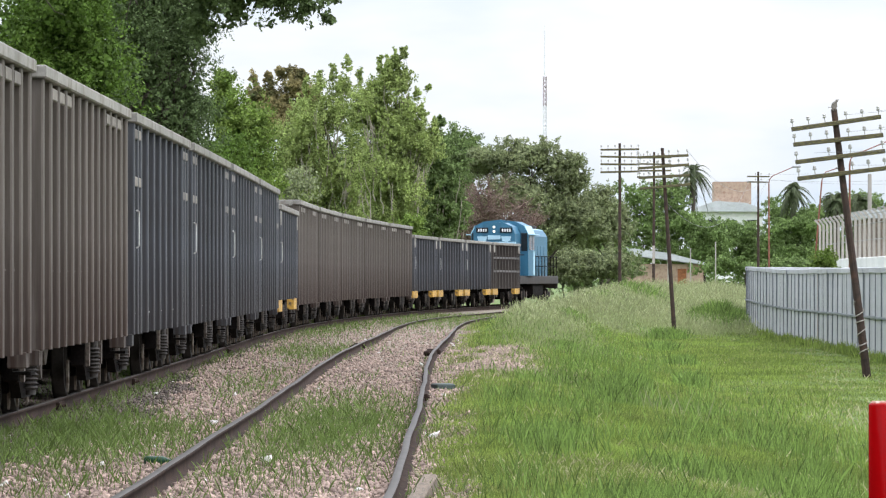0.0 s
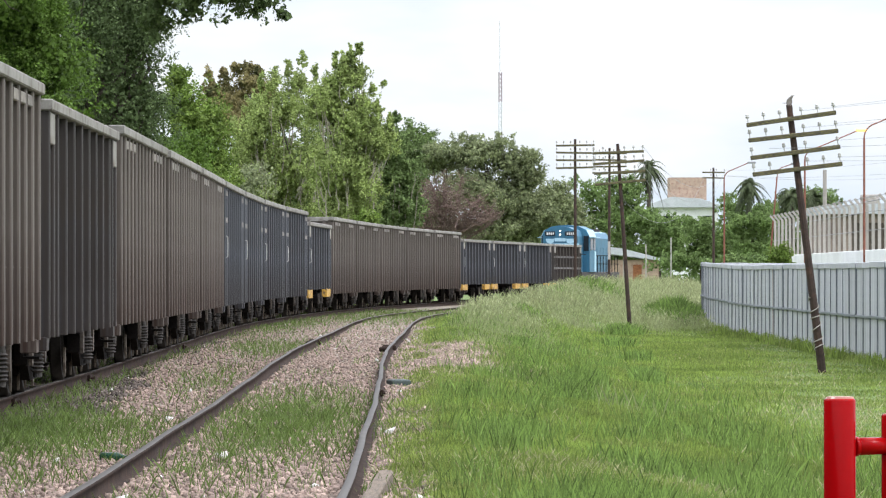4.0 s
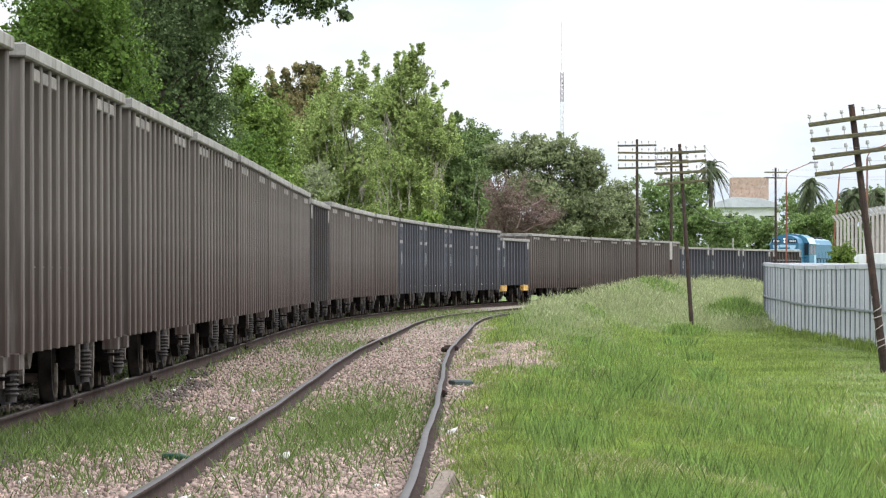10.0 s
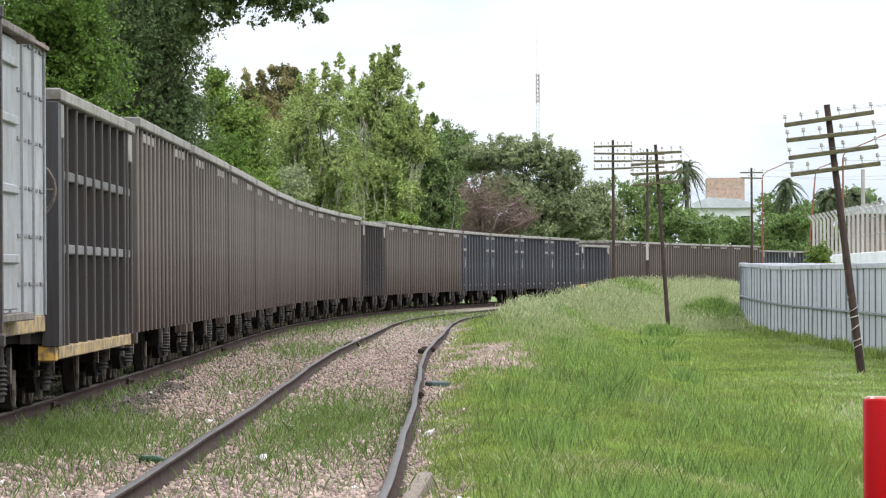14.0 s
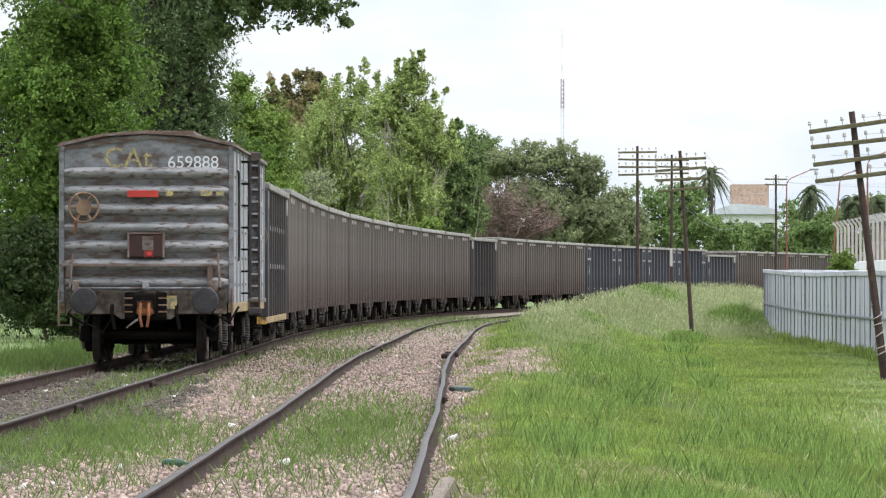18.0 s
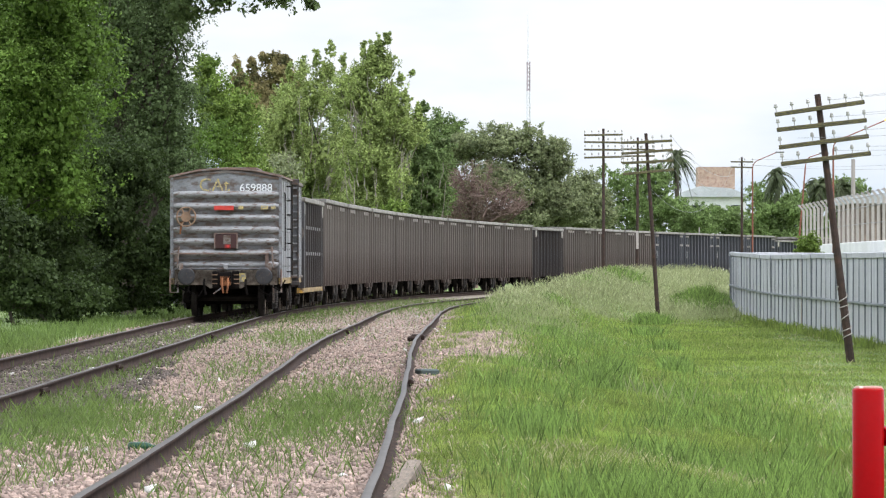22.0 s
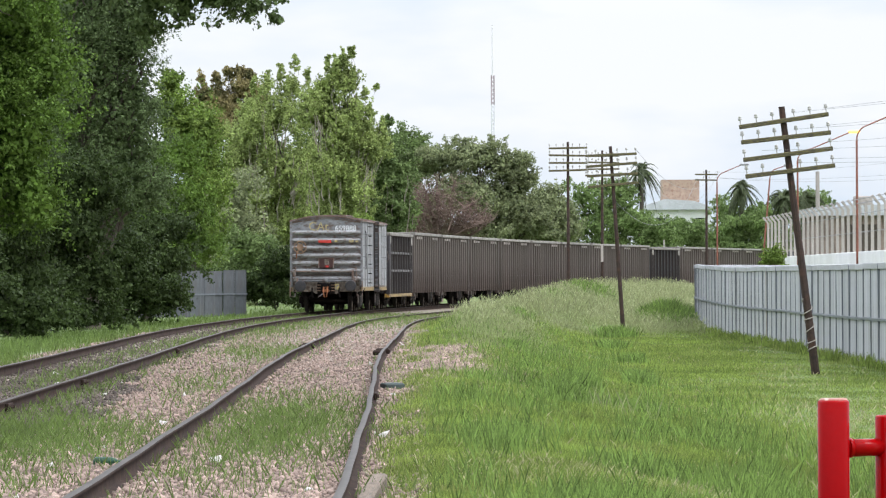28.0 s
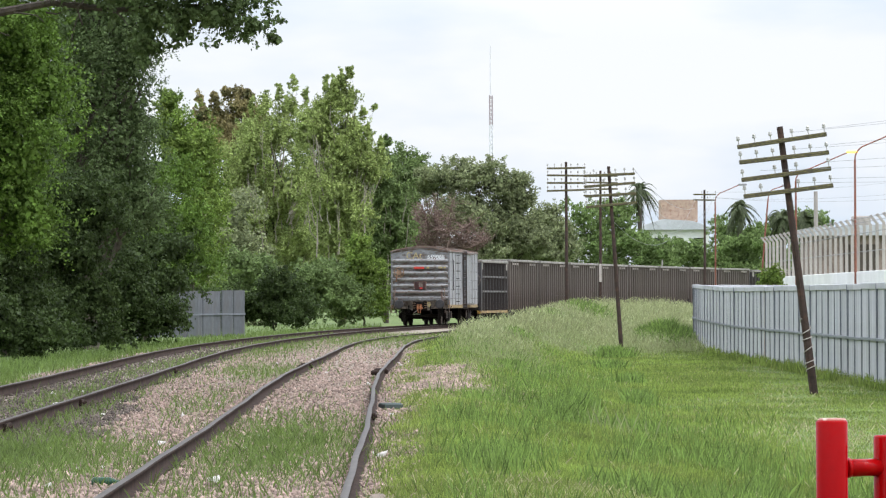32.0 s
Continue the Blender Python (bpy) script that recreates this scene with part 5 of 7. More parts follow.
def ends(car, half, buffers, beam):
    """Couplers and, where the car has them, round buffers."""
    for sgn in (-1, 1):
        m = pose(0, 0, 0) if sgn > 0 else MIRROR
        c = Build().box(-0.1, 0.1, half, half + 0.32, 0.9, 1.08, 0.02).box(-0.16, 0.16, half + 0.22, half + 0.4, 0.86, 1.14, 0.03)
        part("coupler", c, M_IRON, car, m=m)
        part("headstock", Build().box(-1.3, 1.3, half - 0.04, half + 0.1, 0.8, 1.16, 0.01), beam, car, m=m)
        if buffers:
            for x in (-0.98, 0.98):
                b = Build().tube((x, half + 0.1, 1.02), (x, half + 0.38, 1.02), 0.12, 0.1, 12)
                b.lathe([(0.05, 0), (0.2, 0.005), (0.222, 0.025), (0.2, 0.05), (0.12, 0.058)], Matrix.Translation((x, half + 0.38, 1.02)) @ pose(0, 0, 0, -90, 0, 0), 18)
                part("buffer", b, M_BUFFER, car, "dark round buffer", m=m)


def gondola(style):
    """A high-sided open wagon. style: grey, blue, dark, low_blue, barred, low_barred."""
    low = style.startswith("low")
    top = 2.98 if low else 3.17 if style in ("dark", "barred") else 3.29
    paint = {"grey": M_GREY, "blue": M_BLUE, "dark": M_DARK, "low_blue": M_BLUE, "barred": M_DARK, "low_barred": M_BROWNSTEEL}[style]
    labels = {"grey": "dusty grey high-sided steel wagon with close ribs", "blue": "faded slate-blue high-sided wagon with wide ribs",
              "dark": "dark slate high-sided wagon with pale corner plates", "low_blue": "slate-blue open wagon with yellow end sills",
              "barred": "dark slate wagon with two horizontal side bars", "low_barred": "dark brown-grey open wagon with side bars"}
    car = thing("freight_wagon", labels[style], "freight wagon", "wagons of the freight train")
    H, W, lo = (HALF_L if style != "barred" else 5.0), HALF_W, (0.86 if low else 0.68)
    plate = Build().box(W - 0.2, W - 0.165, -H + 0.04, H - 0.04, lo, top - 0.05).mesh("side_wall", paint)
    # rib places along the side: close ribs on grey cars, pairs and wide gaps on the others
    if style == "grey":
        ys = [(-H + 0.16) + (2 * H - 0.32) * i / 13 for i in range(14)]
        rw = 0.09
    else:
        ys = [(-H + 0.1) + (2 * H - 0.2) * i / 9 for i in range(10)] + [-H + 0.72, H - 0.72]
        rw = 0.05 if "barred" in style or style == "dark" else 0.075
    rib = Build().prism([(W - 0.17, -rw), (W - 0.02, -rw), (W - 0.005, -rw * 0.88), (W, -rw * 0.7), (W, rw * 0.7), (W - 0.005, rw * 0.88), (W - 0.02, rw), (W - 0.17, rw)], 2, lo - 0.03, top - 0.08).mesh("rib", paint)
    # gussets get the lightened paint to look lit
    gus = Build().box(W - 0.16, W - 0.004, -0.27, 0.27, -0.06, 0.06, 0.01).mesh("gusset", M_GUSSET)
    foot = Build().prism([(W - 0.165, 0.0), (W - 0.03, 0.0), (W - 0.165, 0.16)], 1, -0.1, 0.1).mesh("foot_gusset", M_PALE if style != "grey" else M_GREY)
    for m in (pose(0, 0, 0), MIRROR):
        part("side_wall", plate, None, car, m=m)
        for y in ys:
            part("rib", rib, None, car, m=m @ pose(0, y, 0))
        if style == "grey":
            for e in (-1, 1):
                for k in range(3):
                    part("gusset", gus, None, car, m=m @ pose(0, e * (ys[13] - 0.38 - 0.757 * (k + 1)), top - 0.18))
            for k in range(1, 12):
                part("foot_gusset", foot, None, car, m=m @ pose(0, 0.5 * (ys[k] + ys[k + 1]), lo + 0.72))
        elif style in ("blue",):
            for e in (-1, 1):
                for z in (top - 0.2, top - 0.78):
                    part("gusset", gus, None, car, m=m @ pose(0, e * (H - 0.42), z))
                    part("gusset", gus, None, car, m=m @ pose(0, e * (H - 1.0), z))
            for k in range(0, 9, 2):
                part("foot_gusset", foot, None, car, m=m @ pose(0, 0.5 * (ys[k] + ys[k + 1]), lo + 0.22))
        else:
            pl = Build().box(W - 0.1, W + 0.004, -0.3, 0.3, -0.17, 0.17, 0.01).mesh("corner_plate", M_RIM)
            for e in (-1, 1):
                part("corner_plate", pl, None, car, "pale corner plate", m=m @ pose(0, e * (H - 0.42), top - 0.26))
        if "barred" in style:
            for z in (lo + (top - lo) * 0.38, lo + (top - lo) * 0.68):
                part("side_bar", Build().box(W - 0.1, W - 0.025, -H + 0.06, H - 0.06, z - 0.05, z + 0.05, 0.01), M_BAR, car, m=m)
        if "blue" in style:
            hd = Build().path([(W + 0.0, -H + 0.3, 1.7), (W + 0.035, -H + 0.3, 1.72), (W + 0.035, -H + 0.3, 2.14), (W, -H + 0.3, 2.16)], 0.012, 6)
            part("handrail", hd, M_PALE, car, "white handrail", m=m)
        part("corner_sill", Build().box(W - 0.2, W - 0.03, -H, -H + (1.9 if low else 0.3), lo - (0.3 if low else 0.17), lo - 0.02, 0.01), M_YELLOW if low or style == "barred" else paint, car, m=m)
        part("corner_sill", Build().box(W - 0.2, W - 0.03, H - (1.9 if low else 0.3), H, lo - (0.3 if low else 0.17), lo - 0.02, 0.01), M_YELLOW if low or style == "barred" else paint, car, m=m)
        part("top_rail", Build().box(W - 0.18, W + 0.035, -H, H, top - 0.075, top + 0.05, 0.015), M_RIM, car, m=m)
        e = Build().box(-W + 0.17, W - 0.17, H - 0.06, H - 0.02, lo, top - 0.05)
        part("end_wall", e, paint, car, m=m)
        er = Build()
        for x in (-1.1, -0.55, 0, 0.55, 1.1):
            er.box(x - 0.05, x + 0.05, H - 0.03, H + 0.07, lo, top - 0.06)
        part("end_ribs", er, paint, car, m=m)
        part("end_rail", Build().box(-W + 0.185, W - 0.185, H - 0.1, H + 0.05, top - 0.108, top + 0.048, 0.015), M_RIM, car, m=m)
    if style == "barred":
        hw = Build().tube((1.12, -H - 0.02, 2.2), (1.12, -H - 0.26, 2.2), 0.04, None, 8)
        for i in range(18):
            a, b = 2 * math.pi * i / 18, 2 * math.pi * (i + 1) / 18
            hw.tube((1.12 + 0.3 * math.cos(a), -H - 0.24, 2.2 + 0.3 * math.sin(a)), (1.12 + 0.3 * math.cos(b), -H - 0.24, 2.2 + 0.3 * math.sin(b)), 0.02, None, 6)
            if i % 4 == 0:
                hw.tube((1.12, -H - 0.24, 2.2), (1.12 + 0.3 * math.cos(a), -H - 0.24, 2.2 + 0.3 * math.sin(a)), 0.018, None, 6)
        part("hand_brake_wheel", hw, M_PAD, car, "dusty hand brake wheel on the end")
        part("end_post", Build().box(W - 0.16, W + 0.01, -H - 0.02, -H + 0.34, lo - 0.03, top - 0.08, 0.01), paint, car, "broad end post")
        part("yellow_sill", Build().box(W - 0.16, W - 0.02, -H + 0.3, H - 0.3, lo - 0.16, lo - 0.035, 0.01), M_SILLYEL, car, "dirty yellow side sill")
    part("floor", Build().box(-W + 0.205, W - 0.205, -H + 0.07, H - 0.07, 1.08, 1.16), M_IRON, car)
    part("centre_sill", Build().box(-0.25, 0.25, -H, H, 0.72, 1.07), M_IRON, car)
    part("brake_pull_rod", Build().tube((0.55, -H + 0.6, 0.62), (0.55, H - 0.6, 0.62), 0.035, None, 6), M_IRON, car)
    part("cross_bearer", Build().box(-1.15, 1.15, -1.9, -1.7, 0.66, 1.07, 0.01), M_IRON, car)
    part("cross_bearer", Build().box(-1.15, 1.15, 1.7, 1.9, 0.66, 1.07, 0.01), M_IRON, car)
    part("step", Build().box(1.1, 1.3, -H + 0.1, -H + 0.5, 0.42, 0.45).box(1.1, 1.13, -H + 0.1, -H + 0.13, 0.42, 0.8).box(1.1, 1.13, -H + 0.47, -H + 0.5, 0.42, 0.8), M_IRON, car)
    part("brake_cylinder", Build().tube((0.75, -1.2, 0.72), (0.75, -0.55, 0.72), 0.19, None, 14).box(0.7, 0.95, -1.3, -1.2, 0.5, 0.9).lathe([(0.2, 0), (0.23, 0.01), (0.23, 0.05), (0.1, 0.07)], Matrix.Translation((0.98, -0.9, 0.66)) @ pose(0, 0, 0, 0, 90, 0), 16), M_PAD, car, "dusty tan brake cylinder")
    ends(car, H, False, M_IRON)
    for y in (-3.6, 3.6):
        add_bogie(car, y)
    return car


def lettering(text, size, material, parent, m, label=""):
    cu = bpy.data.curves.new("lettering", "FONT")
    cu.body, cu.size, cu.extrude, cu.align_x, cu.align_y = text, size, 0.002, "CENTER", "CENTER"
    ob = new("lettering", cu)
    dg = bpy.context.evaluated_depsgraph_get()
    me = bpy.data.meshes.new_from_object(ob.evaluated_get(dg))
    bpy.data.objects.remove(ob)
    me.materials.clear()
    me.materials.append(material)
    return part("lettering", me, None, parent, label, m=m)


def boxcar():
    car = thing("boxcar", "weathered silver-grey boxcar with a corrugated end wall", "boxcar", "wagons of the freight train")
    H, W, lo, eave = 5.4, 1.43, 0.98, 3.53
    for m in (pose(0, 0, 0), MIRROR):
        # side wall of pressed panels
        part("side_wall", Build().box(W - 0.08, W - 0.03, -H, H, lo, eave), M_BOXSIDE, car, m=m)
        nub = Build().box(W - 0.035, W - 0.012, -0.13, 0.13, -0.018, 0.018, 0.006).mesh("pressing", M_BOX)
        seam = Build().box(W - 0.035, W - 0.005, -0.03, 0.03, lo, eave, 0.004).mesh("seam", M_BOXSIDE)
        for i in range(11):
            y = -H + 0.03 + i * (2 * H - 0.06) / 10
            if abs(y) > 1.1:
                part("seam", seam, None, car, m=m @ pose(0, y, 0))
        for i in range(20):
            y = -H + 0.32 + i * (2 * H - 0.64) / 19
            if abs(y) < 1.3:
                continue
            for k in range(6):
                part("pressing", nub, None, car, m=m @ pose(0, y, lo + 0.3 + 0.44 * k))
        # sliding door standing proud of the wall, with its track and bars
        dr = Build().box(W - 0.03, W + 0.1, -0.36, 1.6, lo + 0.08, eave - 0.12, 0.01)
        dob = part("door", dr, M_BOXSIDE, car, "grey sliding door", m=m)
        for z in (1.5, 2.1, 2.7, 3.2):
            part("door_rib", Build().box(W + 0.098, W + 0.13, -0.3, 1.5, z - 0.04, z + 0.04, 0.01), M_BOXSIDE, dob)
        part("door_track", Build().box(W - 0.03, W + 0.17, -0.5, 2.6, eave - 0.1, eave - 0.03, 0.01), M_BOX_DK, car, m=m)
        part("door_rail", Build().box(W - 0.03, W + 0.15, -0.5, 2.6, lo - 0.02, lo + 0.05, 0.01), M_BOX_DK, car, m=m)
        # ladder-like stiffened edge of the door
        lad = Build().box(W + 0.0, W + 0.035, -0.48, -0.37, lo - 0.12, eave - 0.02, 0.008).box(W + 0.15, W + 0.185, -0.48, -0.37, lo - 0.12, eave - 0.02, 0.008)
        lad.box(W - 0.01, W + 0.2, -0.5, -0.36, lo - 0.22, lo - 0.1, 0.02).box(W - 0.01, W + 0.2, -0.5, -0.36, eave - 0.06, eave + 0.06, 0.02)
        lob = part("ladder", lad, M_LADDER, car, "dark iron side ladder", m=m)
        part("backing", Build().box(W + 0.034, W + 0.151, -0.39, -0.37, lo - 0.1, eave - 0.04), M_BOX, lob)
        tread = Build().box(W + 0.03, W + 0.155, -0.475, -0.385, -0.016, 0.016).mesh("tread", M_BOXSIDE)
        for k in range(12):
            part("tread", tread, None, lob, m=pose(0, 0, lo + 0.06 + 0.21 * k))
        rung = Build().path([(W - 0.03, -H + 2.5, 0), (W + 0.08, -H + 2.5, 0), (W + 0.08, -H + 2.95, 0), (W - 0.03, -H + 2.95, 0)], 0.016, 6).mesh("rung", M_IRON)
        for k in range(7):
            part("rung", rung, None, car, "iron grab rung", m=m @ pose(0, 0, lo + 0.15 + 0.37 * k))
        part("pipe", Build().path([(W + 0.01, -H + 0.9, 3.15), (W + 0.01, -H + 1.2, 3.12), (W + 0.01, -H + 1.22, 1.75), (W + 0.01, -H + 1.1, 1.68)], 0.018, 6), M_IRON, car, m=m)
        part("side_sill", Build().box(W - 0.1, W - 0.02, -H, H, lo - 0.16, lo - 0.002, 0.01), M_SILLYEL, car, "dirty yellow side sill", m=m)
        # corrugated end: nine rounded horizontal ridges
        # wall painted darker than its ridges to deepen the recess shade
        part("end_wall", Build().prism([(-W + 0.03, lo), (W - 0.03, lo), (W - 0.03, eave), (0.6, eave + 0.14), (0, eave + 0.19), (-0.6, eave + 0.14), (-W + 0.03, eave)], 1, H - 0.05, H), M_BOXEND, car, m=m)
        part("gable_sheet", Build().prism([(-W + 0.1, eave - 0.42), (W - 0.1, eave - 0.42), (W - 0.1, eave - 0.03), (0.6, eave + 0.08), (0, eave + 0.12), (-0.6, eave + 0.08), (-W + 0.1, eave - 0.03)], 1, H - 0.002, H + 0.008), M_BOX, car, m=m)
        for k in range(7):
            z = 1.325 + 0.298 * k
            prof = [(H - 0.01, z - 0.12), (H + 0.08, z - 0.075), (H + 0.125, z - 0.03), (H + 0.12, z + 0.02), (H + 0.075, z + 0.055), (H - 0.01, z + 0.085)]
            n = len(prof)
            v, f = [], []
            xs = [(-W + 0.06, 0.1), (-W + 0.22, 0.75), (-W + 0.4, 1), (W - 0.4, 1), (W - 0.22, 0.75), (W - 0.06, 0.1)]
            for x, g in xs:
                v += [(x, H - 0.01 + (y - H + 0.01) * g, z + (q - z) * (0.5 + 0.5 * g)) for y, q in prof]
            for i in range(len(xs) - 1):
                f += [(i * n + j, i * n + j + 1, (i + 1) * n + j + 1, (i + 1) * n + j) for j in range(n - 1)]
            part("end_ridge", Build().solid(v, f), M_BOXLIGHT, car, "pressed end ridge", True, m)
        for x in (-1, 1):
            part("corner_post", Build().box(x * W - (0.09 if x > 0 else -0.02), x * W + (-0.02 if x > 0 else 0.09), H - 0.06, H + 0.03, lo, eave + 0.01, 0.012), M_BOX, car, m=m)
        part("eave_strip", Build().prism([(-W, eave - 0.07), (0, eave + 0.12), (W, eave - 0.07), (W, eave - 0.02), (0, eave + 0.19), (-W, eave - 0.02)], 1, H - 0.02, H + 0.025), M_BOX_DK, car, m=m)
    roof = Build().prism([(-W - 0.03, eave - 0.01), (-0.7, eave + 0.165), (0, eave + 0.205), (0.7, eave + 0.165), (W + 0.03, eave - 0.01), (W + 0.03, eave + 0.025), (0.7, eave + 0.195), (0, eave + 0.235), (-0.7, eave + 0.195), (-W - 0.03, eave + 0.025)], 1, -H - 0.04, H + 0.04)
    rob = part("roof", roof, M_ROOF, car, "rust-brown sheet roof")
    for i in range(12):
        y = -H + 0.1 + i * (2 * H - 0.2) / 11
        part("roof_seam", Build().prism([(-W, eave + 0.02), (W, eave + 0.02), (W, eave + 0.06), (0.7, eave + 0.215), (0, eave + 0.265), (-0.7, eave + 0.215), (-W, eave + 0.06)], 1, y - 0.03, y + 0.03), M_ROOF, rob)
    part("roof_walk", Build().box(-0.1, 0.75, -H + 0.3, -H + 3.2, eave + 0.225, eave + 0.265), M_ROOF, rob, "warped rusty roof plank")
    # fittings of the rear end, which faces the camera

    def on_end(x, z, out=0.08):
        return pose(x, -H - out, z, 90, 0, 0)
    lettering("659888", 0.28, M_WHITE_MARK, car, on_end(0.76, 3.26, 0.02), "white stencilled car number")
    lettering("CAt", 0.46, M_YEL_MARK, car, on_end(-0.3, 3.33, 0.02), "faded yellow class letters")
    for x, w, mt in ((0.38, 0.12, M_YEL_MARK), (0.98, 0.18, M_YEL_MARK), (1.2, 0.12, M_YEL_MARK)):
        part("faded_marking", Build().box(x - w / 2, x + w / 2, -H - 0.132, -H - 0.11, 2.72, 2.81), mt, car, "faded yellow lettering bar")
    part("red_plate", Build().box(-0.3, 0.2, -H - 0.132, -H - 0.11, 2.7, 2.81, 0.004), M_REDPLATE, car, "red reflector strip")
    part("lamp_box", Build().box(-0.27, 0.27, -H - 0.14, -H, 1.72, 2.1, 0.02), M_DARKRED, car, "dark red square end lamp recess")
    part("lamp_frame", Build().box(-0.3, 0.3, -H - 0.146, -H, 2.1, 2.125, 0.004).box(-0.3, -0.27, -H - 0.146, -H, 1.72, 2.1, 0.004).box(0.27, 0.3, -H - 0.146, -H, 1.72, 2.1, 0.004), M_ROOF, car, "rusty lamp recess frame")
    part("lamp_mount", Build().box(-0.06, 0.12, -H - 0.15, -H - 0.139, 1.84, 2.06, 0.004), M_BOX_DK, car, "dull grey mounting strip")
    part("lamp_lens", Build().box(-0.03, 0.12, -H - 0.16, -H - 0.139, 1.725, 1.835, 0.006), M_LENS, car, "dark red plastic lens")
    part("tail_lamp", Build().box(0.02, 0.09, -H - 0.172, -H - 0.158, 1.75, 1.81, 0.006), M_TAIL, car, "red tail lamp")
    hw = Build()
    for i in range(20):
        a, b = 2 * math.pi * i / 20, 2 * math.pi * (i + 1) / 20
        hw.tube((-1.0 + 0.24 * math.cos(a), -H - 0.26, 2.53 + 0.24 * math.sin(a)), (-1.0 + 0.24 * math.cos(b), -H - 0.26, 2.53 + 0.24 * math.sin(b)), 0.02, None, 6)
    for i in range(6):
        a = 2 * math.pi * i / 6
        hw.tube((-1.0, -H - 0.22, 2.53), (-1.0 + 0.24 * math.cos(a), -H - 0.26, 2.53 + 0.24 * math.sin(a)), 0.022, None, 6)
    hw.tube((-1.0, -H, 2.53), (-1.0, -H - 0.28, 2.53), 0.1, 0.13, 14)
    hob = part("hand_brake_wheel", hw, M_TAN, car, "tan-rusted hand brake wheel")
    part("brake_chain_rod", Build().tube((-1.12, -H - 0.2, 2.4), (-1.16, -H - 0.14, 2.1), 0.03, 0.02, 6), M_RUST, hob)
    part("brake_step", Build().box(-1.4, 1.1, -H - 0.2, -H - 0.02, 1.58, 1.62).box(-1.3, -1.22, -H - 0.18, -H, 1.4, 1.58).box(1.0, 1.08, -H - 0.18, -H, 1.1, 1.58), M_ROOF, car, "warped brake platform plank")
    part("uncoupling_rod", Build().tube((-1.3, -H - 0.18, 1.22), (1.15, -H - 0.18, 1.22), 0.022, None, 6).box(-0.06, 0.06, -H - 0.2, -H - 0.1, 1.18, 1.32), M_BOX, car, "uncoupling rod")
    part("end_sill_plate", Build().prism([(-1.3, 1.18), (1.3, 1.18), (1.3, 0.9), (1.1, 0.87), (0.62, 0.86), (0.4, 0.72), (-0.4, 0.72), (-0.62, 0.86), (-1.1, 0.87), (-1.3, 0.9)], 1, -H - 0.12, -H), M_SILL, car, "rust-streaked end sill")
    dg = Build().box(-0.34, -0.16, -H - 0.24, -H - 0.11, 0.74, 1.16, 0.02).box(0.16, 0.34, -H - 0.24, -H - 0.11, 0.74, 1.16, 0.02).box(-0.34, 0.34, -H - 0.2, -H - 0.11, 0.7, 0.8, 0.02)
    part("draft_gear", dg, M_IRON, car, "black draft gear round the coupler")
    for x in (-0.28, 0.28):
        for z in (0.84, 0.95, 1.06):
            part("draft_plate", Build().box(x - 0.07, x + 0.07, -H - 0.255, -H - 0.238, z - 0.012, z + 0.012), M_TAN, car)
    for z in (1.16, 1.44):
        part("rivet_strip", Build().box(-1.28, 1.28, -H - 0.012, -H - 0.002, z - 0.02, z + 0.02), M_BOX_DK, car)
    cp = Build().box(-0.13, 0.13, -H - 0.42, -H - 0.05, 0.78, 1.05, 0.03)
    part("drawhook", cp, M_RUST, car, "orange rusty coupler")
    for x in (-0.07, 0.07):
        part("coupling_link", Build().path([(x, -H - 0.42, 0.98), (x, -H - 0.5, 0.75), (x * 0.6, -H - 0.47, 0.6)], 0.025, 6), M_RUST, car, "orange rusty coupling link")
    for x in (-0.55, 0.5):
        part("brake_hose", Build().path([(x, -H - 0.1, 0.95), (x, -H - 0.22, 0.8), (x + 0.05, -H - 0.2, 0.55)], 0.03, 6), M_IRON, car)
    # rusty steps, hoses and levers hanging round the end sill
    for x in (-1.32, 1.3):
        st = Build().path([(x - 0.1, -H - 0.05, 1.2), (x - 0.1, -H - 0.08, 0.62), (x + 0.1, -H - 0.08, 0.62), (x + 0.1, -H - 0.05, 1.2)], 0.022, 6)
        part("corner_step", st, M_ROOF, car, "rusty corner step")
        part("grab_iron", Build().path([(x * 0.93, -H - 0.08, 1.2), (x * 0.93, -H - 0.22, 1.24), (x * 0.9, -H - 0.22, 1.72), (x * 0.9, -H - 0.1, 1.76)], 0.02, 6), M_ROOF, car, "rust-stained grab iron")
        part("pull_bracket", Build().box(x * 0.86 - 0.05, x * 0.86 + 0.05, -H - 0.24, -H - 0.1, 1.16, 1.36, 0.02), M_ROOF, car)
    for k, (x, z) in enumerate(((-1.15, 0.8), (-0.85, 0.66), (0.95, 0.7), (1.2, 0.82))):
        part("hanging_hose", Build().path([(x, -H - 0.06, 1.0), (x - 0.12, -H - 0.14, z), (x + 0.15, -H - 0.12, z - 0.16), (x + 0.3, -H - 0.02, z + 0.1)], 0.022, 6), M_IRON, car, "hanging brake hose")
    part("yellow_stain_plate", Build().box(0.32, 0.5, -H - 0.135, -H - 0.118, 0.88, 1.1, 0.004), M_YEL_MARK, car, "faded yellow marking plate")
    part("lever", Build().tube((-0.12, -H - 0.3, 0.72), (-0.3, -H - 0.34, 0.58), 0.02, 0.014, 6), M_BOXLIGHT, car)
    part("pin_block", Build().box(-0.05, 0.05, -H - 0.26, -H - 0.1, 1.2, 1.34, 0.02), M_BOXLIGHT, car)
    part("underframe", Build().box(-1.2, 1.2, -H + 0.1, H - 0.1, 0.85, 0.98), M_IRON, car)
    ends(car, H + 0.02, True, M_SILL)
    for y in (-3.7, 3.7):
        add_bogie(car, y)
    return car


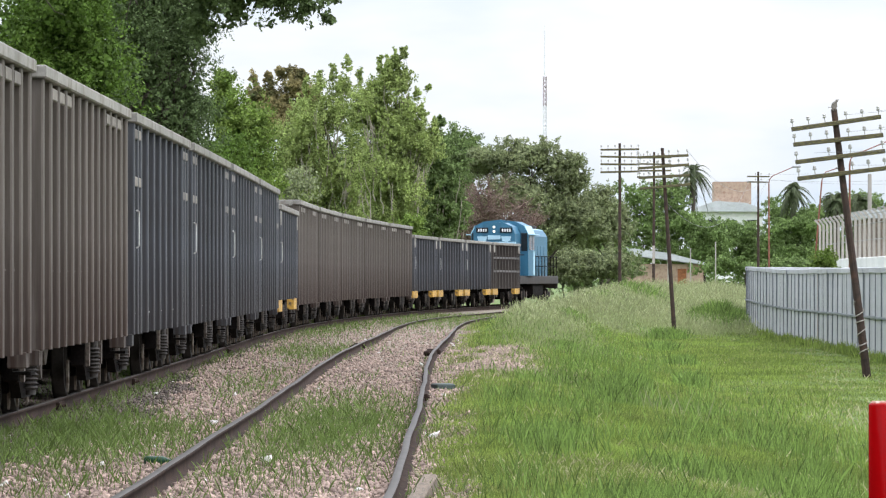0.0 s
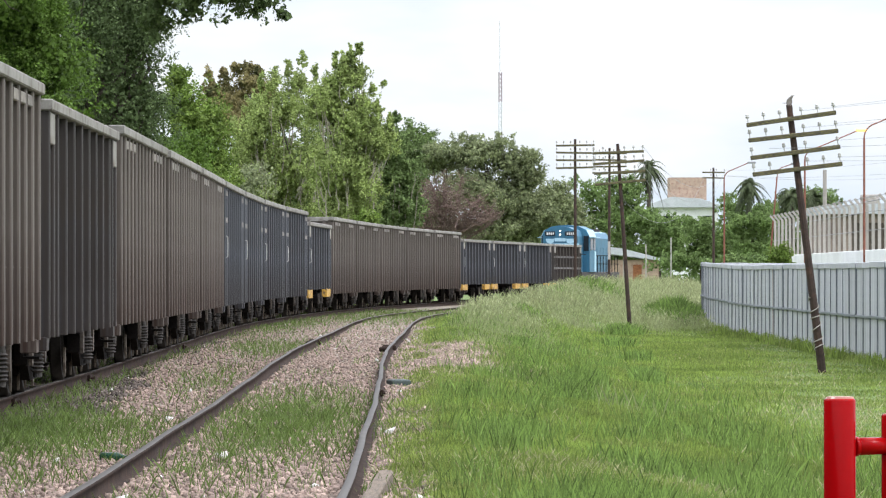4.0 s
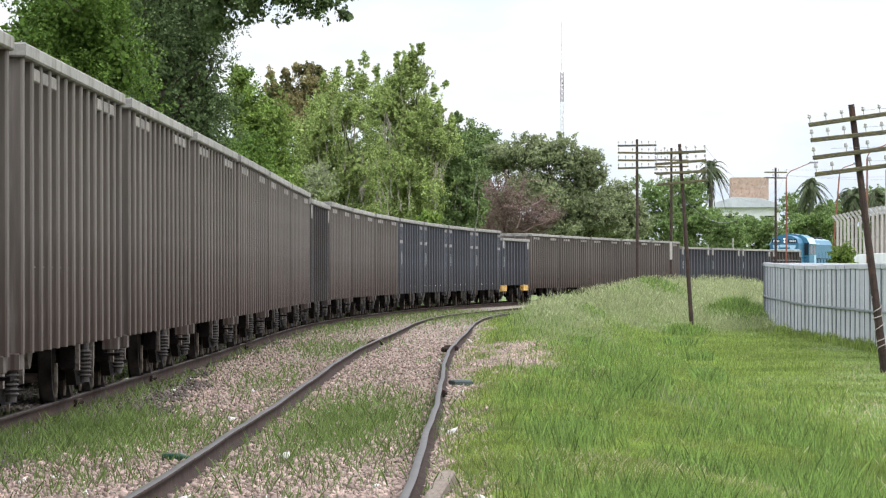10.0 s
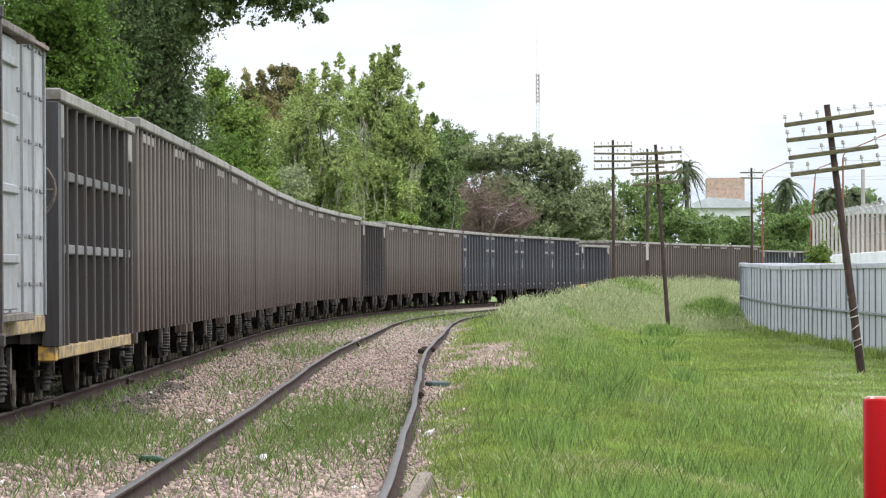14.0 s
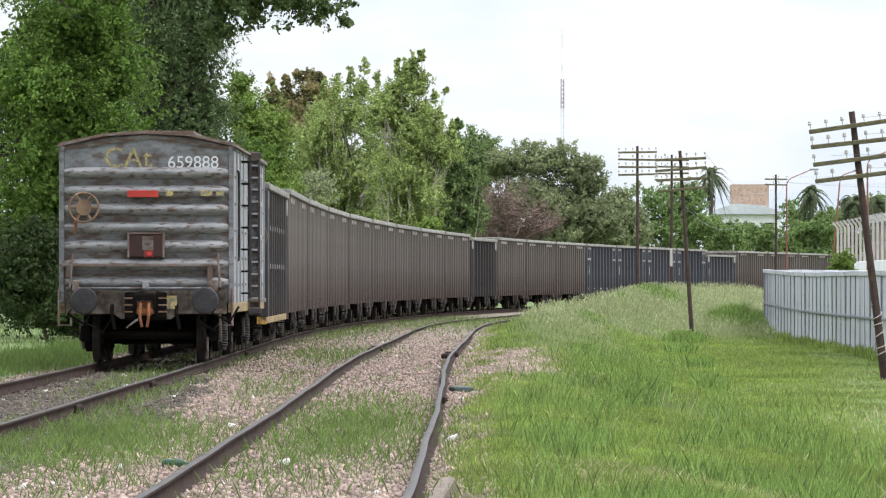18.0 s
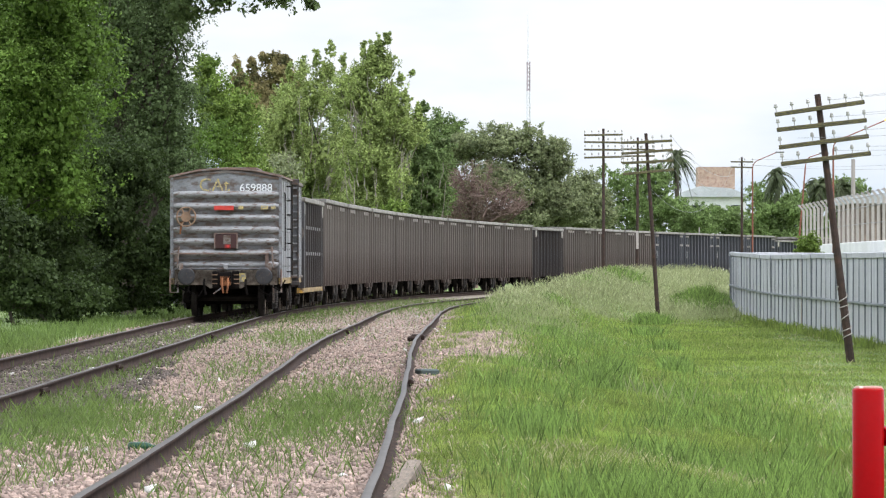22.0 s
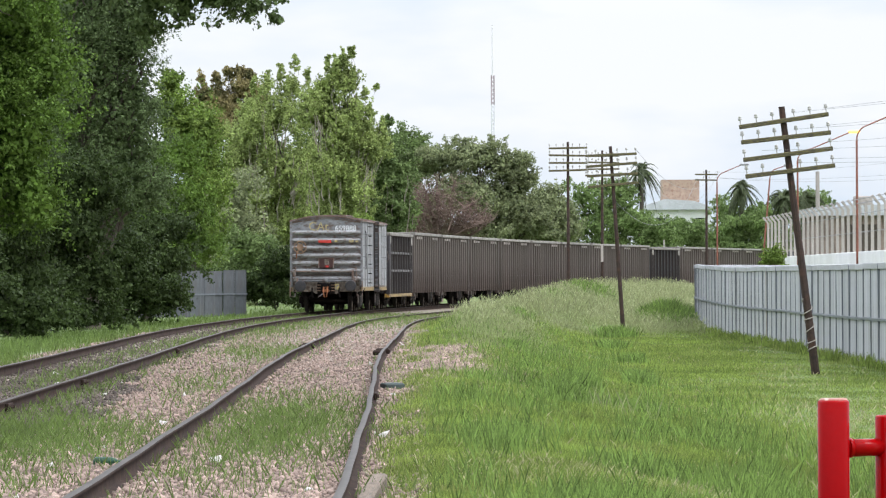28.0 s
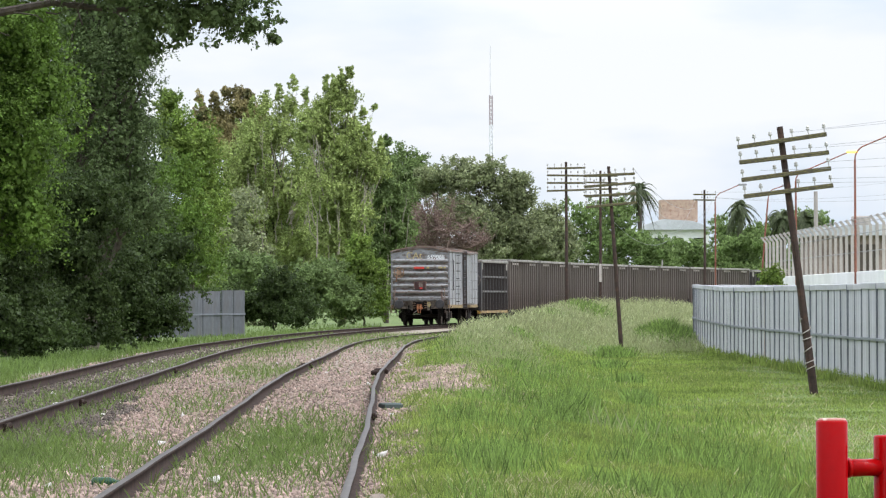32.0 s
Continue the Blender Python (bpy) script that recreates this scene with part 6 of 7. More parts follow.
def locomotive():
    car = thing("locomotive", "light blue diesel locomotive with a full-width cab", "locomotive")
    H = 7.1
    part("frame", Build().box(-1.35, 1.35, -H, H, 1.05, 1.45, 0.02), M_DARK, car, "dark running plate")
    part("fuel_tank", Build().box(-1.25, 1.25, -1.9, 1.9, 0.35, 1.04, 0.12), M_IRON, car)
    r = [(-1.45, 1.46), (1.45, 1.46), (1.45, 3.55), (1.25, 3.95), (0.8, 4.18), (0, 4.26), (-0.8, 4.18), (-1.25, 3.95), (-1.45, 3.55)]
    cab = part("cab", Build().prism(r, 1, -H + 2.1, -H + 4.5), M_LOCO, car, "sky-blue cab with a rounded roof")
    nose = [(-1.04, 1.46), (1.04, 1.46), (1.04, 3.55), (0.9, 3.9), (0.5, 4.1), (0, 4.15), (-0.5, 4.1), (-0.9, 3.9), (-1.04, 3.55)]
    part("end_hood", Build().prism(nose, 1, -H + 0.25, -H + 2.1), M_LOCO, car, "sky-blue narrow end hood")
    part("pale_stripe", Build().box(-1.045, 1.045, -H + 0.235, -H + 0.6, 3.0, 3.14), M_LOCO_PALE, car, "pale stripe across the end")
    for sx in (-1, 1):
        part("rear_window", Build().box(min(1.1 * sx, 1.4 * sx), max(1.1 * sx, 1.4 * sx), -H + 2.06, -H + 2.1, 2.7, 3.6, 0.01), M_GLASS, cab, "dark cab end window")
        part("end_rail", Build().path([(1.25 * sx, -H + 0.1, 1.45), (1.25 * sx, -H + 0.1, 2.5), (1.25 * sx, -H + 1.9, 2.5)], 0.025, 6), M_IRON, car)
    for x in (-0.6, 0.6):
        part("number_board", Build().box(x - 0.3, x + 0.3, -H + 0.2, -H + 0.25, 3.6, 3.85, 0.01), M_GLASS, car, "black number board")
        for k in range(4):
            part("number_bar", Build().box(x - 0.2 + 0.12 * k, x - 0.13 + 0.12 * k, -H + 0.193, -H + 0.2, 3.65, 3.79), M_WHITE_MARK, car)
        part("crest_panel", Build().prism([(x - 0.26, 3.42), (x + 0.26, 3.42), (x + 0.2, 3.2), (x, 3.12), (x - 0.2, 3.2)], 1, -H + 0.235, -H + 0.25), M_LOCO_PALE, car, "pale crest panel")
    for z in (3.66, 3.88):
        part("headlight", Build().lathe([(0.05, 0), (0.06, 0.03), (0.04, 0.05)], pose(0, -H + 0.25, z, 90, 0, 0), 12), M_LAMP, car, "lit round headlight")
    part("nameplate", Build().box(-0.32, 0.32, -H + 0.215, -H + 0.234, 3.26, 3.46, 0.005), M_LOCO_PALE, car, "white plate")
    for sx in (-1, 1):
        x = 1.44 * sx
        part("side_window", Build().box(min(x, x + 0.03 * sx), max(x, x + 0.03 * sx), -H + 2.4, -H + 3.2, 2.75, 3.45, 0.01), M_GLASS, cab, "dark cab side window")
        part("side_window", Build().box(min(x, x + 0.03 * sx), max(x, x + 0.03 * sx), -H + 3.5, -H + 4.2, 2.75, 3.45, 0.01), M_GLASS, cab, "dark cab side window")
        part("awning", Build().box(min(x, x + 0.3 * sx), max(x, x + 0.3 * sx), -H + 2.2, -H + 4.4, 3.5, 3.54, 0.01), M_LOCO_PALE, cab, "pale cab awning")
        xs = (x, x + 0.02 * sx)
        # pale sheet added where sunlight falls on the cab side
        part("cab_panel", Build().box(min(xs), max(xs), -H + 3.9, -H + 4.5, 1.5, 2.7, 0.005), M_LOCO_PALE, cab, "pale panel imitating the sunlit cab side")
        part("roof_edge", Build().prism([(1.44 * sx, 3.5), (1.46 * sx, 3.56), (1.27 * sx, 3.97), (1.22 * sx, 3.97)], 1, -H + 2.1, -H + 4.5), M_LOCO_PALE, cab, "pale sloping roof edge")
        hr = Build().tube((1.32 * sx, -H + 4.6, 2.45), (1.32 * sx, H - 0.1, 2.45), 0.025, None, 6).tube((1.32 * sx, -H + 4.6, 1.95), (1.32 * sx, H - 0.1, 1.95), 0.02, None, 6)
        rb = part("handrail", hr, M_IRON, car)
        for k in range(9):
            part("stanchion", Build().tube((1.32 * sx, -H + 4.7 + k * 1.12, 1.45), (1.32 * sx, -H + 4.7 + k * 1.12, 2.46), 0.025, None, 6), M_IRON, rb)
        for k in range(7):
            y = -H + 4.9 + k * 1.2
            part("hood_door", Build().box(min(0.83 * sx, 0.87 * sx), max(0.83 * sx, 0.87 * sx), y, y + 1.1, 1.6, 3.0, 0.01), M_LOCO, car)
    hood = [(-0.84, 1.46), (0.84, 1.46), (0.84, 3.5), (0.6, 3.85), (0, 3.95), (-0.6, 3.85), (-0.84, 3.5)]
    part("long_hood", Build().prism(hood, 1, -H + 4.5, H - 0.5), M_LOCO, car, "sky-blue engine hood")
    # thin pale cover that paints the bright sky reflection onto the hood roof
    part("roof_strip", Build().prism([(-0.6, 3.853), (0, 3.953), (0.6, 3.853), (0.58, 3.875), (0, 3.975), (-0.58, 3.875)], 1, -H + 4.6, H - 0.6), M_LOCO_PALE, car, "pale strip imitating sky glare on the roof")
    for y in (0.5, 2.6, 4.8):
        part("radiator_fan", Build().lathe([(0.5, 0), (0.5, 0.14), (0.4, 0.16)], pose(0, y, 3.92), 16), M_DARK, car)
    part("exhaust", Build().box(-0.12, 0.12, -1.6, -1.2, 3.9, 4.15), M_IRON, car)
    ends(car, H, True, M_DARK)
    for y in (-4.4, 4.4):
        add_bogie(car, y)
    return car


def make_train():
    order = (["barred"] + ["grey"] * 8 + ["dark"] + ["grey"] * 3 + ["blue"] * 4 + ["low_blue"] + ["grey"] * 5 + ["low_blue"] * 3 + ["low_barred"])
    for i, style in enumerate(order):
        mid = BOUND_A + (i - 13 + 0.5) * PITCH
        car = gondola(style)
        MOVING.append((car, mid + (0.3 if style == "barred" else 0), 3.6))
    MOVING.append((boxcar(), -100.95, 3.7))
    MOVING.append((locomotive(), 213.0 + 6.9, 4.4))


def arc_at(t):
    return 9.7404 * t - 0.008375 * (t - 16) ** 2


def car_pose(mid, half, t):
    s = mid + arc_at(t)
    (x0, y0), (x1, y1) = on_line(s - half), on_line(s + half)
    return pose((x0 + x1) / 2, (y0 + y1) / 2, 0, 0, 0, -math.degrees(math.atan2(x1 - x0, y1 - y0)))


def motions():
    for car, mid, half in MOVING:
        walk(car, [(t, car_pose(mid, half, t)) for t in range(33)])
    # the bird sits, takes off and leaves to the right
    way = [(0, 8.64, 5.06, 0), (7.8, 8.64, 5.06, 0), (7.9, 8.7, 5.17, 0), (8.0, 8.87, 5.36, 0), (8.2, 9.44, 5.46, 0), (8.6, 10.9, 5.8, 0), (12, 26, 9, 0), (32, 60, 16, 0)]
    for bird in BIRD:
        walk(bird, [(t, pose(x, 91.5, z, 0, 0, a)) for t, x, z, a in way])
    for wing, sy in WINGS:
        def wing_at(up):
            return pose(0, 0.03 * sy, 0.05, up if sy > 0 else 180 - up, 0, 0)
        flaps = [(7.9 + 0.1 * k, 60 if k % 2 else -5) for k in range(12)]
        walk(wing, [(0, wing_at(-78)), (7.8, wing_at(-78))] + [(t, wing_at(u)) for t, u in flaps] + [(32, wing_at(10))])
    rolled = [(k / 14, -math.degrees((arc_at(k / 14) - arc_at(0)) / 0.46)) for k in range(449)]
    for ws, dy in WHEELS:
        walk(ws, [(t, pose(0, dy, 0.46, a, 0, 0)) for t, a in rolled])


make_train()


# ---- beside the line ----
def telegraph_pole(x, y, foot, height, lean_x, lean_y, arms, width, label, seed, pins=4, r=0.1):
    rnd = random.Random(seed)
    t = thing("telegraph_pole", label, "telegraph pole", "old telegraph poles", m=pose(x, y, foot, lean_y, lean_x, 0))
    part("pole", Build().tube((0, 0, -0.5), (0, 0, height), r, r * 0.7, 10).tube((0, 0, height - 0.02), (0, 0, height + 0.06), r * 0.72, r * 0.7, 10), M_POST, t, "rusted iron pole")
    ins = Build().lathe([(0.01, -0.06), (0.01, 0.09), (0.038, 0.095), (0.044, 0.125), (0.03, 0.14), (0.036, 0.165), (0.024, 0.185), (0.006, 0.19)], None, 8).mesh("insulator", M_PORCELAIN)
    for k in range(arms):
        z = height - 0.25 - 0.365 * k
        tilt = rnd.uniform(-1.5, 1.5)
        arm = part("cross_arm", Build().box(-width / 2, width / 2, -0.05, 0.05, -0.048, 0.048, 0.012), M_ARM, t, "mossy wooden cross-arm", m=pose(0, -0.11, z, 0, tilt, 0))
        for i in range(pins):
            for sx in (-1, 1):
                if rnd.random() < 0.9:
                    part("insulator", ins, None, arm, "white porcelain insulator", m=pose(sx * width * (0.12 + 0.36 * i / (pins - 1)), 0, 0.048))
    return t


def make_poles():
    telegraph_pole(9.35, 91.5, -0.88, 5.85, -7.0, 0, 4, 1.95, "leaning rusty telegraph pole with four mossy cross-arms", 1, 3, 0.098)
    telegraph_pole(8.72, 154, -0.7, 6.72, -3.7, 0, 4, 1.86, "slightly leaning telegraph pole in tall grass", 2, 3, 0.085)
    telegraph_pole(9.1, 208, 0.4, 7.5, 0.0, 0, 4, 1.9, "straight telegraph pole on the grassy rise", 3, 3, 0.09)
    telegraph_pole(12.2, 236, 0.4, 7.9, 0.3, 0, 4, 1.9, "telegraph pole with a pale marker board", 4, 3, 0.09)
    telegraph_pole(21.4, 280, -0.3, 8.6, 0, 0, 2, 1.5, "distant telegraph pole with two cross-arms", 5, 2, 0.1)
    coil = [(0.105 * math.cos(0.6 * k), 0.105 * math.sin(0.6 * k), 0.45 + 0.021 * k + 0.05 * math.sin(0.23 * k)) for k in range(60)]
    w = thing("wire_winding", "pale wire wound round the foot of the pole", "wire", m=pose(9.35, 91.5, -0.88, 0, -7.0, 0))
    part("winding", Build().path(coil, 0.012, 5), M_CONC, w)
    b = thing("marker_board", "pale painted marker board on the pole", "sign", m=pose(12.2, 235.88, 2.65))
    part("board", Build().box(-0.07, 0.07, -0.02, 0.02, -0.5, 0.5, 0.01), M_CONC, b)


def wire_between(a, b, sag, n=14):
    a, b = Vector(a), Vector(b)
    return [a.lerp(b, i / n) - Vector((0, 0, sag * 4 * (i / n) * (1 - i / n))) for i in range(n + 1)]


def make_wires():
    def on_arm(x, y, foot, height, lean, arm, u):
        """A place on a pole's cross-arm: arm from the top, u along it in metres."""
        return tuple(pose(x, y, foot, 0, lean, 0) @ Vector((u, -0.11, height - 0.1 - 0.365 * arm)))
    near, second = (9.35, 91.5, -0.88, 5.85, -7.0), (8.72, 154, -0.7, 6.72, -3.7)
    third, far = (9.1, 208, 0.4, 7.5, 0.0), (21.4, 280, -0.3, 8.6, 0.0)
    runs = []
    for arm, u, z, sag in ((0, 0.93, 7.9, 0.3), (0, 0.23, 7.5, 0.35), (1, 0.93, 7.2, 0.35), (1, 0.23, 6.8, 0.4), (2, 0.93, 6.6, 0.4), (2, -0.55, 6.0, 0.5), (3, 0.93, 5.6, 0.45), (3, 0.23, 5.3, 0.5)):
        runs.append((on_arm(*near, arm, u), (30, 70 + 2 * arm, z), sag))
    for arm, u, k, sag in ((0, 0.9, 0, 1.3), (2, 0.9, 1, 1.5), (3, 0.85, 1, 1.9), (3, -0.5, 1, 2.3)):
        runs.append((on_arm(*second, arm, u), on_arm(*far, k, 0.6 if u > 0 else -0.6), sag))
    runs.append((on_arm(*third, 0, 0.8), on_arm(*second, 0, -0.8), 1.0))
    for k, z, sag in ((0, 9.5, 0.8), (1, 8.6, 0.9), (1, 8.2, 1.0)):
        runs.append((on_arm(*far, k, 0.6), (40, 215, z), sag))
    for a, b, sag in runs:
        w = thing("overhead_wire", "thin sagging overhead wire", "wire", "overhead wires")
        part("strand", Build().path(wire_between(a, b, sag), 0.004 if a[1] < 100 else 0.0075, 4), M_WIRE, w)


def make_fence():
    """Sheet-metal fence along the lawn, curving away at its far end."""
    f = tagged(new("sheet_metal_fence"), "grey-blue sheet-metal fence with a rail at mid height", "fence", "", "")
    path = [(11.55, 84), (11.62, 95), (11.75, 110), (11.95, 130), (12.15, 148), (12.27, 160), (12.5, 168), (12.95, 175), (14.1, 180), (15.8, 182.5), (18, 184), (21.5, 185)]
    P = np.array(path)
    s = np.r_[0, np.cumsum(np.hypot(*np.diff(P, axis=0).T))]
    fx, fy = natural(s, P[:, 0]), natural(s, P[:, 1])
    step = 1.7
    q = step / 4
    panel = Build().prism([(0.0, 0), (-0.02, 0.06), (-0.02, q - 0.06), (0.0, q - 0.002), (0.01, q - 0.002), (0.01, 0)], 2, 0.0, 2.38).mesh("panel", M_SHEET)
    rusty = panel.copy()
    rusty.materials[0] = mat("rust_stained_sheet", (0.3, 0.27, 0.26), 0.7, 0.1, 0.25, 1.5, 0.1, 20, (0.2, 0.13, 0.1), (0.42, 0.6), (1, 1, 0.3))
    rib = Build().box(-0.05, 0.035, -0.025, 0.025, -0.1, 2.42, 0.006).mesh("post", M_SHEETRAIL)
    rl = Build().box(-0.075, -0.02, 0, step, -0.035, 0.035, 0.006).mesh("rail", M_SHEETRAIL)
    cap = Build().box(-0.06, 0.05, -0.01, step, -0.07, 0.08, 0.01).mesh("cap", M_SHEET)
    u = 0.0
    rnd = random.Random(5)
    while u + step < s[-1]:
        x0, y0, x1, y1 = float(fx(u)), float(fy(u)), float(fx(u + step)), float(fy(u + step))
        a = -math.degrees(math.atan2(x1 - x0, y1 - y0))
        z = -0.84 + 0.18 * float(smooth(y0, 140, 172))
        m = pose(x0, y0, z + rnd.uniform(-0.01, 0.01), 0, rnd.uniform(-0.5, 0.5), a)
        for i in range(4):
            part("panel", rusty if 130.5 < y0 < 132.6 and i < 2 else panel, None, f, m=m @ pose(rnd.uniform(-0.004, 0.004), i * q, rnd.uniform(-0.012, 0.012)))
        part("post", rib, None, f, m=m)
        part("rail", rl, None, f, m=m @ pose(0, 0, 1.12))
        part("cap", cap, None, f, m=m @ pose(0, 0, 2.38))
        u += step
    r = np.random.default_rng(31)
    q = s[-1] * r.random(9000) ** 1.2 * 0.9
    x, y = fx(q) - 0.08 - 0.35 * r.random(len(q)) ** 1.5, fy(q)
    blades("fence_grass", "uncut grass along the foot of the fence", x, y, (0.08 + 0.26 * r.random(len(x)) ** 1.6) * (0.6 + 0.8 * patchy(x, y, 1.9)), 0.002 + 0.00003 * y, r, M_GRASS, 0.4)


def make_left_fence():
    f = tagged(new("sheet_metal_fence"), "grey sheet-metal fence among the trees", "fence", "", "")
    pn = Build().prism([(0.0, 0.0), (0.04, -0.03), (0.44, -0.03), (0.48, 0.0), (0.48, 0.006), (0.0, 0.006)], 2, 0, 1.85).mesh("panel", M_SHADESHEET)
    rl = Build().box(0, 2.0, -0.06, -0.032, 0.9, 0.96).mesh("rail", M_SHEETRAIL)
    for x, y, a in ((-9.0, 164, 12), (-7.3, 168, 20), (-8.3, 165, 30), (-11.0, 160, 8), (-13.0, 157, 5)):
        m = pose(x, y, float(ground_z(x, y)) - 0.05, 0, 0, a)
        for i in range(4):
            part("panel", pn, None, f, m=m @ pose(i * 0.5, 0.02 * math.sin(9 * i + x), 0.03 * math.sin(5 * i + y)))
        part("rail", rl, None, f, m=m)


def make_concrete_fence():
    """White wall with concrete posts on it, their tops bent outwards and strung with wire."""
    f = tagged(new("concrete_fence"), "pale concrete posts with outward bent tops on a white wall", "fence", "", "")
    x0, y0, x1, y1, n = 20.75, 228.0, 19.3, 158.0, 27
    run = math.hypot(x1 - x0, y1 - y0)
    M = pose(x0, y0, 0, 0, 0, math.degrees(math.atan2(y1 - y0, x1 - x0)))
    part("wall", Build().box(-0.2, run + 0.2, -0.1, 0.1, -0.9, 2.3, 0.02), M_WALLWHITE, f, "stained white wall", m=M)
    pk = Build().prism([(-0.06, -0.06), (0.06, -0.06), (0.045, 0.06), (-0.045, 0.06)], 2, 2.3, 4.15)
    pk.prism([(-0.06, 4.14), (0.06, 4.14), (-0.22, 4.5), (-0.32, 4.45)], 0, -0.05, 0.05)
    pk = pk.mesh("post", M_CONC)
    for i in range(n):
        part("post", pk, None, f, m=M @ pose(run * i / (n - 1), 0, 0))
    for dy, z in ((-0.075, 3.1), (-0.075, 3.85), (-0.15, 4.27), (-0.26, 4.42)):
        part("strand", Build().tube((0, dy, z), (run, dy, z), 0.012, None, 5), M_WIRE, f, m=M)


def lamp_post(x, y, height, reach, label, lean=0.0, lit=False, seed=0):
    t = thing("street_lamp", label, "street lamp", "street lamps", m=pose(x, y, float(ground_z(x, y)), 0, lean, 0))
    part("post", Build().tube((0, 0, -0.3), (0, 0, height - 0.6), 0.06, 0.045, 10), M_LAMPPOST, t)
    pts = [(reach * (1 - math.cos(a)) * 0.35, 0, height - 0.6 + 0.6 * math.sin(a)) for a in np.linspace(0, 1.35, 7)] + [(reach, 0, height + 0.3 * reach)]
    part("arm", Build().path(pts, 0.03, 7), M_LAMPPOST, t)
    hd = Build().box(reach - 0.05 if reach > 0 else reach - 0.5, reach + 0.5 if reach > 0 else reach + 0.05, -0.1, 0.1, height + 0.3 * reach - 0.03, height + 0.3 * reach + 0.1, 0.04)
    part("lamp_head", hd, M_SODIUM if lit else M_WIRE, t, "lit orange lamp head" if lit else "grey lamp head")


def make_lamps():
    lamp_post(19.5, 174, 8.1, 1.6, "rust-red street lamp with a curved arm")
    lamp_post(19.9, 203, 7.65, 2.5, "rust-red street lamp, its lamp lit orange", 0, True)
    lamp_post(22.2, 250, 8.2, 0.8, "leaning rust-red street lamp", 5.0)
    lamp_post(21.0, 266, 7.9, 1.5, "rust-red street lamp with a curved arm")
    t = thing("concrete_post", "thick grey concrete power post", "post", m=pose(26.2, 255, -0.3))
    part("post", Build().tube((0, 0, 0), (0, 0, 7.9), 0.16, 0.12, 10), M_CONC, t)


def make_barrier():
    t = thing("red_barrier", "glossy red tube barrier", "barrier", m=pose(1.508, 14.2, -0.75))
    post = Build().lathe([(0.054, 0), (0.054, 1.655), (0.05, 1.662), (0.0, 1.664)], None, 24).mesh("post", M_REDGLOSS, True)
    low = Build().lathe([(0.054, 0), (0.054, 1.6), (0.05, 1.607), (0.0, 1.609)], None, 24).mesh("post", M_REDGLOSS, True)
    part("post", post, None, t, "red tube post")
    part("post", low, None, t, "red tube post", m=pose(0.205, 0.1, 0))
    part("cap", Build().lathe([(0.048, 1.6625), (0.044, 1.668), (0.0, 1.669)], None, 20), M_CAPDUST, t, "worn dusty post cap")
    for x, y, z in ((0.045, 0.02, 1.5), (0.17, 0.085, 1.5)):
        part("weld_collar", Build().tube((x, y, z), (x + 0.014, y + 0.007, z), 0.035, None, 16), M_REDGLOSS, t, "", True)
    part("rail", Build().tube((0.04, 0.02, 1.5), (0.19, 0.09, 1.5), 0.03, None, 16), M_REDGLOSS, t, "short red cross tube", True)


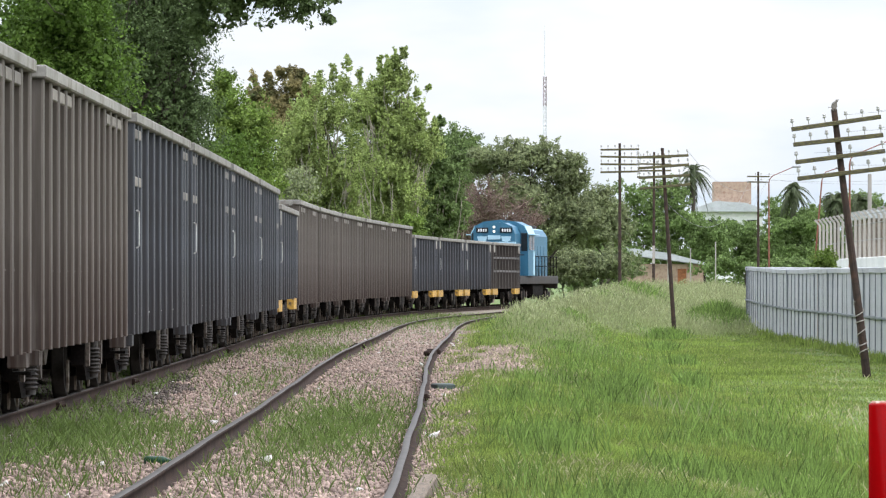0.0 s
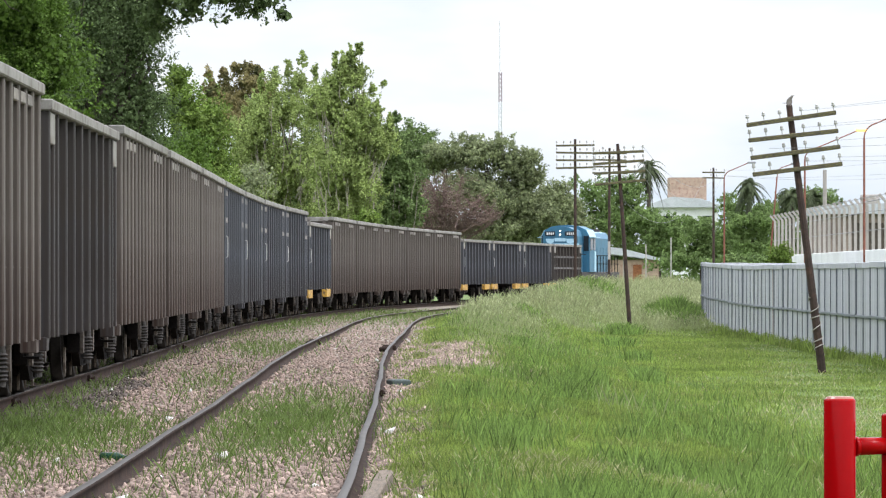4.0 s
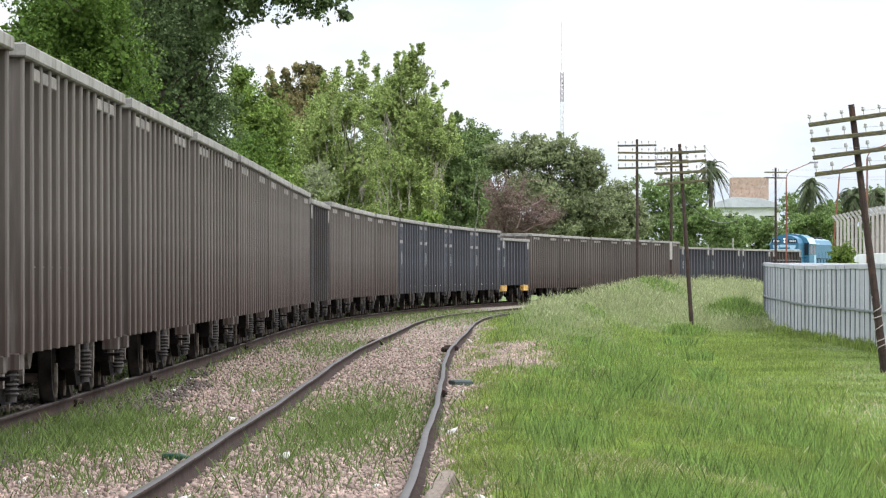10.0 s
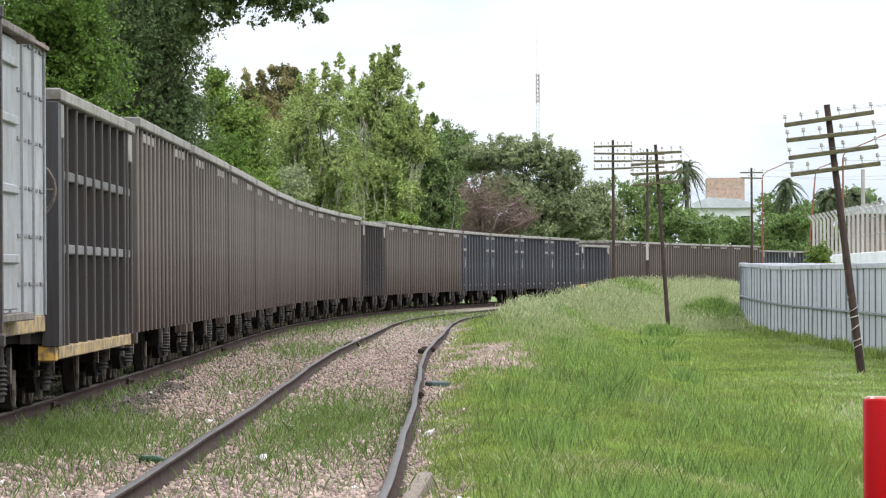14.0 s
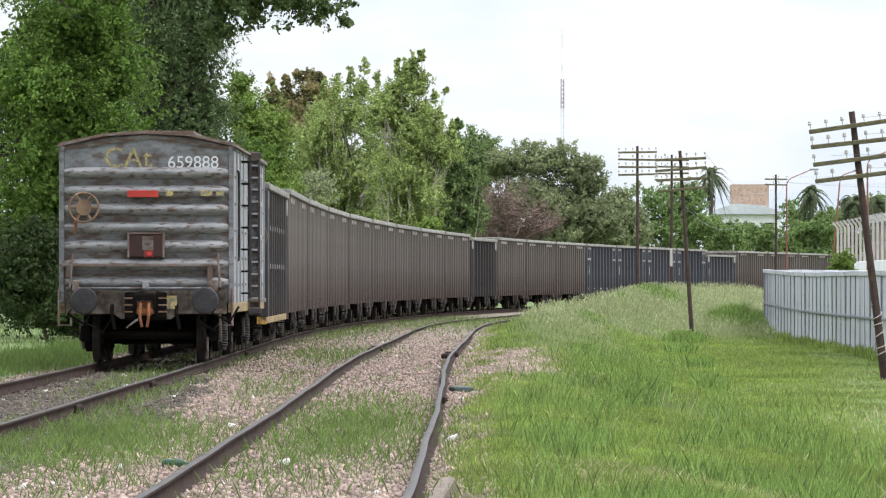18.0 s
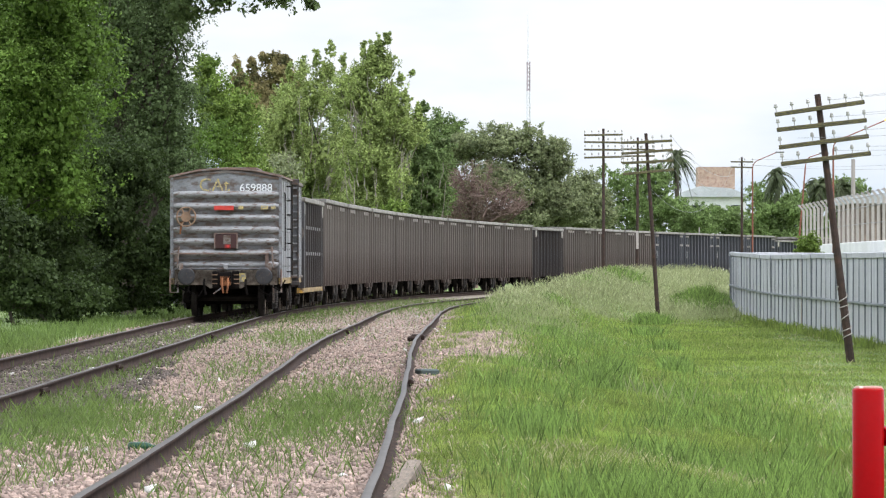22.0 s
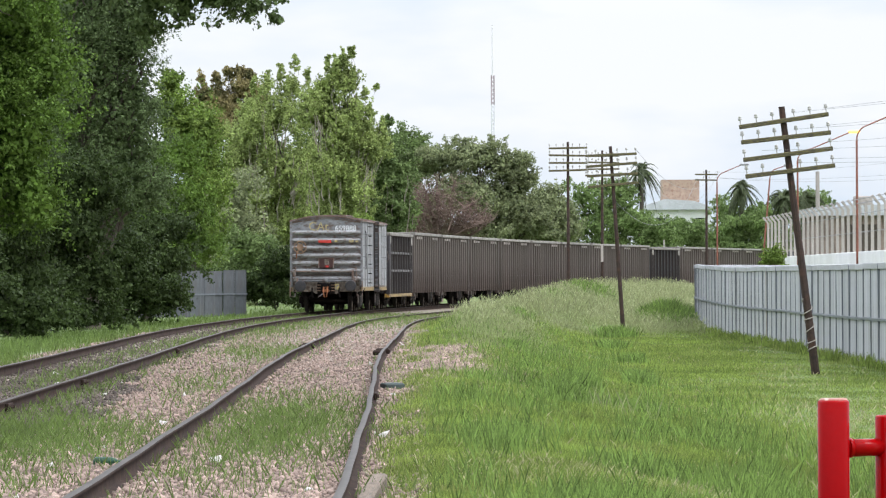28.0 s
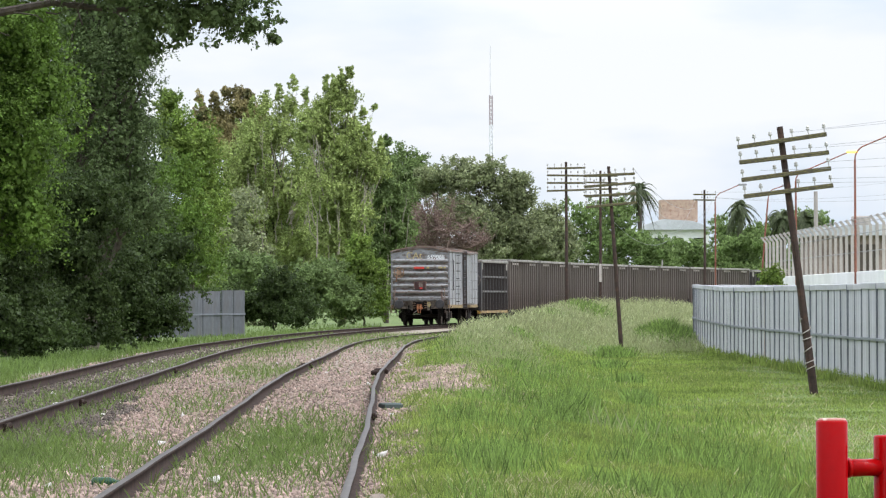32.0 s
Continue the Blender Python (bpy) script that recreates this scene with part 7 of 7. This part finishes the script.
def make_far():
    # white house with a brick upper wall and metal roof
    h = thing("house", "low white house with a brick upper wall", "house", m=pose(33.0, 470, 0))
    part("wall", Build().box(-3.2, 3.4, 0, 8, -0.5, 8.7), M_WALLWHITE, h, "white wall")
    part("roof", Build().prism([(-3.9, 8.72), (3.9, 8.72), (3.9, 8.85), (1.5, 9.7), (-1.8, 9.9), (-3.9, 9.2)], 1, -0.6, 8.6), M_ZINC, h, "pale metal roof")
    part("upper_wall", Build().box(-1.8, 2.3, 2, 6, 9.6, 12.1), M_BRICK, h, "bare brick upper wall")
    for x in (-2.2, 0, 2.2):
        w = part("window", Build().box(x - 0.5, x + 0.5, -0.04, 0.02, 6.2, 7.8), M_GLASS, h)
        part("sill", Build().box(x - 0.6, x + 0.6, -0.14, -0.04, 6.05, 6.2), M_CONC, w)
    h = thing("house", "pale flat-roofed building behind the fence", "house", m=pose(58.5, 480, 0))
    part("wall", Build().box(-10, 10, 0, 8, -0.5, 8.2), M_WALLWHITE, h)
    part("roof", Build().box(-10.5, 10.5, -0.5, 8.5, 8.2, 8.6), M_ZINC, h)
    part("water_tank", Build().box(-4.6, -2.6, 3, 5, 8.6, 10.4, 0.1), M_CONC, h)
    # brown store with a patched white roof behind the concrete posts
    h = thing("store_building", "brown store building with a patched white roof", "building", m=pose(30.5, 238, -0.3))
    part("wall", Build().box(-5.9, 9, 0, 9, -0.5, 5.0), M_BROWNWALL, h, "dull brown wall")
    part("roof", Build().prism([(-6.2, 5.0), (9.3, 5.0), (9.3, 5.3), (1.0, 5.75), (-6.2, 5.45)], 1, -0.4, 9.4), M_ZINC, h, "white sheet roof")
    for x in (-3.6, -0.4, 2.8):
        part("shutter", Build().box(x - 0.9, x + 0.9, -0.05, 0.01, 2.4, 4.5, 0.01), M_BARK, h, "dark wooden shutter")
    # brick shed with a pale roof behind the bend
    h = thing("shed", "low brick shed with a pale sheet roof", "shed", m=pose(18.5, 345, 0.4))
    part("wall", Build().box(-2.9, 3.4, 0, 5, -0.5, 2.1), M_BRICK, h)
    part("roof", Build().prism([(-3.3, 3.3), (-2.9, 3.42), (0.5, 3.0), (3.8, 2.15), (3.8, 2.0), (-3.3, 2.9)], 1, -0.5, 5.5), M_ZINC, h, "pale sheet roof")
    part("door", Build().box(1.3, 2.0, -0.05, 0.02, -0.2, 1.7), M_RUST, h)
    for x, z in ((17.7, 3.9), (19.4, 3.6), (21.3, 4.1)):
        p = thing("fence_post", "thin pale post before the shed", "post", "posts before the shed", m=pose(x, 321, -0.3))
        part("post", Build().tube((0, 0, -0.3), (0, 0, z + 0.3), 0.05, 0.045, 8), M_CONC, p)
    # lattice radio mast far off
    m = thing("radio_mast", "slim guyed radio mast in pale red and white bands", "radio mast", m=pose(26.0, 1000, 0))
    for k in range(7):
        z0, z1 = 7.0 * k, 7.0 * k + 7.0
        b = Build()
        for i in range(3):
            a = 2 * math.pi * i / 3
            p = Vector((0.42 * math.cos(a), 0.42 * math.sin(a), 0))
            a2 = 2 * math.pi * (i + 1) / 3
            q = Vector((0.42 * math.cos(a2), 0.42 * math.sin(a2), 0))
            b.tube(p + Vector((0, 0, z0)), p + Vector((0, 0, z1)), 0.15, None, 5)
            for j in range(7):
                b.tube(p + Vector((0, 0, z0 + j)), q + Vector((0, 0, z0 + j + 1)), 0.08, None, 4)
        part("section", b, M_MASTW if k % 2 else M_MASTR, m)
    part("antenna", Build().tube((0, 0, 49), (0, 0, 61), 0.13, 0.08, 8), M_MASTW, m)


def make_small():
    t = thing("sleeper_end", "old grey timber end beside the rail", "timber", m=pose(-0.1, 29.6, SIDING_Z - 0.2, 2, 0, -3))
    part("timber", Build().box(-0.055, 0.055, -2.6, 1.3, -0.02, 0.13, 0.015), M_SLEEPER, t)
    t = thing("metal_box", "low grey-green metal box beside the siding", "box", m=pose(0.12, 59.5, -0.215, 0, 0, 12))
    part("body", Build().box(-0.13, 0.13, -0.22, 0.22, -0.02, 0.07, 0.02), mat("grey_green_metal", (0.045, 0.06, 0.055), 0.7, 0.1), t)
    t = thing("plastic_bottle", "discarded green plastic bottle on the ballast", "bottle", m=pose(-2.42, 35.5, -0.195, 90, 0, 70))
    part("body", Build().lathe([(0.035, 0), (0.04, 0.02), (0.04, 0.16), (0.015, 0.22), (0.014, 0.25)], None, 12), mat("green_plastic", (0.006, 0.045, 0.02), 0.4), t, "", True)


def make_bird():
    """A small bird that sits on the leaning pole and flies off."""
    t = thing("bird", "small grey-brown bird on the telegraph pole", "bird", m=pose(8.64, 91.5, 5.06))
    b = Build().lathe([(0.005, -0.1), (0.03, -0.08), (0.045, -0.03), (0.045, 0.02), (0.03, 0.06), (0.028, 0.075), (0.03, 0.095), (0.02, 0.115), (0.005, 0.125)], pose(0, 0, 0.03, 0, 35, 0), 12)
    part("body", b, M_FEATHER, t, "", True)
    part("beak", Build().tube((0.085, 0, 0.125), (0.105, 0, 0.128), 0.008, 0.002, 6), M_IRON, t)
    part("tail", Build().prism([(-0.05, -0.015), (-0.14, -0.03), (-0.14, 0.03), (-0.05, 0.015)], 2, -0.045, -0.035), M_FEATHER, t)
    for sy in (-1, 1):
        w = Build().prism([(0.05, 0), (0.06, 0.07), (0.02, 0.15), (-0.04, 0.17), (-0.06, 0.08), (-0.05, 0)], 2, -0.004, 0.004)
        WINGS.append((part("wing", w, M_FEATHER, t, m=pose(0, 0.03 * sy, 0.05, 80 * sy if sy > 0 else 100, 35, 0)), sy))
        part("leg", Build().tube((0, 0.015 * sy, 0.0), (0.005, 0.015 * sy, -0.06), 0.004, None, 5), M_IRON, t)
    BIRD.append(t)


WINGS, BIRD = [], []
make_bird()
make_poles()
make_wires()
make_fence()
make_left_fence()
make_concrete_fence()
make_lamps()
make_barrier()
make_far()
make_small()
motions()
